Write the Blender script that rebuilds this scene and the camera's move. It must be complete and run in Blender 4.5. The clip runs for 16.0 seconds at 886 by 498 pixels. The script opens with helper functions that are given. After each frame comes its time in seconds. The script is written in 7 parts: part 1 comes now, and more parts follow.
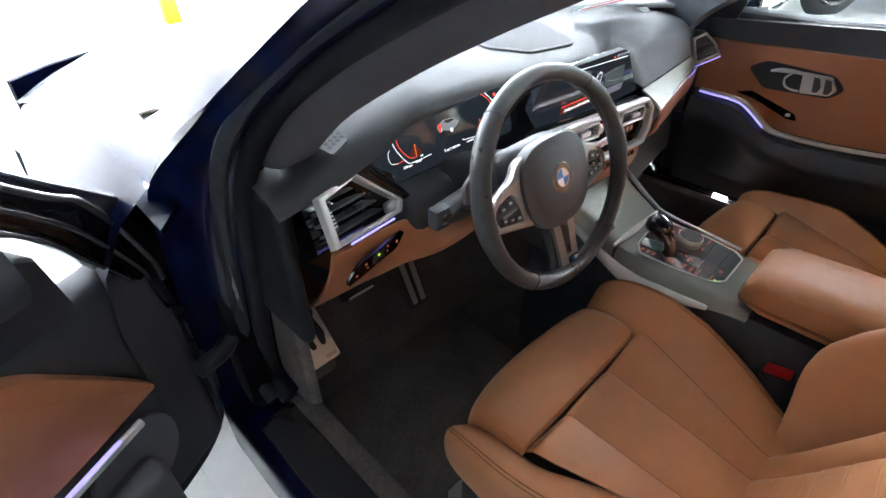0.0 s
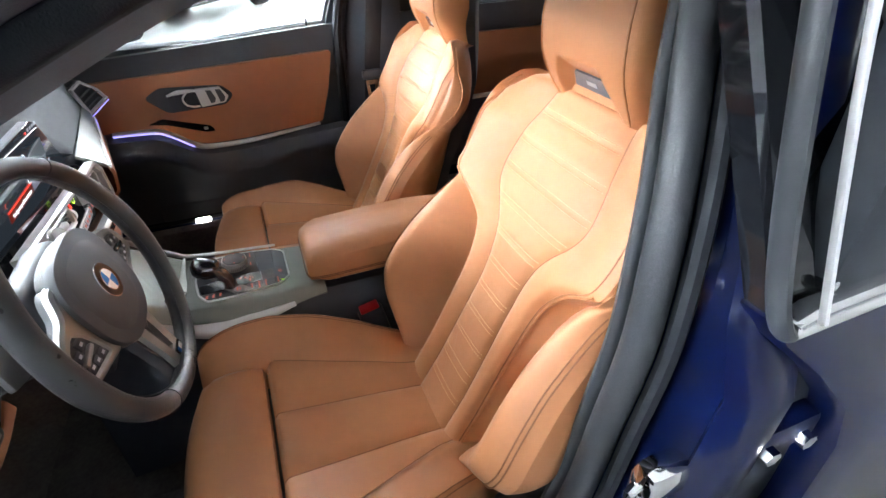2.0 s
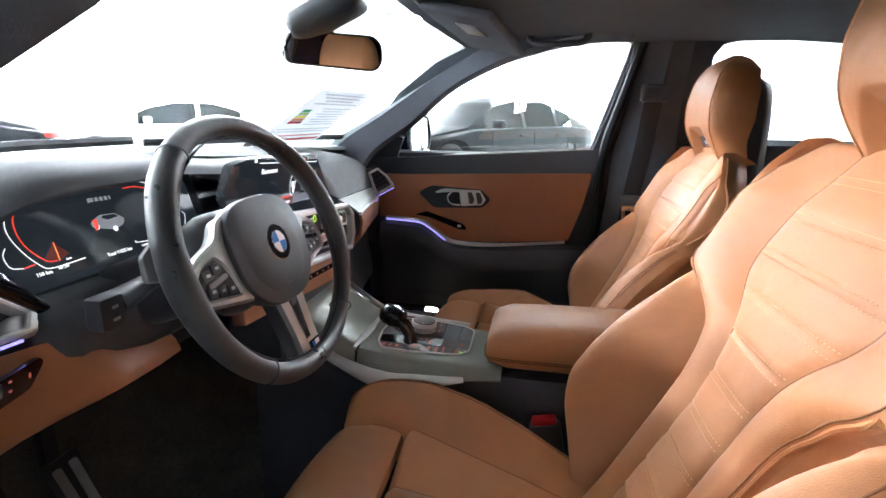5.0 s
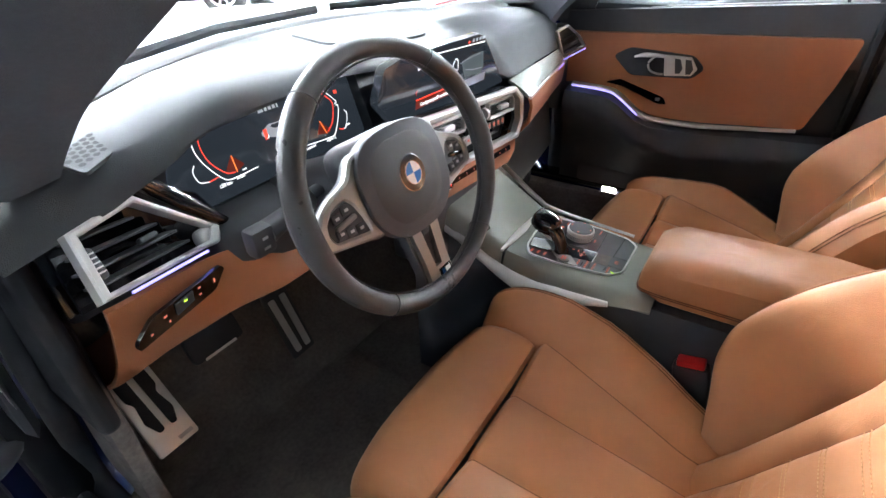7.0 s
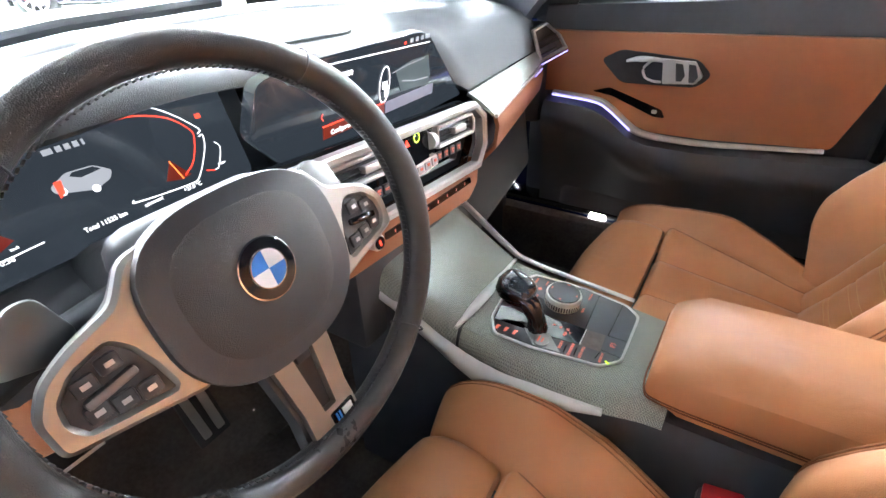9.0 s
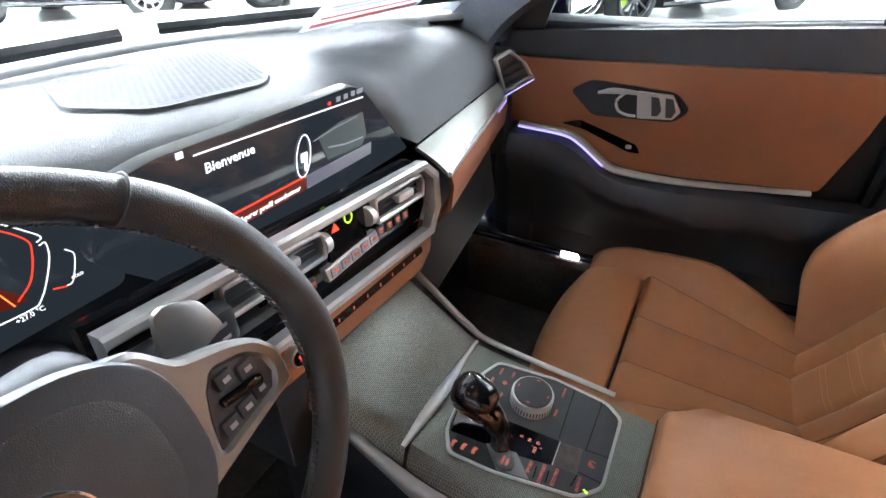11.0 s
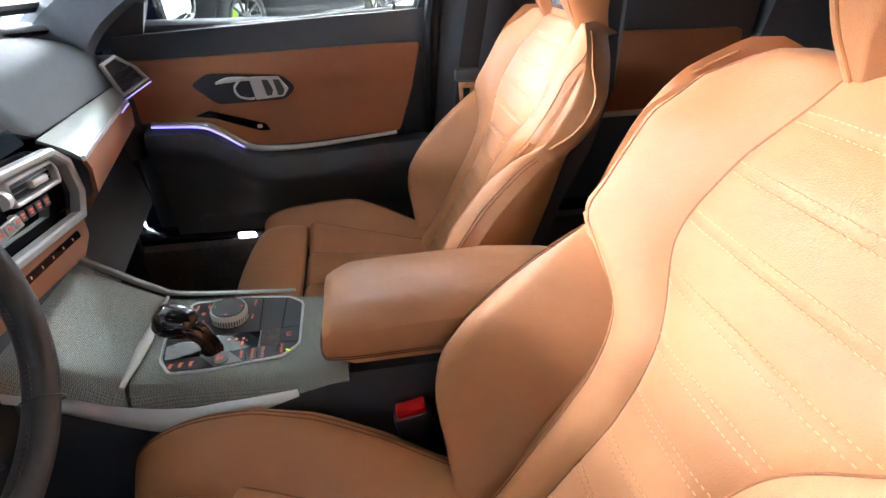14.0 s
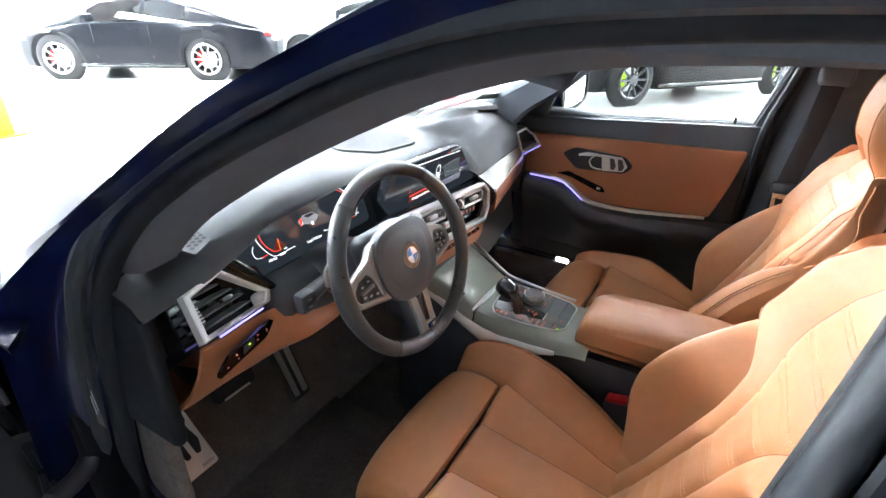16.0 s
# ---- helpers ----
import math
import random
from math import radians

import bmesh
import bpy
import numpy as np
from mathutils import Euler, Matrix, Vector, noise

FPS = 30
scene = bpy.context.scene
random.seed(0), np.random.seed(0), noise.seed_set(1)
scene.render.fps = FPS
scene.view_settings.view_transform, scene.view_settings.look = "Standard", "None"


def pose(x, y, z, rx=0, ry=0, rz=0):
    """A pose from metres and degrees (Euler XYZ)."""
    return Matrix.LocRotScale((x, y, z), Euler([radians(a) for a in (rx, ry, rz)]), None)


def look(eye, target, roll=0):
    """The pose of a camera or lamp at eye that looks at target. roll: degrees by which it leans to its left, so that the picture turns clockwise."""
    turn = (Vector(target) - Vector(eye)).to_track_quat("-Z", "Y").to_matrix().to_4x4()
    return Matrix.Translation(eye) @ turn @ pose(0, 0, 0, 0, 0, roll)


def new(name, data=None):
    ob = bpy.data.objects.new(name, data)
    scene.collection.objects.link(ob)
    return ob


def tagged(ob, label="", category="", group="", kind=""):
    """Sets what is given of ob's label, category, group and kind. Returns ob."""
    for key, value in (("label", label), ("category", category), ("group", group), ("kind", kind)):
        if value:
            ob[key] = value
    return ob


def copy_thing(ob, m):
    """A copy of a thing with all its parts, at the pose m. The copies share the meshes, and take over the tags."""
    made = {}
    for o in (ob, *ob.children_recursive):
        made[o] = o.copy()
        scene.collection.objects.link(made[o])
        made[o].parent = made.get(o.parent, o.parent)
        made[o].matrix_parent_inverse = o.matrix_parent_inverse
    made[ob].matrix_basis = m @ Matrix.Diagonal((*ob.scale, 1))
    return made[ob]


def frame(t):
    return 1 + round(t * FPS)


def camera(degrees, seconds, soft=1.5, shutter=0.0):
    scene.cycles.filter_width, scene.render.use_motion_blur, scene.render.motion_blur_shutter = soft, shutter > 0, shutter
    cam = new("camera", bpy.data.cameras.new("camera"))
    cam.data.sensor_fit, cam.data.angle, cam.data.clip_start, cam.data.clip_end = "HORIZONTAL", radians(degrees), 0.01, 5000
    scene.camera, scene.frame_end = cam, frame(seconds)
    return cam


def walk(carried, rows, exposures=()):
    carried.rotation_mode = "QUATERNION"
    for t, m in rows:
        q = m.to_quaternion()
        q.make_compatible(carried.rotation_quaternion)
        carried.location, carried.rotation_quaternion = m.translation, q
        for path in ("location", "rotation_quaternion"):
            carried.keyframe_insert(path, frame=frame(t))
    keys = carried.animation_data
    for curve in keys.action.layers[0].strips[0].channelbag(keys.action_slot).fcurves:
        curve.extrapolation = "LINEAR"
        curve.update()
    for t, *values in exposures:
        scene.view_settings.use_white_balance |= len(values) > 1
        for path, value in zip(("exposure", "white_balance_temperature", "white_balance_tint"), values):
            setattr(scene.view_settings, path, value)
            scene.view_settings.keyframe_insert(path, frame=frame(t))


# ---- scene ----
cam = camera(83.3, 16.0)
PATH = [
    (0, (-0.944, 0.023, 1.217), (0.185, 1.174, 0.033), -0.7),
    (0.5, (-0.931, 0.08, 1.245), (0.519, 0.785, 0.062), -1.1),
    (1, (-0.926, 0.104, 1.252), (0.677, 0.299, 0.071), -1.6),
    (1.5, (-0.921, 0.128, 1.24), (0.677, -0.123, 0.063), -1.7),
    (2, (-0.939, 0.163, 1.216), (0.606, -0.43, 0.092), -1.4),
    (2.5, (-0.949, 0.203, 1.157), (0.637, -0.574, 0.22), -0.8),
    (3, (-0.94, 0.213, 1.086), (0.736, -0.602, 0.36), -0.8),
    (3.5, (-0.924, 0.204, 1.038), (0.802, -0.632, 0.469), -0.7),
    (4, (-0.921, 0.185, 1.027), (0.878, -0.54, 0.54), -0.8),
    (4.5, (-0.923, 0.142, 1.014), (1.008, -0.069, 0.541), -0.2),
    (5, (-0.905, 0.06, 1.014), (1.001, 0.411, 0.521), 0.9),
    (5.2, (-0.909, 0.02, 1.037), (0.938, 0.56, 0.492), 0.1),
    (7.3, (-0.766, 0.03, 1.117), (0.597, 0.972, -0.002), -2.3),
    (7.5, (-0.743, 0.045, 1.114), (0.618, 0.986, -0.01), -2.3),
    (8, (-0.681, 0.068, 1.094), (0.674, 1.014, -0.031), -2.5),
    (8.5, (-0.614, 0.087, 1.077), (0.757, 1.024, -0.037), -2.3),
    (9, (-0.541, 0.109, 1.063), (0.87, 1.015, -0.026), -2.1),
    (11.5, (-0.371, 0.161, 1.091), (1.128, 0.907, -0.003), -0.8),
    (12, (-0.364, 0.14, 1.091), (1.204, 0.725, -0.004), -0.7),
    (12.5, (-0.379, 0.111, 1.09), (1.261, 0.45, -0.003), -1.0),
    (13, (-0.421, 0.089, 1.07), (1.261, 0.103, -0.012), -1.3),
    (13.5, (-0.498, 0.068, 1.048), (1.198, -0.132, 0.007), -1.3),
    (14, (-0.598, 0.056, 1.066), (1.087, -0.23, 0.026), -0.4),
    (14.5, (-0.703, 0.021, 1.114), (1.033, -0.026, 0.121), -0.3),
    (15, (-0.801, -0.026, 1.158), (0.951, 0.209, 0.223), 0.2),
    (15.5, (-0.915, -0.043, 1.189), (0.782, 0.505, 0.284), 0.4),
    (16, (-0.988, -0.061, 1.253), (0.561, 0.841, 0.364), 0.6),
]
EXPOSURE = [(0, 0.8), (0.5, 0.95), (2.5, 1.15), (4, 0.9), (5, 0.68), (7.5, 1.5), (9, 1.9), (11.5, 1.05), (13.5, 1.1), (15.5, 0.8), (16, 1.2)]
walk(cam, [(t, look(eye, target, roll)) for t, eye, target, roll in PATH], EXPOSURE)

# ---- world and light ----
world = bpy.data.worlds.new("showroom_world")
scene.world = world
world.use_nodes = True
world.node_tree.nodes["Background"].inputs[0].default_value = (0.9, 0.95, 1.0, 1)
world.node_tree.nodes["Background"].inputs[1].default_value = 0.3
scene.view_settings.exposure = 0.0


# ---- materials ----
def mat(name, color, rough=0.5, metal=0.0, grain=0.0, scale=60.0, bump=0.0, bump_scale=300.0, spec=0.5,
        coat=0.0, emit=None, power=0.0, rough_var=0.08, kind="noise", sheen=0.0):
    """A principled material with colour variation at two scales and a fine relief."""
    m = bpy.data.materials.new(name)
    m.use_nodes = True
    nt = m.node_tree
    b = nt.nodes["Principled BSDF"]
    b.inputs["Base Color"].default_value = (*color, 1)
    b.inputs["Roughness"].default_value = rough
    b.inputs["Metallic"].default_value = metal
    b.inputs["Specular IOR Level"].default_value = spec
    b.inputs["Coat Weight"].default_value = coat
    b.inputs["Coat Roughness"].default_value = 0.03
    b.inputs["Sheen Weight"].default_value = sheen
    if emit:
        b.inputs["Emission Color"].default_value = (*emit, 1)
        b.inputs["Emission Strength"].default_value = power
    tc = nt.nodes.new("ShaderNodeTexCoord")
    if grain > 0:
        n1 = nt.nodes.new("ShaderNodeTexNoise")
        n1.inputs["Scale"].default_value = scale
        n1.inputs["Detail"].default_value = 6
        n2 = nt.nodes.new("ShaderNodeTexNoise")
        n2.inputs["Scale"].default_value = scale / 9
        n2.inputs["Detail"].default_value = 3
        add = nt.nodes.new("ShaderNodeMath")
        add.operation = "ADD"
        ramp = nt.nodes.new("ShaderNodeMapRange")
        ramp.inputs[1].default_value, ramp.inputs[2].default_value = 0.6, 1.4
        ramp.inputs[3].default_value, ramp.inputs[4].default_value = 1 - grain, 1 + grain
        mul = nt.nodes.new("ShaderNodeMix")
        mul.data_type, mul.blend_type = "RGBA", "MULTIPLY"
        mul.inputs[0].default_value = 1
        mul.inputs[6].default_value = (*color, 1)
        rr = nt.nodes.new("ShaderNodeMapRange")
        rr.inputs[1].default_value, rr.inputs[2].default_value = 0.6, 1.4
        rr.inputs[3].default_value, rr.inputs[4].default_value = max(0.0, rough - rough_var), min(1, rough + rough_var)
        for n in (n1, n2):
            nt.links.new(tc.outputs["Object"], n.inputs["Vector"])
        nt.links.new(n1.outputs["Fac"], add.inputs[0])
        nt.links.new(n2.outputs["Fac"], add.inputs[1])
        nt.links.new(add.outputs[0], ramp.inputs[0])
        nt.links.new(add.outputs[0], rr.inputs[0])
        nt.links.new(ramp.outputs[0], mul.inputs[7])
        nt.links.new(mul.outputs[2], b.inputs["Base Color"])
        nt.links.new(rr.outputs[0], b.inputs["Roughness"])
    if bump > 0:
        if kind == "noise":
            t = nt.nodes.new("ShaderNodeTexNoise")
            t.inputs["Detail"].default_value = 4
            out = "Fac"
        else:
            t = nt.nodes.new("ShaderNodeTexVoronoi")
            out = "Distance"
        t.inputs["Scale"].default_value = bump_scale
        bp = nt.nodes.new("ShaderNodeBump")
        bp.inputs["Strength"].default_value = bump
        bp.inputs["Distance"].default_value = 0.002
        nt.links.new(tc.outputs["Object"], t.inputs["Vector"])
        nt.links.new(t.outputs[out], bp.inputs["Height"])
        nt.links.new(bp.outputs[0], b.inputs["Normal"])
    return m


def creased(m, scale, height):
    """Adds soft hollows and folds under the fine grain of a hide."""
    nt = m.node_tree
    b = nt.nodes["Principled BSDF"]
    fine = b.inputs["Normal"].links[0].from_node
    tc = nt.nodes.new("ShaderNodeTexCoord")
    n = nt.nodes.new("ShaderNodeTexNoise")
    n.inputs["Scale"].default_value = scale
    n.inputs["Detail"].default_value = 3
    n.inputs["Distortion"].default_value = 1.2
    bp = nt.nodes.new("ShaderNodeBump")
    bp.inputs["Strength"].default_value = 0.6
    bp.inputs["Distance"].default_value = height
    nt.links.new(tc.outputs["Object"], n.inputs["Vector"])
    nt.links.new(n.outputs["Fac"], bp.inputs["Height"])
    nt.links.new(bp.outputs[0], fine.inputs["Normal"])
    return m


def glass(name, tint, gloss=0.03, ior=1.45):
    """Thin pane: clear with a tint, and a mirror-like gloss that grows towards grazing angles."""
    m = bpy.data.materials.new(name)
    m.use_nodes = True
    nt = m.node_tree
    nt.nodes.remove(nt.nodes["Principled BSDF"])
    tr = nt.nodes.new("ShaderNodeBsdfTransparent")
    tr.inputs[0].default_value = (*tint, 1)
    gl = nt.nodes.new("ShaderNodeBsdfGlossy")
    gl.inputs["Roughness"].default_value = gloss
    lw = nt.nodes.new("ShaderNodeLayerWeight")
    pw = nt.nodes.new("ShaderNodeMath")
    pw.operation = "POWER"
    pw.inputs[1].default_value = 5.0
    ad = nt.nodes.new("ShaderNodeMath")
    ad.operation = "MULTIPLY_ADD"
    ad.inputs[1].default_value, ad.inputs[2].default_value = 0.75, ior - 1.41
    mx = nt.nodes.new("ShaderNodeMixShader")
    nt.links.new(lw.outputs["Facing"], pw.inputs[0])
    nt.links.new(pw.outputs[0], ad.inputs[0])
    nt.links.new(ad.outputs[0], mx.inputs[0])
    nt.links.new(tr.outputs[0], mx.inputs[1])
    nt.links.new(gl.outputs[0], mx.inputs[2])
    nt.links.new(mx.outputs[0], nt.nodes["Material Output"].inputs[0])
    return m


def woven(name, color, dark, scale, metal, rough):
    """Fine mesh-textured metal trim: rows of small offset lozenges."""
    m = mat(name, color, rough, metal)
    nt = m.node_tree
    b = nt.nodes["Principled BSDF"]
    tc = nt.nodes.new("ShaderNodeTexCoord")
    br = nt.nodes.new("ShaderNodeTexBrick")
    br.inputs["Scale"].default_value = scale
    br.inputs["Mortar Size"].default_value = 0.026
    br.inputs["Brick Width"].default_value = 0.22
    br.inputs["Row Height"].default_value = 0.11
    br.inputs["Color1"].default_value = (*color, 1)
    br.inputs["Color2"].default_value = (*[c * 0.8 for c in color], 1)
    br.inputs["Mortar"].default_value = (*dark, 1)
    br.inputs["Mortar Smooth"].default_value = 0.6
    bp = nt.nodes.new("ShaderNodeBump")
    bp.inputs["Strength"].default_value = 0.3
    bp.inputs["Distance"].default_value = 0.0005
    bp.invert = True
    nt.links.new(tc.outputs["Object"], br.inputs["Vector"])
    nt.links.new(br.outputs["Color"], b.inputs["Base Color"])
    nt.links.new(br.outputs["Fac"], bp.inputs["Height"])
    nt.links.new(bp.outputs[0], b.inputs["Normal"])
    return m


TAN = (0.46, 0.195, 0.082)
leather = mat("cognac_leather", TAN, 0.46, 0, 0.07, 40, 0.16, 900, 0.35, kind="voronoi", sheen=0.04)
leather_side = mat("cognac_leather_side", (0.44, 0.182, 0.069), 0.48, 0, 0.07, 40, 0.16, 900, 0.35, kind="voronoi", sheen=0.04)
leather_trim = mat("cognac_trim", (0.33, 0.125, 0.055), 0.5, 0, 0.06, 50, 0.2, 700, 0.45, kind="voronoi")
creased(leather, 14.0, 0.0028)
creased(leather_side, 14.0, 0.0025)
# Seams are the same tan hide; this darker tan paints the shade in them.
seam_shade = mat("leather_fold_shade", (0.25, 0.095, 0.032), 0.6)
thread_dark = mat("brown_thread", (0.16, 0.055, 0.02), 0.7)
thread_pale = mat("cream_thread", (0.60, 0.34, 0.16), 0.7)
# Interior blacks are lifted and tinted bluish: lens haze is mixed into these colours.
door_black = mat("black_door_card", (0.045, 0.049, 0.056), 0.6, 0, 0.12, 70, 0.2, 900, 0.12, kind="voronoi")
soft_black = mat("soft_touch_black", (0.050, 0.058, 0.068), 0.55, 0, 0.15, 70, 0.2, 900, 0.5, kind="voronoi")
dash_grey = mat("anthracite_dash_skin", (0.056, 0.061, 0.064), 0.58, 0, 0.12, 70, 0.25, 800, 0.28, kind="voronoi")
plastic = mat("matt_black_plastic", (0.058, 0.062, 0.068), 0.45, 0, 0.1, 90, 0.1, 900, 0.4)
gloss_black = mat("piano_black", (0.008, 0.009, 0.011), 0.08, 0, 0, coat=0.6)
rubber = mat("black_rubber", (0.032, 0.037, 0.044), 0.5, 0, 0.1, 80, 0.1, 400, 0.18)
seal_grey = mat("flocked_grey_seal", (0.013, 0.015, 0.018), 0.65, 0, 0.1, 80, 0.2, 900, 0.18)
frame_grey = mat("grey_frame_rubber", (0.030, 0.034, 0.038), 0.42, 0, 0.1, 80, 0.1, 400, 0.4)
# Wheel and airbag blacks are raised too, with haze in their colour.
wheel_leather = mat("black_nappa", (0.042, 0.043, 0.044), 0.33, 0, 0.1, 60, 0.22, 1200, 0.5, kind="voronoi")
airbag_mat = mat("grained_black_cover", (0.052, 0.053, 0.054), 0.5, 0, 0.08, 60, 0.25, 1400, 0.45, kind="voronoi")
satin = mat("satin_chrome", (0.70, 0.70, 0.69), 0.36, 0.6, 0.05, 60)
chrome = mat("bright_chrome", (0.8, 0.8, 0.8), 0.08, 1.0)
mesh_trim = woven("mesh_effect_aluminium", (0.38, 0.395, 0.35), (0.11, 0.12, 0.10), 66.0, 0.45, 0.42)
satin_wheel = mat("satin_spoke_metal", (0.36, 0.36, 0.35), 0.36, 0.85, 0.05, 60)
lever_silver = mat("silver_lacquer", (0.60, 0.595, 0.58), 0.35, 0.35, 0.03, 60)
satin_dark = mat("dark_satin_metal", (0.26, 0.26, 0.255), 0.36, 0.9, 0.05, 60)
# Carpet and headliner are painted paler than their cloth to carry the haze.
carpet = mat("black_brown_carpet", (0.140, 0.124, 0.115), 0.95, 0, 0.35, 120, 0.8, 600, 0.1)
headliner = mat("anthracite_headliner", (0.095, 0.105, 0.122), 0.9, 0, 0.12, 200, 0.3, 700, 0.2)
paint = mat("tanzanite_blue_paint", (0.0013, 0.0038, 0.026), 0.35, 0.0, 0.0, 900, spec=0.06, coat=0.5)
paint_grey = mat("graphite_grey_paint", (0.010, 0.010, 0.011), 0.4, 0.0, 0, spec=0.05, coat=0.12)
paint_black = mat("black_car_paint", (0.006, 0.007, 0.009), 0.4, 0.0, 0, spec=0.05, coat=0.2)
paint_white = mat("white_car_paint", (0.75, 0.76, 0.77), 0.3, 0, 0.02, 5, coat=0.8)
tyre_mat = mat("tyre_rubber", (0.012, 0.012, 0.012), 0.8, 0, 0.15, 60)
rim_mat = mat("dark_alloy", (0.09, 0.09, 0.095), 0.3, 0.9)
rim_pale = mat("silver_alloy", (0.6, 0.6, 0.6), 0.3, 0.9)
lime = mat("lime_caliper", (0.45, 0.75, 0.02), 0.4)
red_paint = mat("red_plastic", (0.55, 0.012, 0.008), 0.4)
yellow = mat("yellow_paint", (0.85, 0.55, 0.02), 0.5, 0, 0.1, 8)
clear = glass("clear_window_glass", (0.93, 0.96, 0.95))
dark_glass = glass("tinted_car_glass", (0.12, 0.13, 0.14), 0.02, 1.50)
ambient = mat("violet_light_line", (0.1, 0.08, 0.4), 0.4, emit=(0.33, 0.30, 1.0), power=1.0)
lamp_white = mat("courtesy_lamp", (1, 1, 1), 0.4, emit=(1.0, 0.97, 0.92), power=22.0)
panel_light = mat("ceiling_light_panel", (1, 1, 1), 0.5, emit=(0.91, 0.99, 1.10), power=265.0)
floor_mat = mat("pale_resin_floor", (0.58, 0.575, 0.555), 0.2, 0, 0.06, 6, 0.02, 30)
wall_mat = mat("white_wall_paint", (0.80, 0.80, 0.795), 0.7, 0, 0.03, 3, 0.05, 80)
paper = mat("white_paper", (0.82, 0.83, 0.85), 0.6, 0, 0.02, 20)
def sheer(m, share):
    """Lets part of the light shine through a thin sheet."""
    nt = m.node_tree
    b, out = nt.nodes["Principled BSDF"], nt.nodes["Material Output"]
    tl = nt.nodes.new("ShaderNodeBsdfTranslucent")
    tl.inputs[0].default_value = b.inputs["Base Color"].default_value
    mx_ = nt.nodes.new("ShaderNodeMixShader")
    mx_.inputs[0].default_value = share
    nt.links.new(b.outputs[0], mx_.inputs[1])
    nt.links.new(tl.outputs[0], mx_.inputs[2])
    nt.links.new(mx_.outputs[0], out.inputs[0])
    return m


sheer(paper, 0.6)
mirror_mat = mat("mirror_glass", (0.85, 0.87, 0.88), 0.01, 1.0)
# The faint glow of the whole glass also stands for lens haze over it.
screen_black = mat("display_glass", (0.004, 0.005, 0.006), 0.12, 0, 0, coat=0.3, emit=(0.010, 0.013, 0.017), power=1.0)
glow_white = mat("display_white", (0.5, 0.5, 0.5), 0.4, emit=(0.9, 0.93, 1.0), power=0.85)
glow_grey = mat("display_grey", (0.1, 0.1, 0.1), 0.4, emit=(0.3, 0.32, 0.36), power=0.45)
glow_red = mat("display_red", (0.5, 0.02, 0.01), 0.4, emit=(1.0, 0.06, 0.03), power=0.7)
glow_dim = mat("display_dim_red", (0.06, 0.012, 0.008), 0.4, emit=(0.55, 0.06, 0.03), power=0.09)
glow_orange = mat("display_orange", (0.5, 0.15, 0.02), 0.4, emit=(1.0, 0.22, 0.06), power=0.9)
glow_amber = mat("button_lettering", (0.4, 0.09, 0.06), 0.4, emit=(1.0, 0.25, 0.16), power=0.16)
door_rail = mat("glossy_black_rail", (0.03, 0.031, 0.034), 0.22, 0, 0.05, 30, coat=0.6)
ceiling_paint = mat("grey_ceiling_paint", (0.50, 0.50, 0.50), 0.7, 0, 0.04, 3, 0.05, 60)
# For the unseen west wall: dark so that less light bounces onto the seats.
west_paint = mat("darkened_wall_paint", (0.22, 0.225, 0.235), 0.6, 0, 0.05, 3, 0.05, 80)
glow_green = mat("indicator_green", (0.3, 0.6, 0.02), 0.4, emit=(0.5, 0.9, 0.05), power=1.0)
blue_badge = mat("badge_blue", (0.04, 0.17, 0.5), 0.2, coat=0.5)
white_badge = mat("badge_white", (0.8, 0.8, 0.82), 0.2, coat=0.5)
grey_badge = mat("badge_grey", (0.45, 0.47, 0.5), 0.3, 0.4)
buckle_red = mat("buckle_button_red", (0.6, 0.01, 0.012), 0.35)
glow_badge = mat("blue_grey_badge", (0.20, 0.27, 0.36), 0.3, 0.2)
hr_window = mat("pale_logo_window", (0.10, 0.12, 0.15), 0.25, 0, coat=0.3)
webbing = mat("belt_webbing", (0.02, 0.02, 0.022), 0.8, 0, 0.15, 300)


# ---- mesh helpers ----
def thing(name, at, label, category, group="", kind=""):
    ob = new(name)
    ob.location = at
    return tagged(ob, label, category, group, kind)


def link(name, me, material, parent=None, label=""):
    ob = new(name, me)
    me.materials.append(material)
    if parent is not None:
        ob.parent = parent
        if parent.type == "EMPTY":
            ob.matrix_parent_inverse = Matrix.Translation(-parent.location)
    if label:
        ob["label"] = label
    return ob


def smooth_mesh(me, angle=40):
    me.shade_smooth()
    me.set_sharp_from_angle(angle=radians(angle))


def part(name, bm, material, parent=None, label="", smooth=True):
    me = bpy.data.meshes.new(name)
    bmesh.ops.recalc_face_normals(bm, faces=bm.faces[:])
    bm.to_mesh(me)
    bm.free()
    if smooth:
        smooth_mesh(me)
    return link(name, me, material, parent, label)


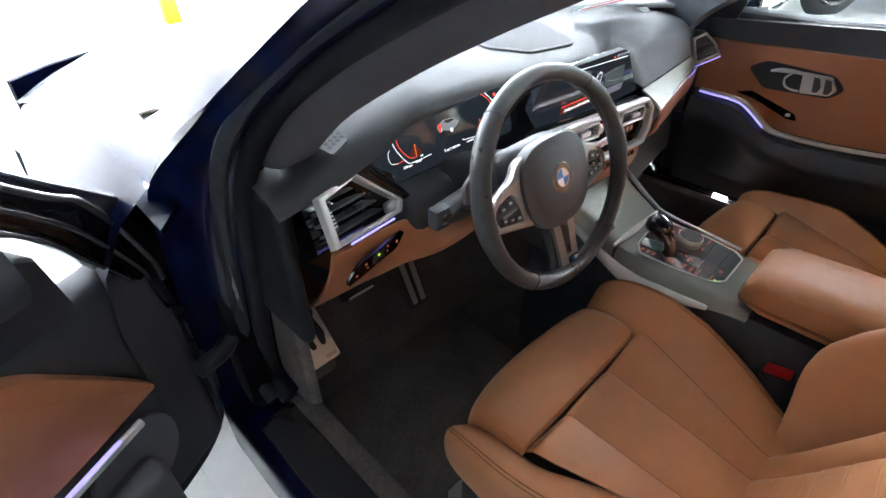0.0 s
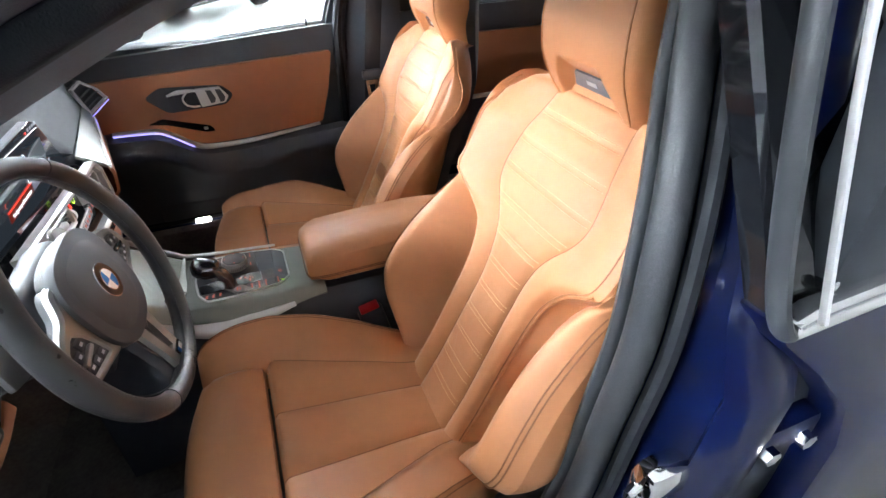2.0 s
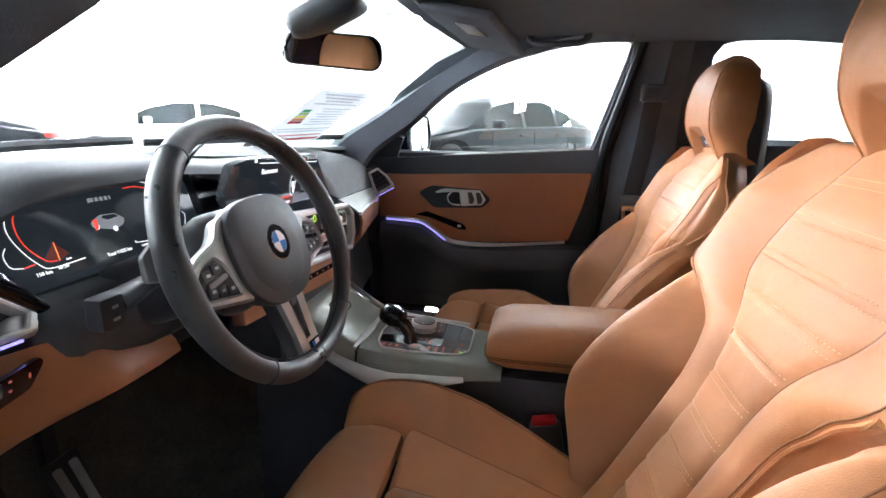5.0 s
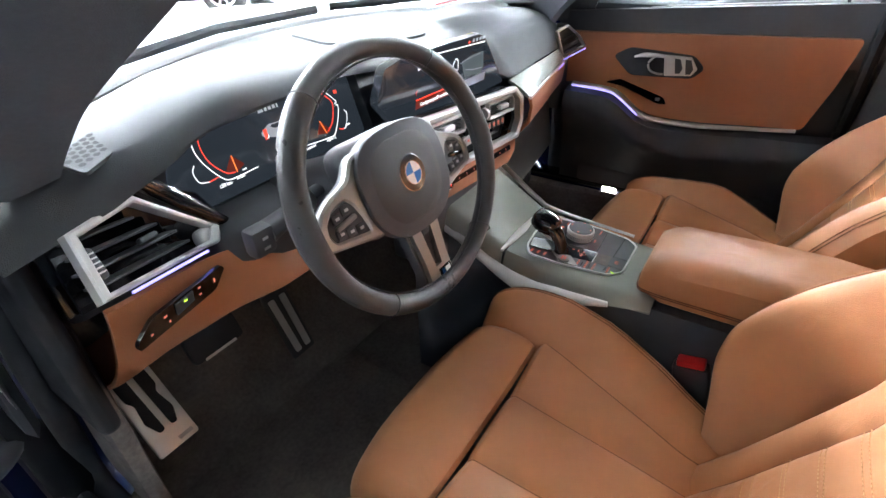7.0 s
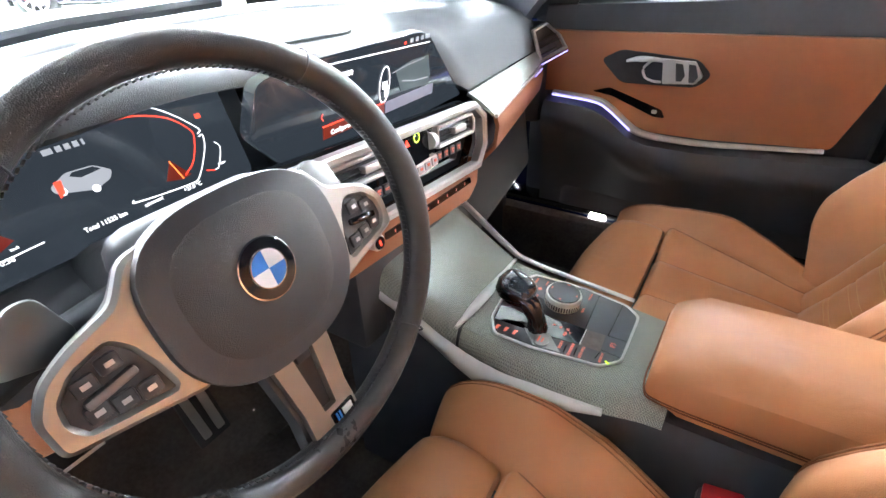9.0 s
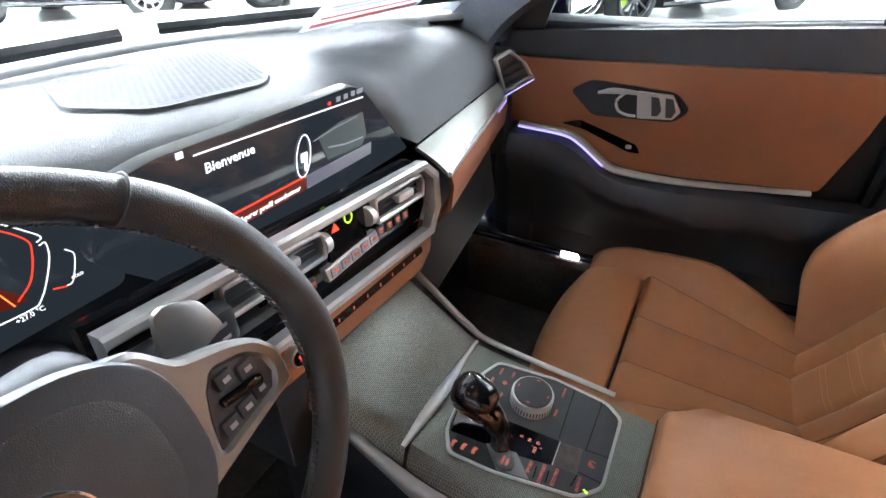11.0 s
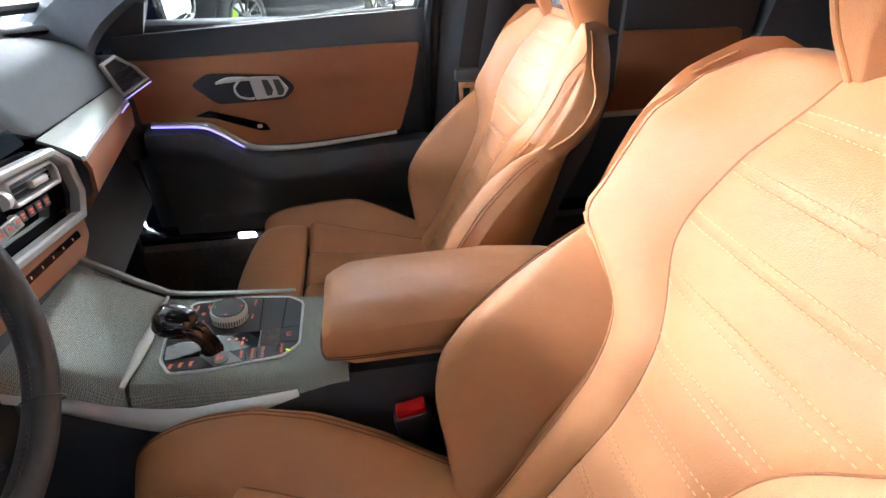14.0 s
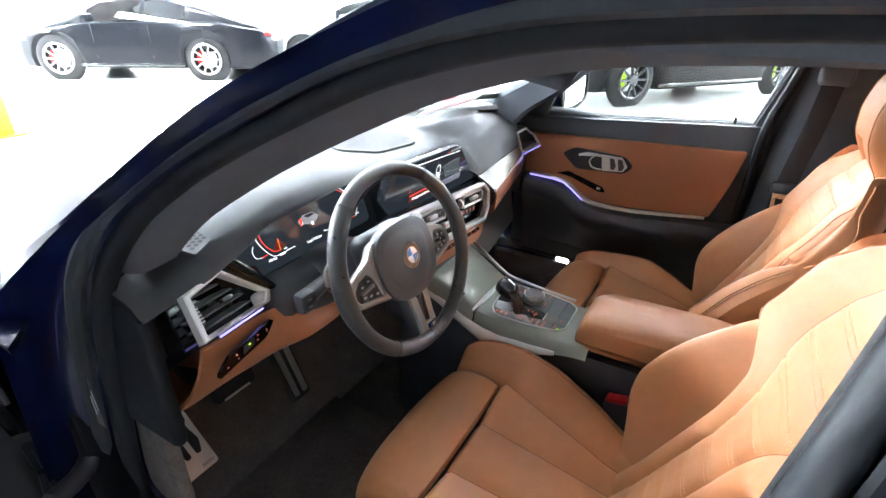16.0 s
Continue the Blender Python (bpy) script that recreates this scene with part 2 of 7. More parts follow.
def grid_mesh(name, P, material, parent=None, label="", mask=None, close_u=False, close_v=False, thick=0.0):
    """A sheet through a table of places; mask picks its cells. thick: gives the sheet a back."""
    P = np.asarray(P, float)
    nu, nv = P.shape[:2]
    vs = P.reshape(-1, 3)
    fs = []
    for i in range(nu if close_u else nu - 1):
        for j in range(nv if close_v else nv - 1):
            if mask is None or mask[i][j]:
                a, b = i, (i + 1) % nu
                c, d = j, (j + 1) % nv
                fs.append((a * nv + c, b * nv + c, b * nv + d, a * nv + d))
    bm = bmesh.new()
    used = sorted({k for f in fs for k in f})
    vm = {k: bm.verts.new(vs[k]) for k in used}
    for f in fs:
        try:
            bm.faces.new([vm[k] for k in f])
        except ValueError:
            pass
    bmesh.ops.remove_doubles(bm, verts=bm.verts[:], dist=1e-5)
    if thick:
        bmesh.ops.recalc_face_normals(bm, faces=bm.faces[:])
        bmesh.ops.solidify(bm, geom=bm.faces[:], thickness=thick)
    return part(name, bm, material, parent, label)


def rbox(size, at=(0, 0, 0), bevel=0.004, seg=2, m=None):
    bm = bmesh.new()
    bmesh.ops.create_cube(bm, size=1)
    bmesh.ops.scale(bm, vec=size, verts=bm.verts)
    if bevel:
        bmesh.ops.bevel(bm, geom=bm.edges[:], offset=min(bevel, min(size) * 0.48), segments=seg, affect="EDGES", profile=0.5)
    if m is not None:
        bmesh.ops.transform(bm, matrix=m, verts=bm.verts)
    bmesh.ops.translate(bm, vec=at, verts=bm.verts)
    return bm


def prism(outline, depth, m, bevel=0.0, seg=2):
    """The outline (x, y) pulled along z by depth, then moved by m."""
    bm = bmesh.new()
    lo = [bm.verts.new((x, y, 0)) for x, y in outline]
    f = bm.faces.new(lo)
    ex = bmesh.ops.extrude_face_region(bm, geom=[f])
    top = [v for v in ex["geom"] if isinstance(v, bmesh.types.BMVert)]
    bmesh.ops.translate(bm, vec=(0, 0, depth), verts=top)
    bmesh.ops.recalc_face_normals(bm, faces=bm.faces[:])
    if bevel:
        tops = set(top)
        es = [e for e in bm.edges if e.verts[0] in tops and e.verts[1] in tops]
        bmesh.ops.bevel(bm, geom=es, offset=bevel, segments=seg, affect="EDGES", profile=0.5)
    bmesh.ops.transform(bm, matrix=m, verts=bm.verts)
    return bm


def frame_prism(outer, inner, depth, m, bevel=0.0):
    """A flat ring between two outlines of equal count, pulled by depth."""
    bm = bmesh.new()
    n = len(outer)
    o = [bm.verts.new((x, y, 0)) for x, y in outer]
    i = [bm.verts.new((x, y, 0)) for x, y in inner]
    fs = [bm.faces.new((o[k], o[(k + 1) % n], i[(k + 1) % n], i[k])) for k in range(n)]
    ex = bmesh.ops.extrude_face_region(bm, geom=fs)
    top = [v for v in ex["geom"] if isinstance(v, bmesh.types.BMVert)]
    bmesh.ops.translate(bm, vec=(0, 0, depth), verts=top)
    bmesh.ops.recalc_face_normals(bm, faces=bm.faces[:])
    if bevel:
        tops = set(top)
        es = [e for e in bm.edges if e.verts[0] in tops and e.verts[1] in tops and e.calc_face_angle(0) > 0.5]
        near = min(math.dist(p, q) for p, q in zip(outer, inner))
        bmesh.ops.bevel(bm, geom=es, offset=min(bevel, near * 0.3, depth * 0.4), segments=1, affect="EDGES", profile=0.5, clamp_overlap=True)
    bmesh.ops.transform(bm, matrix=m, verts=bm.verts)
    return bm


def catmull(pts, n=8, closed=False):
    pts = [np.array(p, float) for p in pts]
    out = []
    k = len(pts)
    for i in range(k if closed else k - 1):
        p0 = pts[(i - 1) % k] if closed or i > 0 else 2 * pts[0] - pts[1]
        p1, p2 = pts[i % k], pts[(i + 1) % k]
        p3 = pts[(i + 2) % k] if closed or i + 2 < k else 2 * p2 - p1
        for s in range(n):
            t = s / n
            out.append(0.5 * (2 * p1 + (p2 - p0) * t + (2 * p0 - 5 * p1 + 4 * p2 - p3) * t * t + (3 * p1 - p0 - 3 * p2 + p3) * t ** 3))
    if not closed:
        out.append(pts[-1])
    return np.array(out)


def tube(path, rx, ry=None, closed=False, seg=10, up=(0, 0, 1)):
    """A bar of elliptical section along a path; rx lies across, ry along up."""
    path = np.asarray(path, float)
    n = len(path)
    ry = rx if ry is None else ry
    rxs, rys = np.broadcast_to(rx, n), np.broadcast_to(ry, n)
    bm = bmesh.new()
    rings = []
    for i in range(n):
        a = path[(i - 1) % n] if closed or i else path[0]
        b = path[(i + 1) % n] if closed or i < n - 1 else path[-1]
        t = b - a
        t = t / (np.linalg.norm(t) + 1e-9)
        s = np.cross(t, np.array(up, float))
        s = s / (np.linalg.norm(s) + 1e-9)
        u = np.cross(s, t)
        ring = []
        for k in range(seg):
            an = 2 * math.pi * k / seg
            ring.append(bm.verts.new(path[i] + s * math.cos(an) * rxs[i] + u * math.sin(an) * rys[i]))
        rings.append(ring)
    for i in range(n if closed else n - 1):
        r, q = rings[i], rings[(i + 1) % n]
        for k in range(seg):
            bm.faces.new((r[k], r[(k + 1) % seg], q[(k + 1) % seg], q[k]))
    if not closed:
        bm.faces.new(rings[0][::-1])
        bm.faces.new(rings[-1])
    return bm


def disc(r, depth, m, seg=32, bevel=0.0):
    return prism([(r * math.cos(2 * math.pi * k / seg), r * math.sin(2 * math.pi * k / seg)) for k in range(seg)], depth, m, bevel)


def axes(origin, xdir, ydir):
    """A pose whose x and y lie along the given ways; z comes out of their plane."""
    x = Vector(xdir).normalized()
    z = x.cross(Vector(ydir)).normalized()
    y = z.cross(x)
    return Matrix.Translation(origin) @ Matrix((x, y, z)).transposed().to_4x4()


def writing(name, text, size, m, material, parent, label=""):
    """Letters in the built-in font, as a thin mesh; m takes x along the line and z out of the face."""
    cu = bpy.data.curves.new(name, "FONT")
    cu.body, cu.size, cu.extrude, cu.align_x, cu.align_y = text, size, 0.0003, "CENTER", "CENTER"
    cu.resolution_u = 2
    tmp = new("tmp_text", cu)
    me = bpy.data.meshes.new_from_object(tmp)
    bpy.data.objects.remove(tmp)
    bpy.data.curves.remove(cu)
    me.transform(m)
    me.name = name
    return link(name, me, material, parent, label)


def bars(boxes, m, h=0.0006):
    """Flat bars (x, y, w, h) on one face."""
    bm = bmesh.new()
    for x, y, w, d in boxes:
        b = bmesh.ops.create_cube(bm, size=1)
        bmesh.ops.scale(bm, vec=(w, d, h), verts=b["verts"])
        bmesh.ops.translate(bm, vec=(x, y, h / 2), verts=b["verts"])
    bmesh.ops.transform(bm, matrix=m, verts=bm.verts)
    return bm


def line_on(pts, w, m, h=0.0005, closed=False):
    """A flat ribbon of width w along points (x, y) of a face."""
    pts = np.array(pts, float)
    n = len(pts)
    bm = bmesh.new()
    rows = []
    for i in range(n):
        a = pts[(i - 1) % n] if closed or i else pts[0]
        b = pts[(i + 1) % n] if closed or i < n - 1 else pts[-1]
        t = (b - a) / (np.linalg.norm(b - a) + 1e-9)
        s = np.array((-t[1], t[0])) * w / 2
        rows.append([bm.verts.new((*(pts[i] + s), h)), bm.verts.new((*(pts[i] - s), h))])
    for i in range(n if closed else n - 1):
        r, q = rows[i], rows[(i + 1) % n]
        bm.faces.new((r[0], r[1], q[1], q[0]))
    bmesh.ops.transform(bm, matrix=m, verts=bm.verts)
    return bm


def round_poly(pts, r, n=4):
    """An outline with rounded corners."""
    out = []
    k = len(pts)
    for i in range(k):
        p0, p1, p2 = (np.array(pts[(i + d) % k], float) for d in (-1, 0, 1))
        a, b = p0 - p1, p2 - p1
        ra = min(r, np.linalg.norm(a) * 0.45, np.linalg.norm(b) * 0.45)
        a, b = p1 + a / np.linalg.norm(a) * ra, p1 + b / np.linalg.norm(b) * ra
        for s in range(n + 1):
            t = s / n
            out.append(tuple((1 - t) ** 2 * a + 2 * t * (1 - t) * p1 + t * t * b))
    return out


def interp(x, xs, ys):
    return np.interp(x, xs, ys)


def sstep(t):
    t = np.clip(t, 0, 1)
    return t * t * (3 - 2 * t)


# ---- showroom ----
def slab(name, lo, hi, material, label, category):
    size = [b - a for a, b in zip(lo, hi)]
    at = [(a + b) / 2 for a, b in zip(lo, hi)]
    return tagged(part(name, rbox(size, at, 0), material, smooth=False), label, category, kind="structure")


X0, X1, Y0, Y1, HALL = -9.0, 20.0, -12.0, 19.0, 4.6
slab("floor", (X0, Y0, -0.2), (X1, Y1, 0), floor_mat, "glossy pale resin showroom floor under the parked cars", "floor")
slab("wall_north", (X0, Y1, 0), (X1, Y1 + 0.2, HALL), wall_mat, "plain white showroom wall beyond the cars", "wall")
slab("wall_south", (X0, Y0 - 0.2, 0), (X1, Y0, HALL), wall_mat, "plain white showroom wall behind the car", "wall")
slab("wall_east", (X1, Y0 - 0.2, 0), (X1 + 0.2, Y1 + 0.2, HALL), wall_mat, "plain white showroom wall beyond the grey car", "wall")
slab("wall_west", (X0 - 0.2, Y0 - 0.2, 0), (X0, Y1 + 0.2, HALL), west_paint, "unseen showroom wall facing the open doors, darkened to cut bounce light", "wall")
slab("ceiling", (X0, Y0, HALL), (X1, Y1, HALL + 0.2), ceiling_paint, "pale grey showroom ceiling carrying rows of light panels", "ceiling")
lamp = thing("ceiling_light", (0, 0, HALL), "long white glowing ceiling panel lamp in a thin frame", "ceiling lamp", "ceiling lamps")
part("diffuser", rbox((0.50, 1.80, 0.03), (0, 0, HALL - 0.06), 0.004), panel_light, lamp)
part("frame", frame_prism([(-0.29, -0.94), (0.29, -0.94), (0.29, 0.94), (-0.29, 0.94)], [(-0.255, -0.905), (0.255, -0.905), (0.255, 0.905), (-0.255, 0.905)], 0.1, pose(0, 0, HALL - 0.1)), satin, lamp)
spots = [(x, y) for x in (0.2, 3.6, 7.0, 10.4, 13.8, 17.2) for y in (-9.0, -4.5, 0.0, 4.5, 9.0, 13.5, 17.0) if (x, y) not in ((0.2, 4.5), (0.2, 0.0), (0.2, -4.5), (0.2, -9.0), (3.6, -4.5), (3.6, -9.0), (3.6, 0.0), (3.6, 4.5), (7.0, 0.0), (7.0, -4.5))] + [(-3.2, y) for y in (9.0, 13.5, 17.0)] + [(-6.4, 13.5)]
for k, (x, y) in enumerate(spots):
    if k:
        copy_thing(lamp, pose(x, y, HALL))
lamp.location = (*spots[0], HALL)


# ---- parked cars ----
def wheel_parts(parent, x, y, r, w, rim, side, caliper=None, spokes=10):
    m = axes((x, y, r), (0, 1, 0), (0, 0, 1)) @ pose(0, 0, -w / 2)
    ty = part("wheel", tube([(x + (w * 0.28) * s, y + (r - 0.07) * math.cos(a), r + (r - 0.07) * math.sin(a)) for s in (0,) for a in np.linspace(0, 2 * math.pi, 37)[:-1]], w / 2, 0.07, True, 10, (1, 0, 0)), tyre_mat, parent)
    part("rim_ring", tube([(x + side * w * 0.3, y + (r - 0.11) * math.cos(a), r + (r - 0.11) * math.sin(a)) for a in np.linspace(0, 2 * math.pi, 37)[:-1]], 0.02, 0.022, True, 8, (1, 0, 0)), rim, ty)
    part("hub", disc(0.07, 0.06, axes((x + side * w * 0.1, y, r), (0, 1, 0), (0, 0, side)), 20, 0.01), rim, ty)
    part("brake_disc", disc(r - 0.16, 0.02, axes((x - side * w * 0.1, y, r), (0, 1, 0), (0, 0, side)), 28), rim_pale, ty)
    if caliper:
        part("caliper", rbox((0.07, 0.12, 0.22), (x, y + (r - 0.2), r + 0.02), 0.02), caliper, ty)
    for k in range(spokes):
        a = 2 * math.pi * k / spokes
        c, s = math.cos(a), math.sin(a)
        part("spoke", tube([(x + side * w * 0.28, y + 0.05 * c, r + 0.05 * s), (x + side * w * 0.33, y + (r - 0.11) * c, r + (r - 0.11) * s)], 0.016, 0.02, False, 6, (1, 0, 0)), rim, ty)


def parked_car(at, turn, length, width, height, base, paint_m, rim, label, caliper=None, style="saloon", group=""):
    """A car along local +y, built by lofting cross sections from nose to tail."""
    root = thing("parked_car", (0, 0, 0), label, "car", group)
    L, W, Hh = length, width / 2, height
    ys = np.linspace(-L / 2, L / 2, 61)
    f = (ys + L / 2) / L
    if style == "coupe":
        belt = interp(f, [0, 0.04, 0.2, 0.45, 0.7, 0.9, 1], [0.62, 0.80, 0.92, 0.93, 0.90, 0.76, 0.52])
        roof = interp(f, [0, 0.06, 0.25, 0.42, 0.55, 0.64, 0.76, 0.9, 1], [0.62, 0.84, 1.10, Hh, Hh, 1.22, 0.93, 0.78, 0.52])
    elif style == "estate":
        belt = interp(f, [0, 0.03, 0.2, 0.5, 0.72, 0.92, 1], [0.75, 0.98, 1.02, 1.0, 0.98, 0.85, 0.6])
        roof = interp(f, [0, 0.04, 0.12, 0.3, 0.5, 0.62, 0.75, 0.92, 1], [0.75, 1.05, Hh - 0.06, Hh, Hh, Hh - 0.12, 1.02, 0.87, 0.6])
    else:
        belt = interp(f, [0, 0.03, 0.2, 0.5, 0.72, 0.92, 1], [0.70, 0.92, 0.98, 0.95, 0.92, 0.78, 0.55])
        roof = interp(f, [0, 0.03, 0.16, 0.34, 0.5, 0.60, 0.74, 0.92, 1], [0.70, 0.94, 1.14, Hh, Hh, Hh - 0.1, 0.95, 0.80, 0.55])
    plan = W * interp(f, [0, 0.03, 0.12, 0.3, 0.7, 0.9, 0.97, 1], [0.62, 0.84, 0.97, 1, 1, 0.95, 0.82, 0.6])
    sill = interp(f, [0, 0.05, 0.95, 1], [0.36, 0.2, 0.2, 0.3])
    body, cabin = [], []
    yf, yr = L / 2 - (L - base) * 0.42, L / 2 - (L - base) * 0.42 - base
    for y, b, r, p, s in zip(ys, belt, roof, plan, sill):
        arch = max([math.sqrt(max(0, 0.39 ** 2 - (y - c) ** 2)) + 0.02 for c in (yf, yr)])
        lo = max(s, arch + 0.33 if arch > 0.05 else s)
        lo = min(lo, b - 0.1)
        half = [(0.0, s), (p * 0.8, s), (p * 0.95, lo), (p, lo + 0.35 * (b - lo)), (p * 0.985, lo + 0.7 * (b - lo)), (p * 0.95, b - 0.02), (p * 0.86, b + 0.006)]
        body.append([(-x, y, z) for x, z in half[::-1]] + [(x, y, z) for x, z in half[1:]])
        g = max(r, b + 0.004)
        t = (g - b) / (Hh - 0.9)
        q = p * 0.87
        half = [(q, b), (q * (1 - 0.12 * t), b + (g - b) * 0.55), (q * (1 - 0.22 * t), b + (g - b) * 0.88), (q * (1 - 0.36 * t), g), (0, g + 0.02)]
        cabin.append([(-x, y, z) for x, z in half] + [(x, y, z) for x, z in half[::-1][1:]])
    grid_mesh("body", body, paint_m, root)
    # the cabin is glass between sills, pillars and roof
    nv = len(cabin[0])
    is_glass = lambda i, j: (roof[i] - belt[i] > 0.22) and j in (0, 1, nv - 2, nv - 3)
    pil = {int(v) for v in np.interp([0.30, 0.47], f, range(61))}
    mg = [[is_glass(i, j) and i not in pil for j in range(nv - 1)] for i in range(60)]
    slope = [[(0.05 < abs(roof[i + 1] - roof[i]) and roof[i] > belt[i] + 0.05 and j in (2, 3, 4, 5)) for j in range(nv - 1)] for i in range(60)]
    stops = [0] + sorted(pil) + [60]
    for lo, hi in zip(stops, stops[1:]):
        for left in (True, False):
            pane = [[mg[i][j] and lo <= i < hi and (j < nv // 2) == left for j in range(nv - 1)] for i in range(60)]
            if any(map(any, pane)):
                grid_mesh("side_glass", cabin, dark_glass, root, mask=pane)
    grid_mesh("screen_glass", cabin, dark_glass, root, mask=slope)
    grid_mesh("roof", cabin, paint_m, root, mask=[[not mg[i][j] and not slope[i][j] for j in range(nv - 1)] for i in range(60)])
    for sx in (-1, 1):
        for y in (yf, yr):
            wheel_parts(root, sx * (W - 0.12), y, 0.345, 0.24, rim, sx, caliper)
        part("headlight", rbox((0.34, 0.2, 0.1), (sx * W * 0.68, L / 2 - 0.22, belt[55] - 0.06), 0.03), chrome if paint_m is not paint_white else gloss_black, root)
        part("tail_light", rbox((0.36, 0.1, 0.07), (sx * W * 0.62, -L / 2 + 0.1, belt[3] - 0.06), 0.02), red_paint, root)
        part("door_mirror", rbox((0.2, 0.14, 0.13), (sx * (W + 0.07), L * 0.15, belt[36] + 0.06), 0.04), paint_m, root)
        for y in (L * 0.03, -L * 0.17):
            part("door_handle", rbox((0.03, 0.18, 0.03), (sx * (W - 0.005), y - 0.1, belt[28] - 0.13), 0.01), paint_m, root)
        for y in (L * 0.16, -L * 0.05, -L * 0.25):
            part("door_gap", rbox((0.012, 0.008, 0.5), (sx * (W * 0.985), y, 0.62), 0.002), rubber, root)
        part("sill_strip", rbox((0.03, base * 0.7, 0.05), (sx * (W * 0.96), (yf + yr) / 2, 0.25), 0.01), gloss_black, root)
    part("grille", rbox((W * 1.1, 0.06, 0.14), (0, L / 2 - 0.03, 0.38), 0.02), gloss_black, root)
    part("underbody", rbox((W * 1.6, L * 0.86, 0.12), (0, 0, 0.24), 0.03), plastic, root)
    root.matrix_basis = pose(*at, 0, 0, turn)
    for c in root.children:
        c.matrix_parent_inverse = Matrix.Identity(4)
    return root


parked_car((8.15, 1.05, 0), 54, 5.05, 1.94, 1.42, 2.95, paint_grey, rim_mat, "dark graphite grey fastback saloon car with lime-green brake calipers", lime)
parked_car((4.9, 9.3, 0), 32, 4.4, 1.85, 1.30, 2.45, paint_black, rim_pale, "black sports coupe parked across the showroom floor", red_paint, "coupe")
parked_car((13.6, -4.2, 0), 60, 4.8, 1.95, 1.45, 2.9, paint_white, rim_mat, "white saloon car parked behind the grey car", None, "estate", "white cars")
parked_car((7.4, -6.2, 0), 70, 4.6, 1.9, 1.42, 2.8, paint_white, rim_mat, "white car parked near the rear window side", None, "saloon", "white cars")
parked_car((7.8, 6.6, 0), 40, 4.5, 1.85, 1.32, 2.5, paint_white, rim_mat, "white car with dark wheels seen through the windscreen", None, "coupe", "white cars")
post = thing("safety_post", (1.1, 6.3, 0), "yellow painted steel safety post standing on the floor", "bollard")
part("post", rbox((0.16, 0.16, 1.0), (1.1, 6.3, 0.5), 0.03), yellow, post)
part("foot_plate", rbox((0.3, 0.3, 0.02), (1.1, 6.3, 0.01), 0.004), yellow, post)

# ---- the car: shell ----
CL = -0.03
car = thing("car_shell", (CL, 0, 0), "dark blue saloon car with tan interior and its driver's door open", "car")


def mx(x):
    return 2 * CL - x


def roof_z(x, y):
    u = x - CL
    return 1.285 - 0.13 * u * u - 0.05 * max(0, y - 0.0) - 0.03 * max(0, -0.6 - y)


def roof_front(x):
    return 0.37 - 0.28 * (x - CL) ** 2


def base_y(x):
    return 1.0 - 0.78 * (x - CL) ** 2


xs = np.linspace(CL - 0.6, CL + 0.6, 25)
grid_mesh("headliner", [[(x, roof_front(x) * (1 - v) + (-1.35) * v, roof_z(x, roof_front(x) * (1 - v) - 1.35 * v)) for x in xs] for v in np.linspace(0, 1, 20)], headliner, car, "anthracite cloth headliner", thick=0.012)
xo = np.linspace(CL - 0.66, CL + 0.66, 25)
grid_mesh("roof_panel", [[(x, (roof_front(x) + 0.02) * (1 - v) - 1.4 * v, roof_z(x, 0) + 0.055 - 0.04 * v * v) for x in xo] for v in np.linspace(0, 1, 16)], paint, car, thick=0.004)
# windscreen between cowl and roof
ws = [[(x * (1 - 0.13 * v) + CL * 0.13 * v, base_y(x) * (1 - v) + roof_front(x) * v, 0.945 * (1 - v) + (roof_z(x, 0.3) + 0.02) * v + 0.03 * math.sin(math.pi * v)) for x in np.linspace(CL - 0.71, CL + 0.71, 21)] for v in np.linspace(0, 1, 12)]
o = grid_mesh("windscreen", ws, clear, car, "clear curved windscreen")
o.visible_shadow = False
o = grid_mesh("rear_screen", [[(x, -1.36 - 0.5 * v, 1.27 - 0.28 * v) for x in np.linspace(CL - 0.56, CL + 0.56, 9)] for v in np.linspace(0, 1, 5)], dark_glass, car)
o.visible_shadow = False
grid_mesh("parcel_shelf", [[(x, y, 0.95) for x in (CL - 0.66, CL + 0.66)] for y in (-1.2, -1.95)], soft_black, car, thick=0.02)
# bonnet and wings, glossy blue
hood = []
for v in np.linspace(0, 1, 18):
    row = []
    for x in np.linspace(CL - 0.80, CL + 0.80, 27):
        u = (x - CL) / 0.80
        y0 = base_y(CL + u * 0.70) + 0.04
        y = y0 * (1 - v) + (2.05 - 0.22 * u ** 4) * v
        z = 0.93 + 0.05 * math.sin(math.pi * min(1, v * 1.1) * 0.55) - 0.17 * v * v - 0.07 * abs(u) ** 3 + 0.012 * math.exp(-((abs(u) - 0.62) / 0.07) ** 2)
        row.append((x, y, z))
    hood.append(row)
grid_mesh("bonnet", hood, paint, car, "dark blue bonnet mirroring the ceiling lights", thick=0.01)
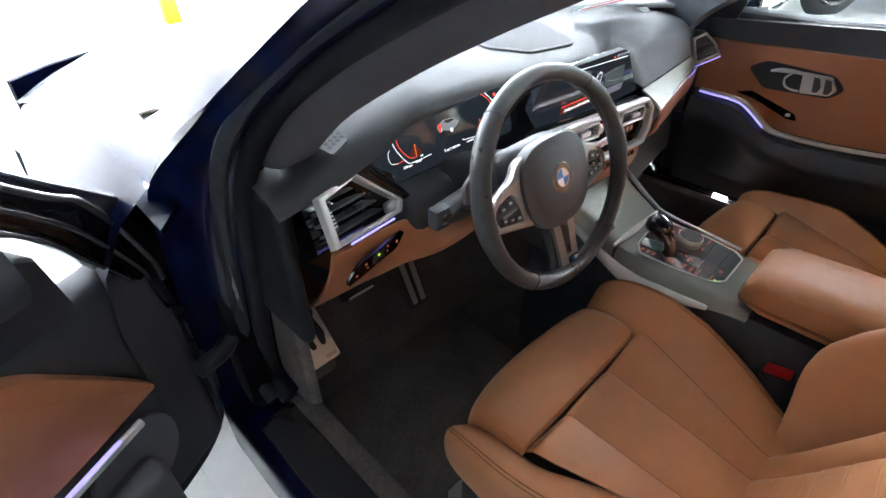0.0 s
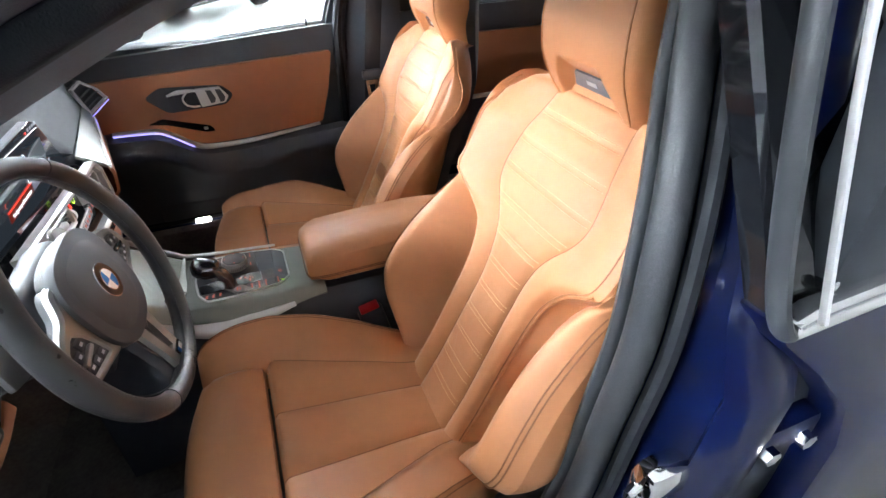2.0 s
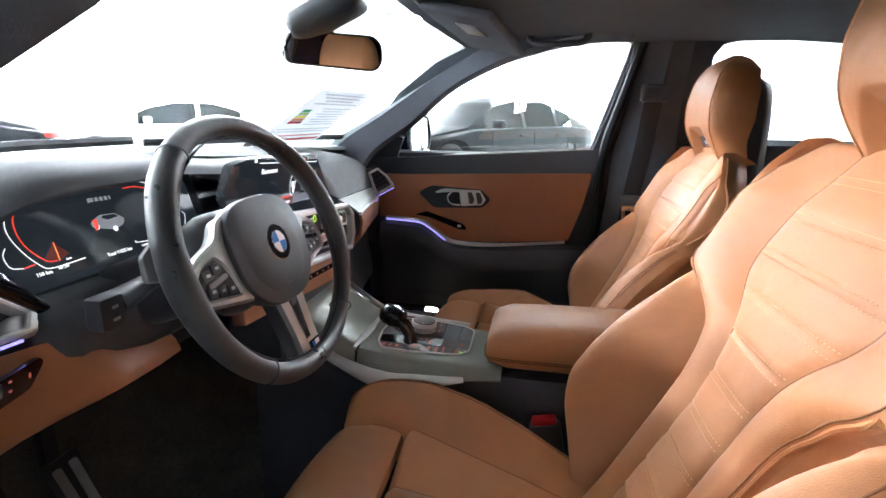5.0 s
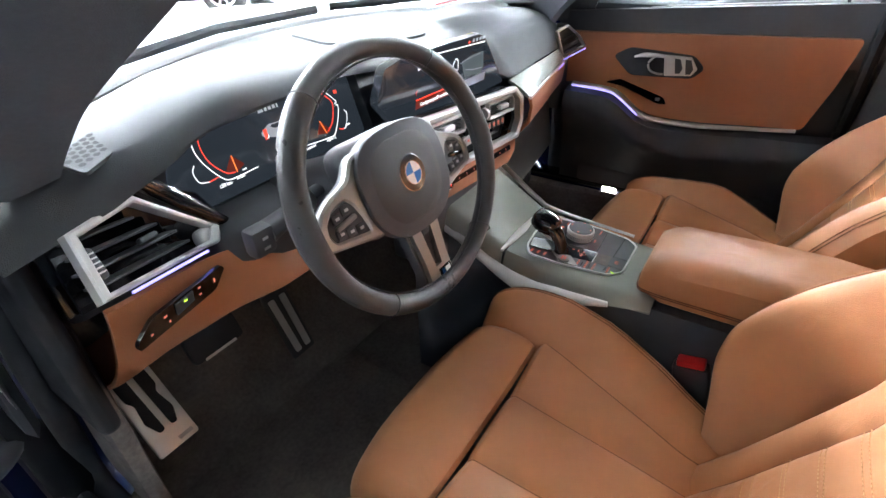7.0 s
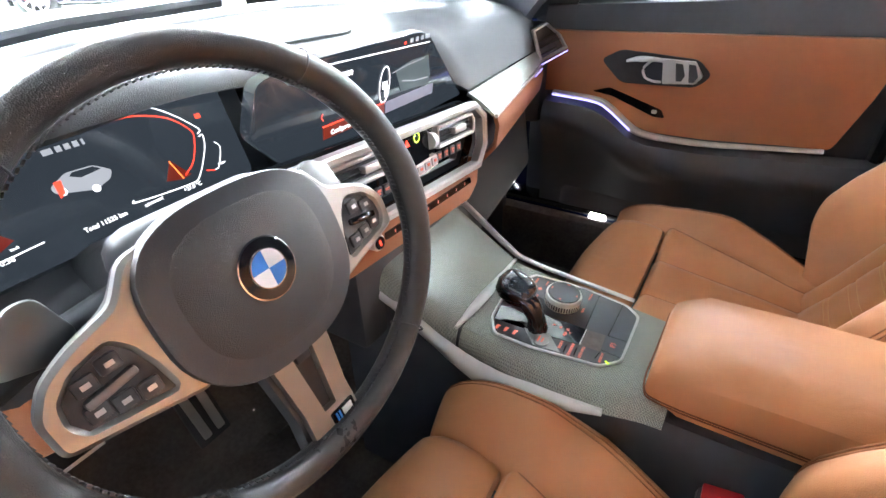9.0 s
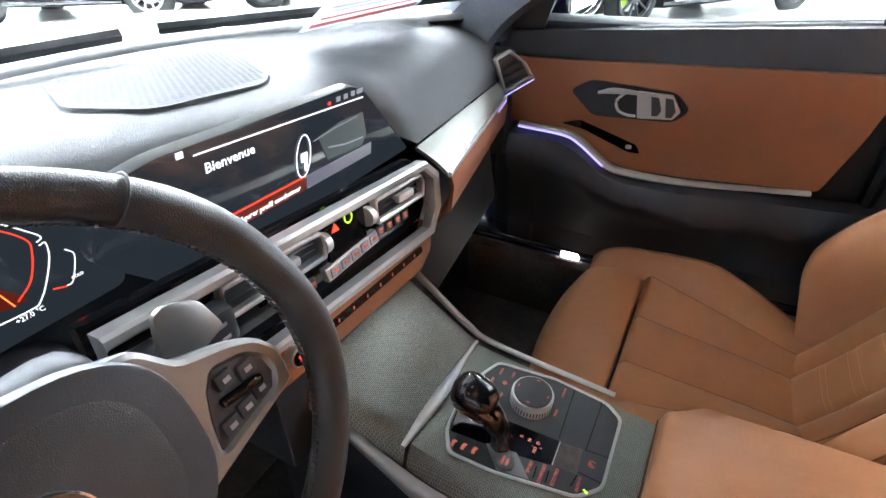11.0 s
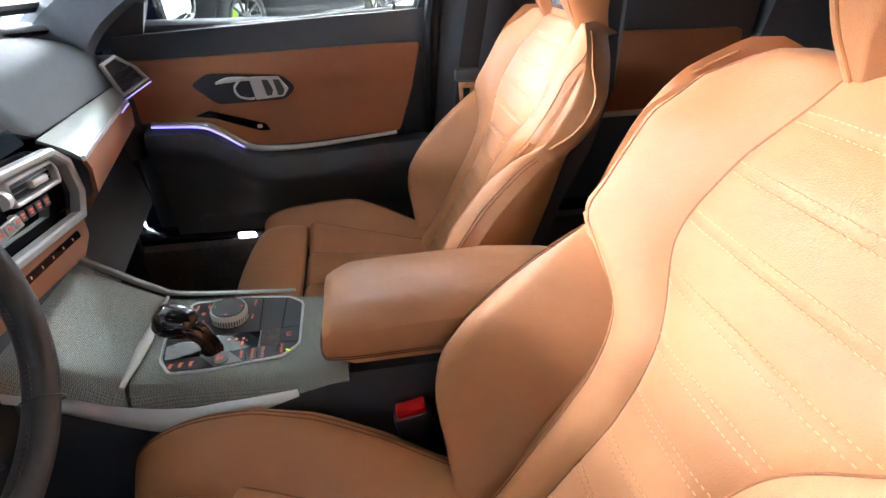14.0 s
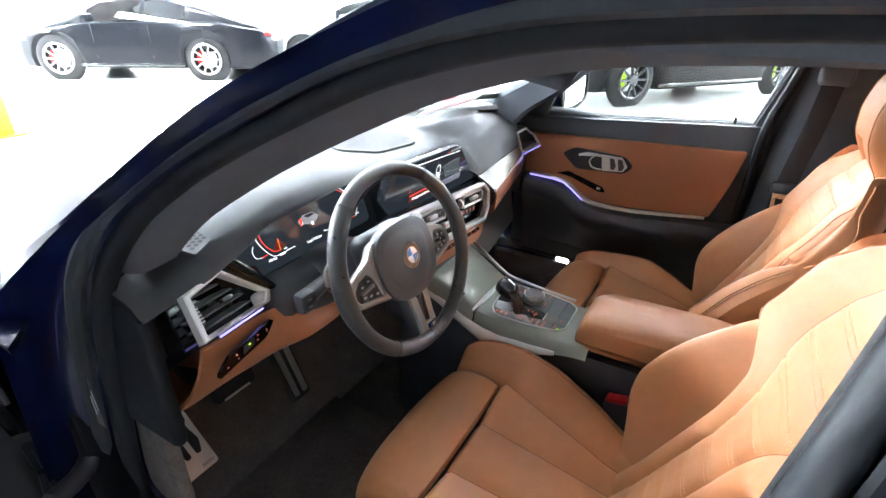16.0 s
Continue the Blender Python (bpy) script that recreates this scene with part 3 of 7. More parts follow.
for s in (-1, 1):
    wing = []
    for y in np.linspace(0.72, 1.86, 20):
        v = (y - 0.72) / 1.28
        xt = CL + s * (0.80 - 0.06 * v ** 3)
        zt = 0.885 - 0.17 * v * v
        arch = math.sqrt(max(0, 0.37 ** 2 - (y - 1.52) ** 2)) + 0.31 if abs(y - 1.52) < 0.37 else 0.26
        wing.append([(xt - s * 0.02, y, zt + 0.01), (xt + s * 0.03, y, zt - 0.03), (xt + s * 0.075, y, zt - 0.10), (xt + s * 0.09, y, zt - 0.2), (xt + s * 0.085, y, max(arch + 0.02, 0.5)), (xt + s * 0.08, y, arch)])
    grid_mesh("wing", wing, paint, car)
    quarter = [[(CL + s * (0.82 + 0.05 * math.sin(math.pi * v)) , y, z) for v, z in zip(np.linspace(0, 1, 7), np.linspace(0.92, 0.3 if abs(y + 1.35) > 0.37 else 0.33 + math.sqrt(max(0, 0.37 ** 2 - (y + 1.35) ** 2)), 7))] for y in np.linspace(-1.05, -2.4, 24)]
    grid_mesh("rear_quarter", quarter, paint, car, thick=0.008)
    flank = []
    for y in np.linspace(-1.12, -1.9, 10):
        zt = float(np.interp(-y, [1.12, 1.36, 1.86, 1.9], [1.285, 1.272, 0.992, 0.985]))
        flank.append([(CL + s * (0.56 + 0.27 * k), y, zt + (0.92 - zt) * k + 0.03 * math.sin(math.pi * k)) for k in np.linspace(0, 1, 6)])
    grid_mesh("rear_pillar_panel", flank, paint, car, thick=0.006)
    for y in (1.52, -1.35):
        wheel_parts(car, CL + s * 0.76, y, 0.33, 0.23, rim_mat, s)
for c in car.children:
    if c.name.startswith("wheel"):
        c.matrix_parent_inverse = Matrix.Translation(-car.location)
grid_mesh("boot_lid", [[(x, y, z) for x in np.linspace(CL - 0.80, CL + 0.80, 9)] for y, z in ((-1.86, 0.99), (-2.3, 1.0), (-2.42, 0.9), (-2.45, 0.35))], paint, car, thick=0.008)
grid_mesh("front_bumper", [[(x, 2.03 - 0.22 * ((x - CL) / 0.8) ** 4 + d, z) for x in np.linspace(CL - 0.80, CL + 0.80, 15)] for d, z in ((0, 0.80), (0.07, 0.66), (0.09, 0.45), (0.04, 0.25))], paint, car, thick=0.01)
part("cowl", tube([(x, base_y(x) + 0.05, 0.925) for x in np.linspace(CL - 0.68, CL + 0.68, 21)], 0.045, 0.012, False, 8), plastic, car, "black plastic windscreen cowl")
for x, d in ((CL - 0.45, 1), (CL + 0.2, 1)):
    part("wiper", tube([(x, base_y(x) + 0.03, 0.955), (x + 0.3, base_y(x + 0.3) - 0.02, 0.962), (x + 0.55, base_y(min(x + 0.55, 0.6)) - 0.05, 0.965)], 0.008, 0.01, False, 6), plastic, car)

# floor tub, sills and bulkhead
part("floor_pan", rbox((1.46, 2.2, 0.06), (CL, -0.15, 0.20), 0.02), carpet, car, "black-brown loop carpet floor")
grid_mesh("bulkhead", [[(x, y, z) for x in np.linspace(CL - 0.70, CL + 0.70, 9)] for y, z in ((0.74, 0.22), (0.86, 0.27), (0.97, 0.42), (1.0, 0.9))], carpet, car, thick=0.02)
for s in (-1, 1):
    part("sill", rbox((0.11, 1.9, 0.16), (CL + s * 0.745, -0.15, 0.31), 0.03, 3), paint, car)
    part("sill_plate", rbox((0.075, 0.9, 0.012), (CL + s * 0.735, 0.22, 0.396), 0.004), door_rail, car, "black sill plate with pale marks")
    part("sill_carpet", rbox((0.05, 1.5, 0.18), (CL + s * 0.675, 0.1, 0.30), 0.02), carpet, car)
part("sill_mark", bars([(0, k * 0.012, 0.045, 0.006) for k in range(4)], pose(CL - 0.735, 0.30, 0.403)), satin, car)
part("kick_panel", rbox((0.03, 0.32, 0.5), (-0.69, 0.80, 0.5), 0.02), carpet, car)
part("kick_panel", rbox((0.03, 0.32, 0.5), (mx(-0.69), 0.80, 0.5), 0.02), soft_black, car)

# driver's doorway: seals and painted pillars
A_SEAL = [(-0.630, -0.16, 1.250), (-0.650, -0.05, 1.248), (-0.665, 0.06, 1.238), (-0.677, 0.17, 1.210), (-0.688, 0.263, 1.170), (-0.696, 0.34, 1.132), (-0.701, 0.42, 1.088), (-0.709, 0.52, 1.020), (-0.718, 0.60, 0.935), (-0.722, 0.645, 0.850), (-0.724, 0.682, 0.72), (-0.728, 0.735, 0.45), (-0.728, 0.68, 0.40)]
A_FAR = [(-0.585, -0.16, 1.225), (-0.595, -0.05, 1.224), (-0.60, 0.06, 1.205), (-0.61, 0.17, 1.168), (-0.63, 0.28, 1.118), (-0.655, 0.36, 1.066), (-0.68, 0.44, 1.000), (-0.70, 0.575, 0.905), (-0.705, 0.65, 0.78), (-0.705, 0.685, 0.645), (-0.71, 0.735, 0.45), (-0.71, 0.68, 0.40)]
sp = catmull(A_SEAL, 6)
B_SEAL = [(-0.69, -0.012, 0.42), (-0.671, -0.105, 0.58), (-0.667, -0.136, 0.73), (-0.667, -0.151, 0.83), (-0.664, -0.156, 0.9), (-0.646, -0.172, 0.98), (-0.623, -0.188, 1.05), (-0.599, -0.202, 1.12), (-0.575, -0.214, 1.225)]
bp_ = catmull(B_SEAL, 6)
part("door_seal", tube(sp, 0.014, 0.016, False, 10, (1, 0, 0)), seal_grey, car, "grey flocked rubber door seal")
part("door_seal", tube(sp + np.array((-0.028, 0.012, 0.012)), 0.012, 0.012, False, 8, (1, 0, 0)), rubber, car)
lip = np.array([p + np.array((0.026 - 0.10 * max(0.0, p[2] - 1.08), 0.002, 0)) for p in bp_])
part("door_seal", tube(lip, 0.012, 0.009, False, 10, (1, 0, 0)), frame_grey, car, "grey trim lip of the doorway")
part("door_seal", tube(bp_ + np.array((-0.004, 0.002, 0)), 0.017, 0.019, False, 12, (1, 0, 0)), frame_grey, car, "grey rubber door seal")
part("door_seal", tube(bp_ + np.array((0.010, -0.022, 0)), 0.020, 0.012, False, 8, (1, 0, 0)), seal_grey, car)
part("door_seal", tube(bp_ + np.array((-0.028, -0.016, 0)), 0.009, 0.010, False, 8, (1, 0, 0)), seal_grey, car)
# closed sections, lofted along the front pillar: inner trim, seal line, paint steps, glass edge
OUT = catmull([(-0.66, -0.16, 1.30), (-0.69, -0.05, 1.298), (-0.715, 0.06, 1.275), (-0.730, 0.17, 1.237), (-0.738, 0.263, 1.198), (-0.744, 0.34, 1.158), (-0.750, 0.42, 1.112), (-0.758, 0.54, 1.042), (-0.768, 0.68, 0.960), (-0.778, 0.77, 0.860), (-0.785, 0.80, 0.66), (-0.785, 0.83, 0.45), (-0.785, 0.80, 0.36)], 6)
OUT_FAR = catmull([(-0.60, -0.16, 1.30), (-0.63, -0.05, 1.295), (-0.655, 0.06, 1.270), (-0.67, 0.17, 1.235), (-0.69, 0.28, 1.185), (-0.71, 0.40, 1.120), (-0.735, 0.56, 1.030), (-0.765, 0.74, 0.925), (-0.78, 0.80, 0.80), (-0.785, 0.82, 0.66), (-0.785, 0.84, 0.45), (-0.785, 0.80, 0.36)], 6)


def pillar(sec_in, sec_out, mirror, bulge=1.0):
    rows = []
    for a, b in zip(sec_in, sec_out):
        c = np.array((b[0] - a[0], b[1] - a[1], b[2] - a[2]))
        e = np.array((bulge + (1 - bulge) * float(sstep((0.97 - a[2]) / 0.12)), 0, 1.0))
        p = [a + np.array((0.03, 0, 0.012)), a, a + c * 0.2 + e * (-0.03, 0, 0), a + c * 0.5 + e * (-0.05, 0, 0), a + c * 0.62 + e * (-0.047, 0, 0.004), a + c * 0.72 + e * (-0.055, 0, 0.006), b + e * (-0.02, 0, 0), b + np.array((0.03, 0.005, 0.005)), a + c * 0.6 + np.array((0.05, 0.02, 0.015))]
        rows.append([(mx(q[0]) if mirror else q[0], q[1], q[2]) for q in p])
    return rows


grid_mesh("front_pillar", pillar(sp, OUT, False, 0.35), paint, car, "dark blue painted windscreen pillar of the open doorway", close_v=True)
grid_mesh("front_pillar", pillar(catmull(A_FAR, 6), OUT_FAR, True), headliner, car, "anthracite trimmed windscreen pillar", close_v=True)
rows = []
for a in sp:
    if a[2] > 0.93:
        w = interp(a[2], [0.93, 1.03, 1.10, 1.20], [0.88, 1.02, 1.24, 1.34])
        rows.append([a + np.array((-0.004, 0, 0.006)), a + np.array((0.022, 0, -0.014)), a + np.array((0.060 * w, 0, -0.030)), a + np.array((0.086 * w, 0.002, -0.036)), a + np.array((0.098 * w, 0.012, -0.010)), a + np.array((0.075, 0.05, 0.05))])
grid_mesh("pillar_trim", rows, headliner, car, "anthracite fabric trim of the windscreen pillar", thick=0.003)
# rear pillar of the doorway, blue with steps, and its inner trim
rows = []
for z, x, y in ((0.36, -0.7, -0.002), (0.48, -0.68, -0.062), (0.6, -0.665, -0.112), (0.73, -0.667, -0.140), (0.83, -0.670, -0.154), (0.9, -0.670, -0.160), (0.98, -0.654, -0.176), (1.05, -0.634, -0.192), (1.12, -0.614, -0.206), (1.25, -0.588, -0.218)):
    k = 1 - 0.48 * float(sstep((z - 0.80) / 0.14))     # narrower beside the side windows
    rows.append([(x + 0.03, y - 0.025, z), (x - 0.015, y - 0.022, z), (x - 0.045 * k, y - 0.038, z), (x - 0.078 * k, y - 0.042, z), (x - 0.084 * k, y - 0.034, z), (x - 0.108 * k, y - 0.046, z), (x - 0.116 * k, y - 0.060, z), (x - 0.110 * k, y - 0.095, z), (x - 0.05 * k, y - 0.17, z), (x + 0.04, y - 0.16, z)])
grid_mesh("centre_pillar", rows, paint, car, "dark blue painted centre pillar with the door striker", close_v=True)
st = part("striker_plate", rbox((0.02, 0.07, 0.09), (-0.730, -0.165, 0.675), 0.008), chrome, car, "chrome door striker")
part("striker_loop", tube([(-0.730, -0.15, 0.705), (-0.740, -0.115, 0.705), (-0.741, -0.11, 0.68), (-0.740, -0.115, 0.655), (-0.730, -0.15, 0.655)], 0.006, None, False, 8), chrome, st)
part("striker_cover", rbox((0.035, 0.06, 0.05), (-0.740, -0.155, 0.715), 0.014), chrome, st)
for z in (0.88, 0.95):
    part("screw", disc(0.006, 0.004, axes((-0.7525, -0.255, z), (0, 1, 0), (0, 0, -1)), 10), chrome, car)
# hinge bracket, wiring and sticker on the front of the doorway
part("hinge_pillar", rbox((0.06, 0.05, 0.52), (-0.755, 0.745, 0.62), 0.012), paint_black, car)
stk = part("type_label", rbox((0.002, 0.05, 0.10), (-0.757, 0.705, 0.70), 0), plastic, car, "black sticker with white lettering rows", smooth=False)
stk.rotation_euler = (0, 0, 0)
part("label_rows", bars([(0.014 * (k - 1.5) * 0.7, 0.0 if k % 2 else 0.006, 0.003, 0.05 - 0.012 * (k % 3)) for k in range(5)], axes((-0.7585, 0.705, 0.70), (0, -1, 0), (0, 0, 1))), white_badge, car)
part("wiring_gaiter", tube(catmull([(-0.76, 0.745, 0.58), (-0.80, 0.72, 0.565), (-0.85, 0.70, 0.57)], 6), 0.016, None, False, 10), rubber, car)
part("jamb_cover", rbox((0.06, 0.16, 0.95), (-0.725, -0.34, 0.78), 0.02), rubber, car, "black rubber jamb behind the centre pillar")

# ---- passenger side: closed doors ----
TILT_M = axes((0.73, 0, 0.95), (0, 1, 0), (-0.371, 0, 0.928))


def wv(z):
    return (z - 0.95) / 0.928


def side_window(door, inner, outer, name="window_frame"):
    a = [(y, wv(z)) for y, z in inner]
    b = [(y, wv(z)) for y, z in outer]
    part(name, frame_prism(b, a, 0.05, TILT_M @ pose(0, 0, -0.015), 0.006), soft_black, door, "matt black window surround")
    o = part("pane", prism(a, 0.004, TILT_M @ pose(0, 0, 0.02)), clear, door, "clear side window glass", smooth=False)
    o.visible_shadow = False


door_r = part("passenger_door", rbox((0.09, 0.86, 0.60), (0.775, 0.20, 0.62), 0.02), soft_black, car, "closed door with tan leather panel and violet light line")
WIN = [(0.535, 0.888), (0.495, 0.965), (0.436, 1.046), (0.334, 1.110), (0.165, 1.191), (0.009, 1.230), (-0.139, 1.244), (-0.180, 1.236), (-0.178, 1.20), (-0.105, 0.934)]
WOUT = [(0.66, 0.87), (0.60, 0.99), (0.50, 1.10), (0.37, 1.19), (0.18, 1.27), (0.01, 1.30), (-0.16, 1.31), (-0.235, 1.30), (-0.235, 1.2), (-0.16, 0.915)]
side_window(door_r, WIN, WOUT)
# belt line capping, slopes gently up to the rear
part("upper_trim", prism([(0.60, 0.80), (0.585, 0.895), (-0.155, 0.942), (-0.155, 0.80)], 0.045, axes((0.705, 0, 0), (0, 1, 0), (0, 0, 1)), 0.012), soft_black, door_r, "grained black upper door trim")
part("belt_strip", tube([(0.737, 0.57, 0.892), (0.74, 0.2, 0.916), (0.742, -0.14, 0.940)], 0.006, 0.008, False, 8), satin, door_r, "thin bright window sill strip")
part("lock_pin", tube([(0.738, -0.054, 0.925), (0.738, -0.054, 0.955)], 0.004, None, False, 8, (0, 1, 0)), plastic, door_r)
DM = axes((0.70, 0, 0), (0, 1, 0), (0, 0, 1))
pan = [(0.60, 0.845), (0.50, 0.846), (-0.108, 0.868), (-0.085, 0.76), (-0.050, 0.652), (0.037, 0.648), (0.18, 0.636), (0.30, 0.634), (0.34, 0.645), (0.40, 0.688), (0.44, 0.703), (0.53, 0.708), (0.60, 0.70)]
part("window_seal", tube(catmull([tuple(TILT_M @ Vector((y, wv(z), 0.005))) for y, z in ((0.165, 1.186), (0.009, 1.224), (-0.135, 1.238), (-0.170, 1.232), (-0.172, 1.20), (-0.103, 0.94))], 6), 0.005, None, False, 8), grey_badge, door_r, "pale grey window seal")
part("door_panel", prism(round_poly(pan, 0.012), 0.03, DM @ pose(0, 0, -0.012) @ Matrix.Diagonal((1, 1, 1, 1)), 0.005), leather_trim, door_r, "tan leather door panel")
strip = [(0.545, 0.704), (0.44, 0.698), (0.40, 0.682), (0.345, 0.642), (0.30, 0.628), (0.18, 0.628), (0.037, 0.642), (-0.04, 0.650)]
sc = catmull([(0.681, y, z) for y, z in strip], 5)
part("trim_strip", tube(sc, 0.010, [0.004 + 0.005 * math.sin(math.pi * min(1, 1.2 * k / len(sc))) for k in range(len(sc))], False, 8, (0, 0, 1)), lever_silver, door_r, "satin metal strip along the armrest")
part("light_line", tube(catmull([(0.6715, y, z - 0.005) for y, z in strip[:4]], 5), 0.0018, 0.0022, False, 6), ambient, door_r, "violet ambient light line")
# arm rest ledge and pocket below the strip
ledge = [[(0.69 - d, y, z0 + dz) for d, dz in ((0, 0), (0.035, -0.008), (0.05, -0.035), (0.045, -0.08), (0.015, -0.12), (0.01, -0.30))] for y, z0 in ((0.56, 0.695), (0.44, 0.69), (0.40, 0.672), (0.345, 0.632), (0.30, 0.62), (0.18, 0.62), (0.037, 0.634), (-0.14, 0.645))]
grid_mesh("armrest_ledge", ledge, soft_black, door_r, thick=0.01)
part("door_pocket", rbox((0.05, 0.62, 0.14), (0.70, 0.2, 0.40), 0.03, 3), plastic, door_r)
part("loudspeaker_cover", disc(0.075, 0.006, axes((0.687, 0.47, 0.5), (0, 1, 0), (0, 0, -1)) @ pose(0, 0, 0), 28, 0.003), plastic, door_r)
part("grab_slot", prism(round_poly([(0.45, 0.715), (0.41, 0.728), (0.285, 0.690), (0.275, 0.672), (0.30, 0.672), (0.40, 0.708)], 0.006), 0.006, axes((0.6905, 0, 0), (0, 1, 0), (0, 0, 1)) @ pose(0, 0, -0.003), 0), gloss_black, door_r, "black grab slot", smooth=False)
part("window_switch", rbox((0.008, 0.012, 0.008), (0.687, 0.30, 0.684), 0.002), satin, door_r)
# handle bowl with bright lever
part("handle_bowl", prism(round_poly([(0.438, 0.790), (0.395, 0.815), (0.23, 0.806), (0.198, 0.775), (0.225, 0.748), (0.385, 0.742)], 0.014), 0.005, DM @ pose(0, 0, -0.016), 0), door_black, door_r, "dark handle bowl", smooth=False)
HM = axes((0.676, 0, 0), (0, 1, 0), (0, 0, 1))
part("lever", tube(catmull([(0.668, y, z) for y, z in ((0.376, 0.795), (0.352, 0.801), (0.322, 0.803), (0.298, 0.802))], 5), 0.004, np.interp(np.arange(16), [0, 6, 15], [0.003, 0.0065, 0.004]), False, 8), lever_silver, door_r, "bright door lever")
part("lever_loop", tube(catmull([(0.668, y, z) for y, z in ((0.322, 0.801), (0.337, 0.783), (0.331, 0.764), (0.312, 0.757), (0.296, 0.757))], 5), 0.0028, None, False, 8), lever_silver, door_r)
panel = [(0.300, 0.806), (0.234, 0.805), (0.214, 0.776), (0.226, 0.760), (0.292, 0.754)]
part("switch_frame", prism(round_poly(panel, 0.003, 2), 0.010, HM @ pose(0, 0, -0.012), 0.001), lever_silver, door_r, "silver seat memory panel")
for a in (0.262, 0.236):
    part("memory_switch", prism([(a + 0.010, 0.800), (a - 0.004, 0.799), (a - 0.013, 0.776), (a - 0.008, 0.764), (a + 0.003, 0.763)], 0.004, HM @ pose(0, 0, -0.0145)), plastic, door_r, smooth=False)
# outside mirror
part("door_mirror", rbox((0.23, 0.12, 0.155), (0.955, 0.563, 0.968), 0.05, 4), paint, door_r, "body-coloured outside mirror")
part("mirror_glass", prism(round_poly([(-0.09, -0.058), (0.09, -0.05), (0.095, 0.04), (0.06, 0.062), (-0.085, 0.06)], 0.02), 0.004, axes((0.95, 0.499, 0.968), (0.97, -0.10, 0), (0, 0, 1))), mirror_mat, door_r)
part("mirror_rim", tube(catmull([(0.95 + x * 0.97, 0.497 - x * 0.10, 0.968 + z) for x, z in ((-0.1, -0.064), (0.095, -0.058), (0.104, 0.04), (0.065, 0.07), (-0.095, 0.068))], 6, True), 0.008, None, True, 8, (0, 1, 0)), gloss_black, door_r)
part("mirror_foot", rbox((0.12, 0.06, 0.05), (0.83, 0.57, 0.905), 0.02), gloss_black, door_r)
part("mirror_triangle", prism([(0.66, 0.87), (0.53, 0.885), (0.49, 0.975), (0.60, 1.0)], 0.02, TILT_M @ pose(0, wv(0) , -0.03) @ Matrix.Diagonal((1, 1 / 0.928, 1, 1)), 0.004), soft_black, door_r)
part("outer_skin", prism([(0.70, 0.30), (0.70, 0.88), (-0.17, 0.93), (-0.13, 0.30)], 0.012, axes((0.825, 0, 0), (0, 1, 0), (0, 0, 1))), paint, door_r)

door_rr = part("rear_door", rbox((0.09, 0.80, 0.64), (0.775, -0.66, 0.63), 0.02), soft_black, car, "closed rear door with tan panel and black window surround")
RWIN = [(-0.400, 0.968), (-0.385, 1.20), (-0.402, 1.228), (-0.47, 1.243), (-0.70, 1.226), (-0.862, 1.198), (-0.862, 0.968)]
ROUT = [(-0.30, 0.94), (-0.28, 1.22), (-0.30, 1.30), (-0.47, 1.31), (-0.72, 1.30), (-0.885, 1.27), (-0.885, 0.94)]
side_window(door_rr, RWIN, ROUT)
QWIN = [(-0.882, 0.968), (-0.882, 1.195), (-0.98, 1.17), (-1.10, 1.12), (-1.08, 0.99)]
QOUT = [(-0.8851, 0.94), (-0.8851, 1.27), (-1.02, 1.25), (-1.25, 1.18), (-1.2, 0.94)]
side_window(door_rr, QWIN, QOUT)
part("upper_trim", prism([(-0.30, 0.80), (-0.30, 0.955), (-1.02, 0.965), (-1.02, 0.80)], 0.04, axes((0.70, 0, 0), (0, 1, 0), (0, 0, 1)), 0.012), soft_black, door_rr)
part("door_panel", prism(round_poly([(-0.33, 0.876), (-0.98, 0.876), (-0.98, 0.66), (-0.42, 0.66)], 0.02), 0.03, axes((0.685, 0, 0), (0, 1, 0), (0, 0, 1)), 0.006), leather_trim, door_rr, "tan leather rear door panel")
part("trim_strip", tube([(0.683, -0.50, 0.66), (0.683, -0.75, 0.665), (0.683, -0.95, 0.68)], 0.006, 0.008, False, 8), lever_silver, door_rr)
part("outer_skin", prism([(-0.18, 0.30), (-0.18, 0.93), (-1.05, 0.95), (-1.0, 0.4), (-0.95, 0.30)], 0.012, axes((0.825, 0, 0), (0, 1, 0), (0, 0, 1))), paint, door_rr)

# passenger centre pillar with belt
rows = [[(x, y0, z), (x - 0.03, (y0 + y1) / 2, z), (x, y1, z), (x + 0.06, y1, z), (x + 0.06, y0, z)] for z, x, y0, y1 in ((0.30, 0.70, -0.13, -0.36), (0.6, 0.70, -0.14, -0.35), (0.93, 0.70, -0.165, -0.34), (1.08, 0.655, -0.19, -0.33), (1.26, 0.585, -0.22, -0.33))]
grid_mesh("centre_pillar", rows, headliner, car, "anthracite centre pillar trim", close_v=True)
part("centre_pillar_seal", tube(catmull([(0.70, -0.125, 0.45), (0.697, -0.13, 0.75), (0.69, -0.135, 0.935), (0.655, -0.165, 1.07), (0.605, -0.205, 1.235)], 6), 0.014, 0.02, False, 8, (1, 0, 0)), seal_grey, car)
rows = [[(x, y0, z), (x - 0.03, (y0 + y1) / 2, z), (x, y1, z), (x + 0.06, y1, z), (x + 0.06, y0, z)] for z, x, y0, y1 in ((0.6, 0.70, -1.0, -1.5), (0.95, 0.68, -1.05, -1.6), (1.15, 0.62, -1.2, -1.55), (1.27, 0.55, -1.25, -1.5))]
grid_mesh("rear_pillar", rows, headliner, car, close_v=True)
grid_mesh("rear_pillar", [[(mx(p[0]), p[1], p[2]) for p in r] for r in rows], paint, car, close_v=True)
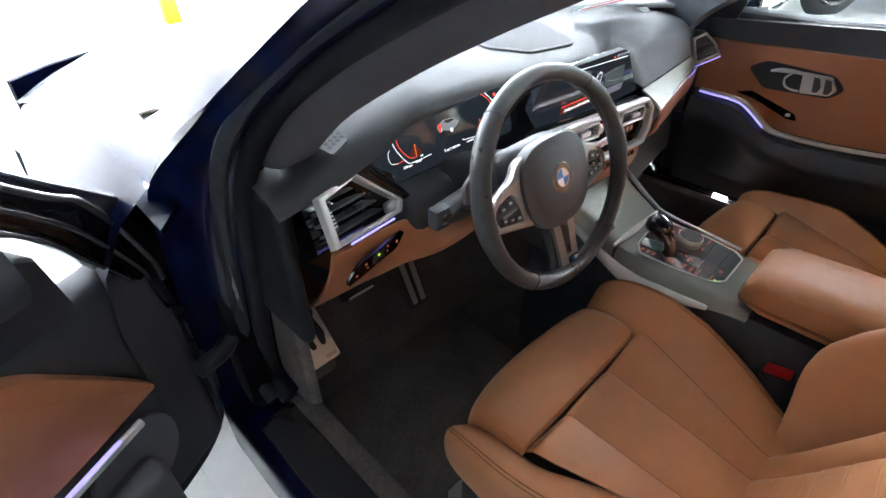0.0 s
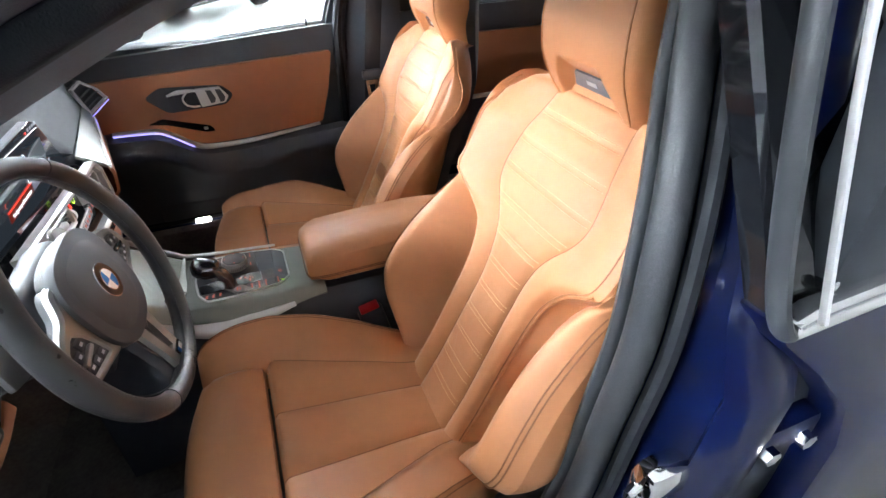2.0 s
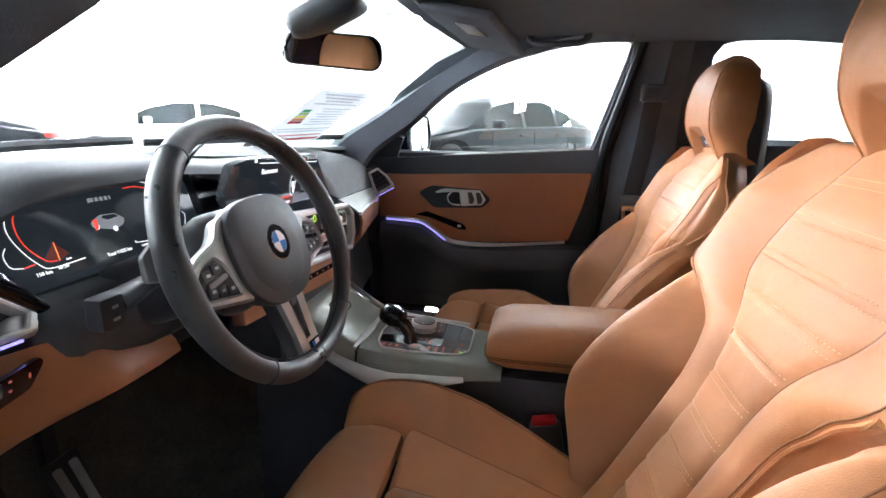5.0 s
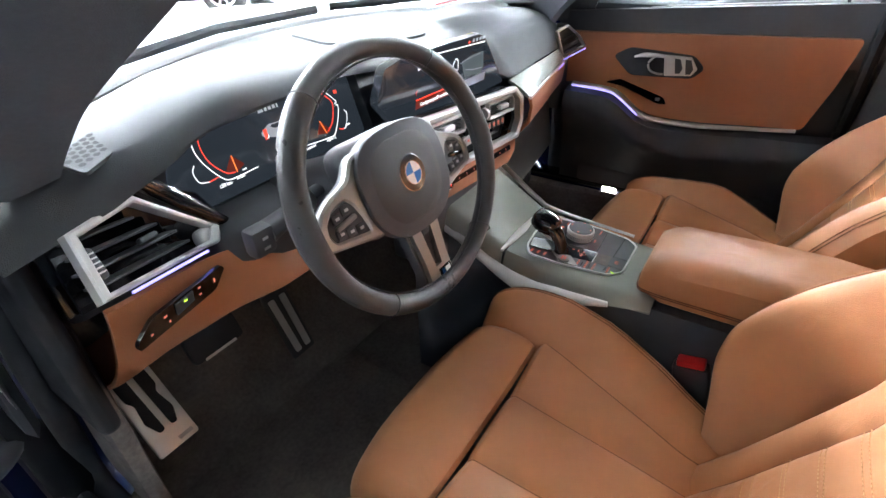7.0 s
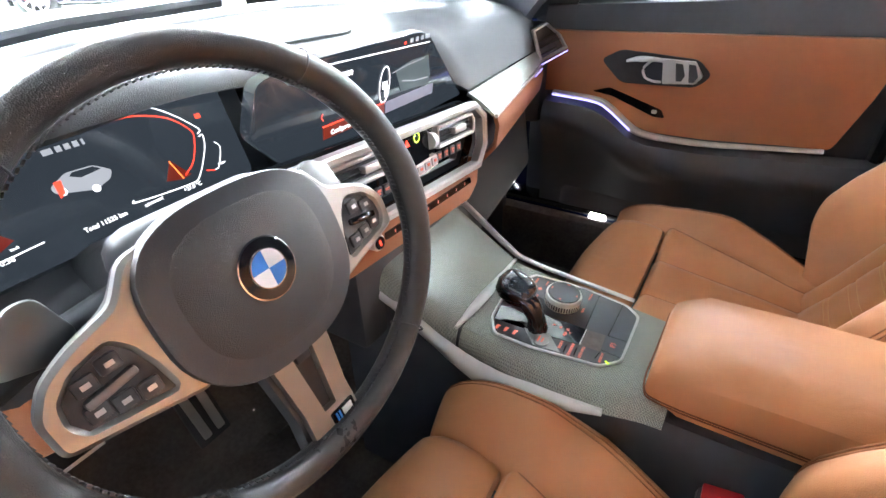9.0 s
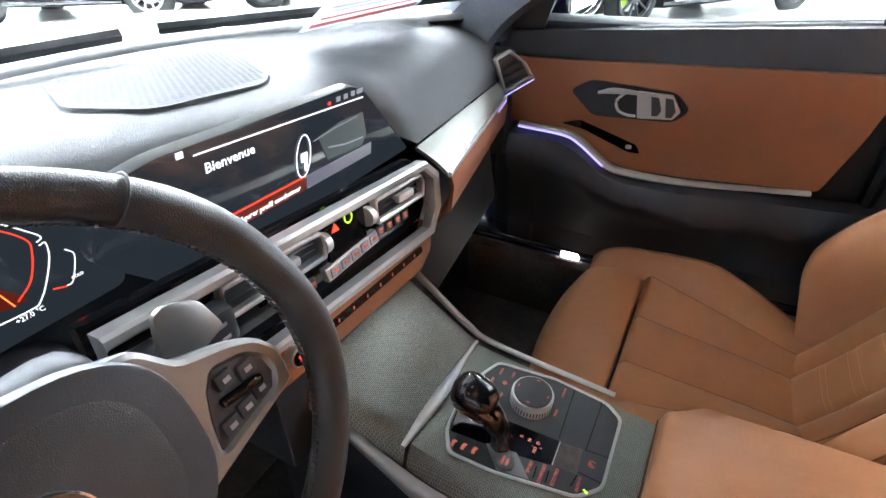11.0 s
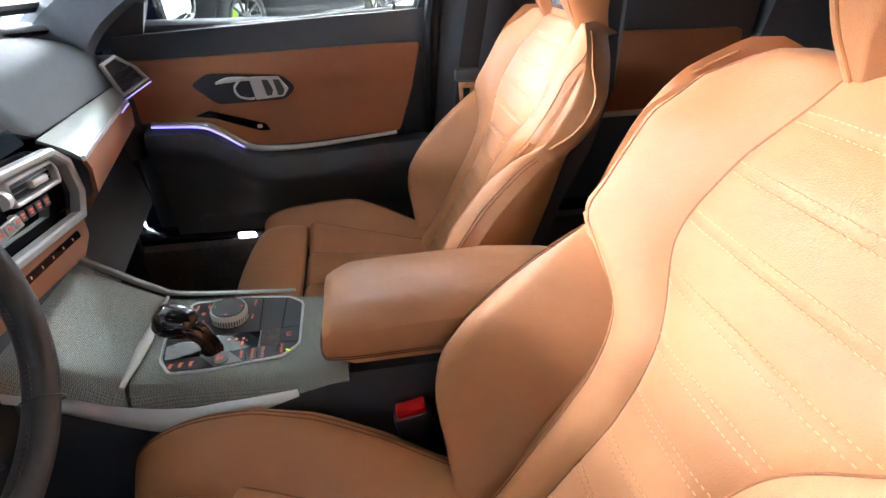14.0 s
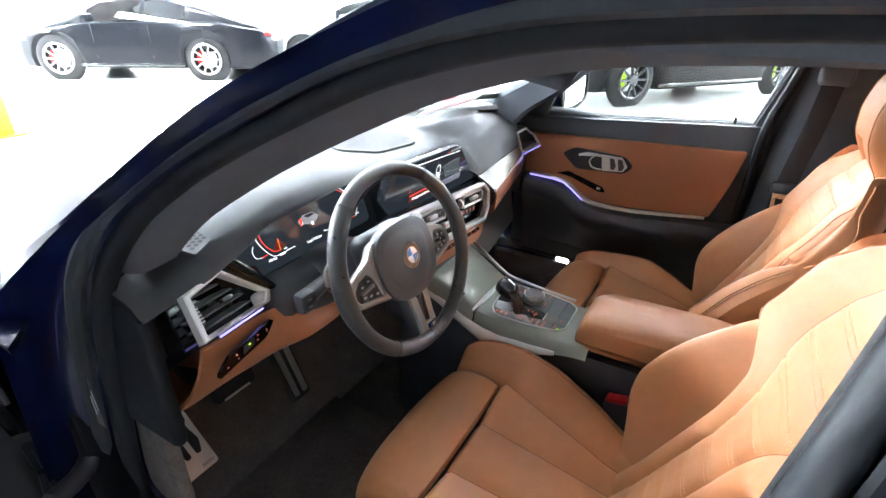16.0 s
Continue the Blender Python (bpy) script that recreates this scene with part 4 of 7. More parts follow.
part("cant_rail", tube(catmull([(0.575, 0.25, 1.235), (0.565, 0.0, 1.262), (0.56, -0.2, 1.27), (0.56, -0.6, 1.268), (0.55, -1.3, 1.24)], 5), 0.05, 0.028, False, 10), headliner, car)
part("cant_rail", tube(catmull([(mx(0.565), 0.07, 1.252), (mx(0.57), -0.02, 1.266), (mx(0.57), -0.2, 1.275), (mx(0.56), -0.6, 1.268), (mx(0.55), -1.3, 1.24)], 5), 0.05, 0.028, False, 10), headliner, car)
part("grab_handle", tube(catmull([(0.50, 0.10, 1.235), (0.49, 0.08, 1.215), (0.49, -0.03, 1.215), (0.50, -0.05, 1.237)], 5), 0.012, 0.008, False, 8), headliner, car)
belt = thing("seat_belt", (0.62, -0.22, 0.3), "black seat belt hanging on the passenger pillar with bright tongue", "seat belt")
part("webbing", tube(catmull([(0.600, -0.245, 1.10), (0.628, -0.235, 0.95), (0.628, -0.215, 0.79), (0.66, -0.20, 0.5), (0.68, -0.2, 0.33)], 5), 0.003, 0.024, False, 8, (0, 1, 0)), webbing, belt)
part("upper_guide", rbox((0.03, 0.075, 0.05), (0.61, -0.245, 1.10), 0.014, 3), plastic, belt)
part("tongue_grip", rbox((0.02, 0.06, 0.03), (0.622, -0.212, 0.80), 0.008), plastic, belt)
part("tongue", frame_prism([(-0.016, -0.028), (0.016, -0.028), (0.02, 0.02), (-0.02, 0.02)], [(-0.007, -0.018), (0.007, -0.018), (0.009, 0.006), (-0.009, 0.006)], 0.004, axes((0.612, -0.21, 0.765), (0, 1, 0), (0, 0, 1)), 0), chrome, belt, "bright belt tongue")

# ---- driver's side: open doors ----
FD = axes((-0.79, 0.79, 0.0), (-0.883, -0.469, 0), (0, 0, 1)) @ Matrix.Diagonal((1, 1, -1, 1))   # x runs from hinge to lock, z towards the seats
door_f = part("driver_door", rbox((1.02, 0.46, 0.09), (0, 0, 0), 0.03, 3, FD @ pose(0.55, 0.54, -0.05)), door_black, car, "open driver's door with black upper trim and tan armrest")
part("outer_skin", prism([(0.16, 0.27), (0.16, 0.74), (0.28, 0.88), (1.07, 0.88), (1.07, 0.27)], 0.03, FD @ pose(0, 0, -0.135), 0.008), paint, door_f)
part("upper_core", prism([(0.15, 0.66), (0.18, 0.85), (0.26, 0.90), (1.05, 0.915), (1.05, 0.66)], 0.06, FD @ pose(0, 0, -0.075), 0.012), door_black, door_f)
part("corner_cover", prism([(0.0, 0.62), (0.0, 0.825), (0.145, 0.948), (0.30, 1.085), (0.35, 1.085), (0.26, 0.935), (0.185, 0.885), (0.14, 0.826), (0.095, 0.75), (0.06, 0.66)], 0.05, FD @ pose(0, 0, -0.055), 0.010), gloss_black, door_f, "glossy black window corner of the open door")
# Rails are laid where highlight streaks run, glossy so that they catch the lamps.
for pts, w in ((((0.30, 1.06), (0.155, 0.929), (0.105, 0.886), (0.056, 0.77), (0.048, 0.72)), 0.006), (((0.31, 1.04), (0.168, 0.906), (0.121, 0.847), (0.078, 0.765), (0.07, 0.74)), 0.0045), (((0.32, 1.02), (0.182, 0.885), (0.142, 0.826), (0.105, 0.77), (0.095, 0.75)), 0.0035)):
    part("rail", tube(catmull([tuple(FD @ Vector((u, z, 0.0))) for u, z in pts], 6), w, None, False, 10), door_rail, door_f, "black rubber rail with a bright highlight")
up = [[tuple(FD @ Vector((u, z, d))) for d, z in ((-0.10, 0.915 - 0.0 * u), (-0.06, 0.925), (-0.02, 0.92), (0.01, 0.895), (0.02, 0.85), (0.005, 0.82))] for u in np.linspace(0.22, 1.06, 12)]
grid_mesh("upper_trim", up, door_black, door_f, "grained black upper door trim", thick=0.008)
part("belt_seal", tube([tuple(FD @ Vector((0.24, 0.925, -0.05))), tuple(FD @ Vector((1.05, 0.93, -0.05)))], 0.006, 0.01, False, 8), rubber, door_f)
part("door_panel", prism(round_poly([(0.14, 0.580), (0.20, 0.66), (0.27, 0.745), (0.36, 0.80), (1.02, 0.82), (1.02, 0.60), (0.30, 0.575)], 0.02), 0.03, FD @ pose(0, 0, -0.01), 0.008), leather_trim, door_f, "tan leather door panel")
part("trim_strip", tube(catmull([tuple(FD @ Vector(p)) for p in ((0.20, 0.565, 0.03), (0.42, 0.566, 0.03), (0.5, 0.568, 0.03), (0.8, 0.58, 0.03), (1.0, 0.60, 0.03))], 5), 0.006, 0.008, False, 8), satin, door_f)
part("light_line", tube(catmull([tuple(FD @ Vector(p)) for p in ((0.24, 0.575, 0.034), (0.42, 0.576, 0.034), (0.5, 0.578, 0.034), (0.7, 0.582, 0.034))], 5), 0.0035, None, False, 6), ambient, door_f, "violet ambient light line")
part("armrest", rbox((0.5, 0.07, 0.10), (0, 0, 0), 0.025, 3, FD @ pose(0.66, 0.52, 0.03)), door_black, door_f)
part("door_pocket", rbox((0.72, 0.17, 0.06), (0, 0, 0), 0.03, 3, FD @ pose(0.56, 0.40, 0.02)), plastic, door_f)
part("loudspeaker_cover", disc(0.08, 0.008, FD @ pose(0.22, 0.47, -0.003), 28, 0.003), plastic, door_f)
for w in (0.02, 0.036):
    part("edge_seal", tube(catmull([tuple(FD @ Vector(p)) for p in ((0.02, 0.60, -w), (0.02, 0.5, -w), (0.06, 0.33, -w), (0.3, 0.30, -w), (1.0, 0.30, -w))], 6), 0.009, None, False, 8), rubber, door_f)
FWIN = [(0.26, 0.95), (1.02, 0.935), (0.98, 1.20), (0.80, 1.235), (0.52, 1.20), (0.37, 1.09)]
FOUT = [(0.16, 0.925), (1.06, 0.92), (1.04, 1.24), (0.82, 1.275), (0.50, 1.245), (0.28, 1.09)]
FT = FD @ pose(0, 0, -0.05) @ Matrix.Translation((0, 0.92, 0)) @ pose(0, 0, 0, 22, 0, 0) @ Matrix.Translation((0, -0.92, 0))
part("window_frame", frame_prism(FOUT, FWIN, 0.03, FT, 0.006), rubber, door_f)
o = part("pane", prism(FWIN, 0.004, FT @ pose(0, 0, 0.012)), clear, door_f, smooth=False)
o.visible_shadow = False
part("door_mirror", rbox((0.2, 0.14, 0.11), (0, 0, 0), 0.045, 4, FD @ pose(0.27, 1.0, -0.24)), paint, door_f)
part("mirror_glass", rbox((0.17, 0.11, 0.004), (0, 0, 0), 0, 1, FD @ pose(0.27, 1.0, -0.165)), mirror_mat, door_f)

RD = axes((-0.745, -0.205, 0.0), (0, -1, 0), (0, 0, 1))   # x runs back from the leading edge, z outwards
lead = ((0.925, 0.0, 0.010), (0.90, 0.012, 0.018), (0.86, 0.055, 0.034), (0.80, 0.108, 0.046), (0.74, 0.122, 0.052), (0.62, 0.126, 0.052), (0.48, 0.124, 0.046), (0.30, 0.118, 0.030))
skin = [[tuple(RD @ Vector((u0 - 0.004, z, d - 0.035))), tuple(RD @ Vector((u0 - 0.003, z, d - 0.012))), tuple(RD @ Vector((u0 + 0.003, z, d - 0.002)))] + [tuple(RD @ Vector((u0 + (0.84 - u0) * k, z, d + 0.012 * math.sin(math.pi * k)))) for k in np.linspace(0.015, 1, 14)] for z, u0, d in lead]
door_lr = grid_mesh("rear_door", skin, paint, car, "closed rear door, dark blue with chrome window strip", thick=0.006)
part("door_core", rbox((0.68, 0.56, 0.06), (0, 0, 0), 0.02, 3, RD @ pose(0.50, 0.60, -0.05)), soft_black, door_lr)
RFI = [(0.05, 0.948), (0.78, 0.968), (0.72, 1.18), (0.40, 1.235), (0.02, 1.222)]
RFO = [(0.0, 0.928), (0.82, 0.948), (0.76, 1.22), (0.40, 1.285), (-0.03, 1.272)]
RT = RD @ Matrix.Translation((0, 0.92, 0)) @ pose(0, 0, 0, -22, 0, 0) @ Matrix.Translation((0, -0.92, 0))
part("window_frame", frame_prism(RFO, RFI, 0.03, RT @ pose(0, 0, -0.020), 0.006), gloss_black, door_lr)
o = part("pane", prism(RFI, 0.004, RT @ pose(0, 0, -0.002)), dark_glass, door_lr, "tinted rear door glass", smooth=False)
part("frame_seal", tube(catmull([(-0.756, -0.224, 0.914), (-0.764, -0.196, 0.930), (-0.757, -0.184, 0.962), (-0.744, -0.177, 1.022), (-0.732, -0.175, 1.076), (-0.716, -0.173, 1.15), (-0.692, -0.172, 1.26)], 5), 0.008, 0.010, False, 10, (1, 0, 0)), frame_grey, door_lr, "grey rubber window frame edge")
part("frame_edge", tube(catmull([(-0.780, -0.212, 0.945), (-0.764, -0.204, 1.02), (-0.738, -0.200, 1.125), (-0.706, -0.200, 1.26)], 5), 0.003, 0.004, False, 8, (1, 0, 0)), satin, door_lr)
part("chrome_strip", prism([(0.0, 0.918), (0.83, 0.936), (0.83, 0.958), (0.02, 0.943), (0.0, 0.935)], 0.022, RD @ pose(0, 0, 0.006), 0.008, 3), chrome, door_lr, "chrome window sill strip")
for z in (0.76, 0.42):
    h = part("hinge", rbox((0.05, 0.10, 0.045), (-0.752, -0.27, z), 0.01), paint, door_lr, "blue painted door hinge")
    for dy in (-0.02, 0.03):
        part("hinge_bolt", disc(0.010, 0.010, axes((-0.778, -0.27 + dy, z), (0, 1, 0), (0, 0, -1)), 6), chrome, door_lr)

# ---- seats ----
REC = radians(23)
UPB = np.array((0, -math.sin(REC), math.cos(REC)))
OUTB = np.array((0, math.cos(REC), math.sin(REC)))
BP = np.array((0, -0.247, 0.99))


def on_back(s, h, d):
    """A place on the backrest: s across, h along it from its top edge, d out of it."""
    return BP + UPB * h + OUTB * d + np.array((s, 0, 0))


def soft(h, xs, ys):
    """interp with its corners rounded off."""
    return sum(interp(min(max(h + 0.0045 * k, xs[0]), xs[-1]), xs, ys) * w for k, w in zip(range(-4, 5), (1, 2, 3, 4, 4, 4, 3, 2, 1))) / 24


def seat(cx, label, inner=1):
    root = thing("sports_seat", (cx, 0.1, 0.23), label, "seat", "front seats")
    X = np.array((cx, 0, 0))
    # backrest: cross sections from the middle outwards, mirrored
    TIP = -0.176
    hs = np.concatenate([np.linspace(-0.56, -0.26, 40), np.linspace(-0.256, -0.10, 50), np.linspace(-0.095, 0.026, 28)])
    NI, NY, NB, NS = 8, 12, 16, 7
    rows = []
    for h in hs:
        si = soft(h, [-0.56, -0.49, -0.40, -0.31, -0.26, -0.22, -0.19, -0.165, -0.145, -0.12, -0.07, -0.01, 0.026], [0.056, 0.055, 0.053, 0.050, 0.053, 0.062, 0.080, 0.102, 0.114, 0.118, 0.110, 0.092, 0.088])
        so = soft(h, [-0.56, -0.53, -0.50, -0.46, -0.42, -0.36, -0.30, -0.25, -0.21, TIP, -0.165, -0.15, -0.135, -0.12, -0.10, -0.07, -0.05, -0.03, -0.005, 0.026], [0.12, 0.155, 0.200, 0.252, 0.270, 0.262, 0.250, 0.240, 0.228, 0.216, 0.224, 0.239, 0.250, 0.257, 0.262, 0.256, 0.246, 0.230, 0.200, 0.150])
        if inner < 0:
            so -= 0.014 * float(sstep((h - TIP) / 0.06))
        sy = soft(h, [-0.56, -0.45, -0.36, -0.30, -0.26, -0.235, -0.212, -0.195, -0.184, TIP - 0.002], [0.108, 0.106, 0.105, 0.107, 0.114, 0.127, 0.150, 0.176, 0.198, 0.214])
        sy = min(sy, so - 0.004)
        g = float(sstep((so - sy - 0.004) / 0.03))     # depth of the groove beside the yoke
        low = 1 - float(sstep((h + 0.24) / 0.07))
        p = soft(h, [-0.56, -0.50, -0.46, -0.42, -0.36, -0.30, -0.25, -0.21, -0.19, TIP, 0], [0.015, 0.050, 0.076, 0.086, 0.080, 0.066, 0.046, 0.026, 0.012, 0.0, 0.0])
        base = interp(h, [-0.56, -0.48, -0.3, -0.15, -0.06, 0, 0.026], [0.010, 0.000, -0.010, -0.008, -0.014, -0.028, -0.034])
        half = []
        for k in range(NI + 1):
            u = k / NI
            half.append((si * u, base + 0.005 * (1 - u ** 4) - 0.004 * u ** 12))
        puff = 0.012 * low + 0.017 * (1 - low)
        rear = -0.010 * g - 0.004 * (1 - g)
        wrap = (0.030 if inner > 0 else 0.018) * float(sstep((h + 0.235) / 0.06)) * (1 - float(sstep((h + 0.075) / 0.07)))
        for k in range(1, NY + 1):
            u = k / NY
            half.append((si + (sy - si) * (1 - (1 - u) ** 1.15), base + puff * (1 - abs(2 * u - 1) ** 2.6) + (rear + 0.004) * float(sstep((u - 0.55) / 0.45)) - 0.004 + wrap * u ** 1.6))
        d0 = half[-1][1]
        for k in range(1, NB + 1):
            u = k / NB
            bot = d0 - 0.016 * g * math.sin(math.pi * min(1, u / 0.22))
            cr = bot + (p - 0.006 - bot) * float(sstep((u - 0.10) / 0.46)) if g > 0 else d0
            drop = (0.032 * g + 0.012 * (1 - g)) * max(0, (u - 0.52) / 0.48) ** 2.0
            half.append((sy + (so - sy) * (0.62 * u + 0.38 * (1 - (1 - u) ** 2)), cr - drop))
        d1 = half[-1][1]
        for k in range(1, NS + 1):
            u = k / NS
            half.append((so + 0.005 * math.sin(math.pi * u) - 0.045 * u ** 2, d1 + (-0.075 - d1) * u ** 0.9))
        if h > 0.016:
            half = [(x, d - 0.02 * ((h - 0.016) / 0.010)) for x, d in half]
        rib = 0.0
        for hk in np.arange(-0.50, -0.02, 0.0475):
            rib += 0.0022 * math.exp(-((h - hk) / 0.0045) ** 2)
        half = [(x, d - (rib if i < NI else 0)) for i, (x, d) in enumerate(half)]
        row = [on_back(-x, h, d) + X for x, d in half[::-1]] + [on_back(x, h, d) + X for x, d in half[1:]]
        rows.append(row)
    n = len(rows[0]) - 1
    mid = n // 2

    def pick(lo, hi, hmin, hmax):
        m = np.zeros((len(hs) - 1, n), bool)
        for i in range(len(hs) - 1):
            if hmin <= hs[i] < hmax:
                for j in range(n):
                    c = (j - mid) if j >= mid else (mid - 1 - j)
                    if lo <= c < hi:
                        m[i][j] = True
        return m

    def half_of(m, right):
        m = m.copy()
        if right:
            m[:, :mid] = False
        else:
            m[:, mid:] = False
        return m

    grid_mesh("back_insert", rows, leather, root, mask=pick(0, NI, -9, 9), label="tan leather insert with stitched cross pleats")
    yoke = pick(NI, NI + NY, -9, 9) | pick(NI + NY, NI + NY + NB + NS, TIP, 9)
    bol = pick(NI + NY, NI + NY + NB, -9, TIP)
    sid = pick(NI + NY + NB, NI + NY + NB + NS, -9, TIP)
    for r in (False, True):
        grid_mesh("shoulder_wing", rows, leather, root, mask=half_of(yoke, r))
        grid_mesh("side_bolster", rows, leather, root, mask=half_of(bol, r))
        grid_mesh("bolster_side", rows, leather_side, root, mask=half_of(sid, r))
    # piping along the yoke's edge, a second row inside it, and twin rows along the side bolsters
    for q in (1, -1):
        edge = [r[mid + q * (NI + NY + (NB if h > TIP else -1))] + OUTB * 0.001 for r, h in zip(rows, hs) if -0.54 <= h <= 0.016]
        part("piping", tube(edge[::2], 0.0026, None, False, 6, (1, 0, 0)), leather_side, root)
        edge = [r[mid + q * (NI + NY - 2)] + OUTB * 0.0002 for r, h in zip(rows, hs) if -0.54 <= h <= 0.016]
        part("seam", tube(edge[::2], 0.0010, None, False, 6, (1, 0, 0)), seam_shade, root)
        for dx in (0.0, 0.007):
            row = [r[mid + q * (NI + NY + 13)] + OUTB * (0.0006 - 0.35 * dx) + np.array((q * dx, 0, 0)) for r, h in zip(rows, hs) if -0.53 <= h <= TIP - 0.01]
            part("seam", tube(row[::2], 0.0011, None, False, 6, (1, 0, 0)), seam_shade, root)
    for col in (mid + NI, mid - NI):
        pts = [r[col] for r, h in zip(rows, hs) if -0.54 <= h <= 0.016]
        part("seam", tube(pts[::2], 0.0013, None, False, 6, (1, 0, 0)), seam_shade, root)
    # stitches in pairs along every pleat
    bm = bmesh.new()
    for hk in np.arange(-0.50, -0.02, 0.0475):
        for dh in (-0.0045, 0.0045):
            i = int(np.argmin(abs(hs - (hk + dh))))
            w = rows[i][mid + NI][0] - cx
            for s in np.arange(-w + 0.006, w - 0.004, 0.0052):
                a = np.interp(s + cx, [q[0] for q in rows[i]], [q[1] for q in rows[i]])
                z = np.interp(s + cx, [q[0] for q in rows[i]], [q[2] for q in rows[i]])
                t = bmesh.ops.create_cube(bm, size=1)
                bmesh.ops.scale(bm, vec=(0.0030, 0.0008, 0.0008), verts=t["verts"])
                bmesh.ops.translate(bm, vec=(s + cx, a + 0.0005, z + 0.0002), verts=t["verts"])
    tagged(part("stitching", bm, thread_pale, root, "cream stitch rows", smooth=False), kind="stuff")
    # rear shell
    shell = [[on_back(x, h, d + 0.40 * max(0, h)) + X for x, d in ((-w, -0.064), (-w * 0.97, -0.105), (-w * 0.6, -0.135), (0, -0.145), (w * 0.6, -0.135), (w * 0.97, -0.105), (w, -0.064))] for h, w in ((-0.60, 0.19), (-0.4, 0.226), (-0.25, 0.19), (-0.15, 0.19), (-0.05, 0.160), (0.02, 0.108), (0.12, 0.094), (0.165, 0.076), (0.19, 0.045))]
    grid_mesh("rear_shell", shell, plastic, root, "black plastic seat back shell", thick=0.008)
    # headrest: its lower edge is cut out to a trapezoid notch with a window at its back
    hh = np.concatenate([np.linspace(0.002, 0.044, 22), np.linspace(0.046, 0.062, 13), np.linspace(0.067, 0.19, 24), np.linspace(0.193, 0.215, 12)])
    rows2 = []
    NN, NW, NR, NQ = 6, 6, 6, 10
    for h in hh:
        w = soft(h, [0.002, 0.012, 0.04, 0.10, 0.15, 0.18, 0.20, 0.211, 0.215], [0.096, 0.104, 0.111, 0.111, 0.103, 0.091, 0.076, 0.054, 0.035])
        fd = soft(h, [0.002, 0.012, 0.03, 0.055, 0.10, 0.15, 0.18, 0.20, 0.211, 0.215], [-0.034, -0.016, 0.008, 0.034, 0.056, 0.066, 0.064, 0.055, 0.042, 0.030])
        lim = interp(h, [0.002, 0.029, 0.056, 0.15, 0.20, 0.215], [0.066, 0.051, 0.034, 0.030, 0.020, 0.009])
        rim = 0.010 * min(1.0, w / 0.09)
        edge = 0.80 * w
        back = interp(h, [0.002, 0.029, 0.048, 0.056], [-0.036, -0.026, 0.000, 0.028])
        hole = 1 - float(sstep((h - 0.049) / 0.007))
        dip = max(0.0, fd - back) * hole
        half = []
        for k in range(NN + NW + NR + 1):
            x = lim * k / NN if k <= NN else lim + rim * (k - NN) / NW if k <= NN + NW else lim + rim + (edge - lim - rim) * (k - NN - NW) / NR
            q = 1 - float(sstep((x - lim) / rim))
            half.append((x, fd - 0.012 * (x / w) ** 2.5 - q * (dip - 0.012 * (x / w) ** 2.5 * hole)))
        d0 = half[-1][1]
        depth = interp(h, [0.002, 0.10, 0.16, 0.20, 0.215], [0.060, 0.090, 0.082, 0.056, 0.022])
        for k in range(1, NQ + 1):
            a = math.pi * 0.62 * k / NQ
            half.append((edge + (w - edge) * math.sin(a) ** 0.9, d0 - depth * (1 - math.cos(a)) / 1.37))
        rows2.append([on_back(-x, h, d) + X for x, d in half[::-1]] + [on_back(x, h, d) + X for x, d in half[1:]])
    n2 = len(rows2[0]) - 1
    m2 = n2 // 2
    k0 = NN + NW + NR
    face = np.zeros((len(hh) - 1, n2), bool)
    face[:, m2 - k0:m2 + k0] = True
    hr = grid_mesh("headrest", rows2, leather, root, mask=face, label="tan integrated headrest with a window notch")
    for r in (False, True):
        grid_mesh("headrest_side", rows2, leather_side, hr, mask=half_of2(~face, m2, r))
    for c in (m2 - k0, m2 + k0):
        part("piping", tube([r[c] + OUTB * 0.0004 for r in rows2], 0.0016, None, False, 6, (1, 0, 0)), leather_side, hr)
    grid_mesh("headrest_cap", [rows2[-1], [on_back(0, 0.216, 0.015) + X for _ in rows2[-1]]], leather_side, hr)
    WN = axes(on_back(0, 0.0385, -0.0128) + X, (-1, 0, 0), UPB * 0.019 + OUTB * 0.026)
    part("logo_window", prism(round_poly([(-0.044, -0.014), (0.044, -0.014), (0.034, 0.0135), (-0.034, 0.0135)], 0.003), 0.003, WN), hr_window, hr, "blue-grey illuminated window", smooth=False)
    part("window_badge", bars([(0, 0.0, 0.022, 0.008)], WN @ pose(0, 0, 0.0032)), glow_badge, hr)
    # cushion
    ys = np.concatenate([np.linspace(-0.13, 0.225, 48), np.linspace(0.229, 0.243, 8)])
    NA, NC, NE, NF = 6, 8, 12, 6

    def cushion_row(y, front):
        pe = interp(y, [-0.13, 0.0, 0.10, 0.20, 0.243], [0.080, 0.096, 0.130, 0.164, 0.176])
        oe = interp(y, [-0.13, -0.05, 0.0, 0.06, 0.15, 0.22, 0.30, 0.34], [0.160, 0.178, 0.196, 0.222, 0.249, 0.254, 0.241, 0.228])
        zc = interp(y, [-0.13, -0.05, 0.05, 0.15, 0.24], [0.462, 0.476, 0.490, 0.500, 0.510])
        lift = interp(y, [-0.13, -0.04, 0.04, 0.12, 0.22, 0.30, 0.36], [0.006, 0.016, 0.034, 0.052, 0.062, 0.058, 0.03])
        g = 0.011 * math.exp(-((y - 0.243) / 0.006) ** 2) + 0.005 * math.exp(-((y + 0.035) / 0.005) ** 2)
        si = interp(y, [-0.13, 0.24], [0.046, 0.064])
        half = []
        for k in range(NA + 1):
            u = k / NA
            half.append((si * u, zc + 0.004 * (1 - u ** 4) - g - 0.003 * u ** 12))
        for k in range(1, NC + 1):
            u = k / NC
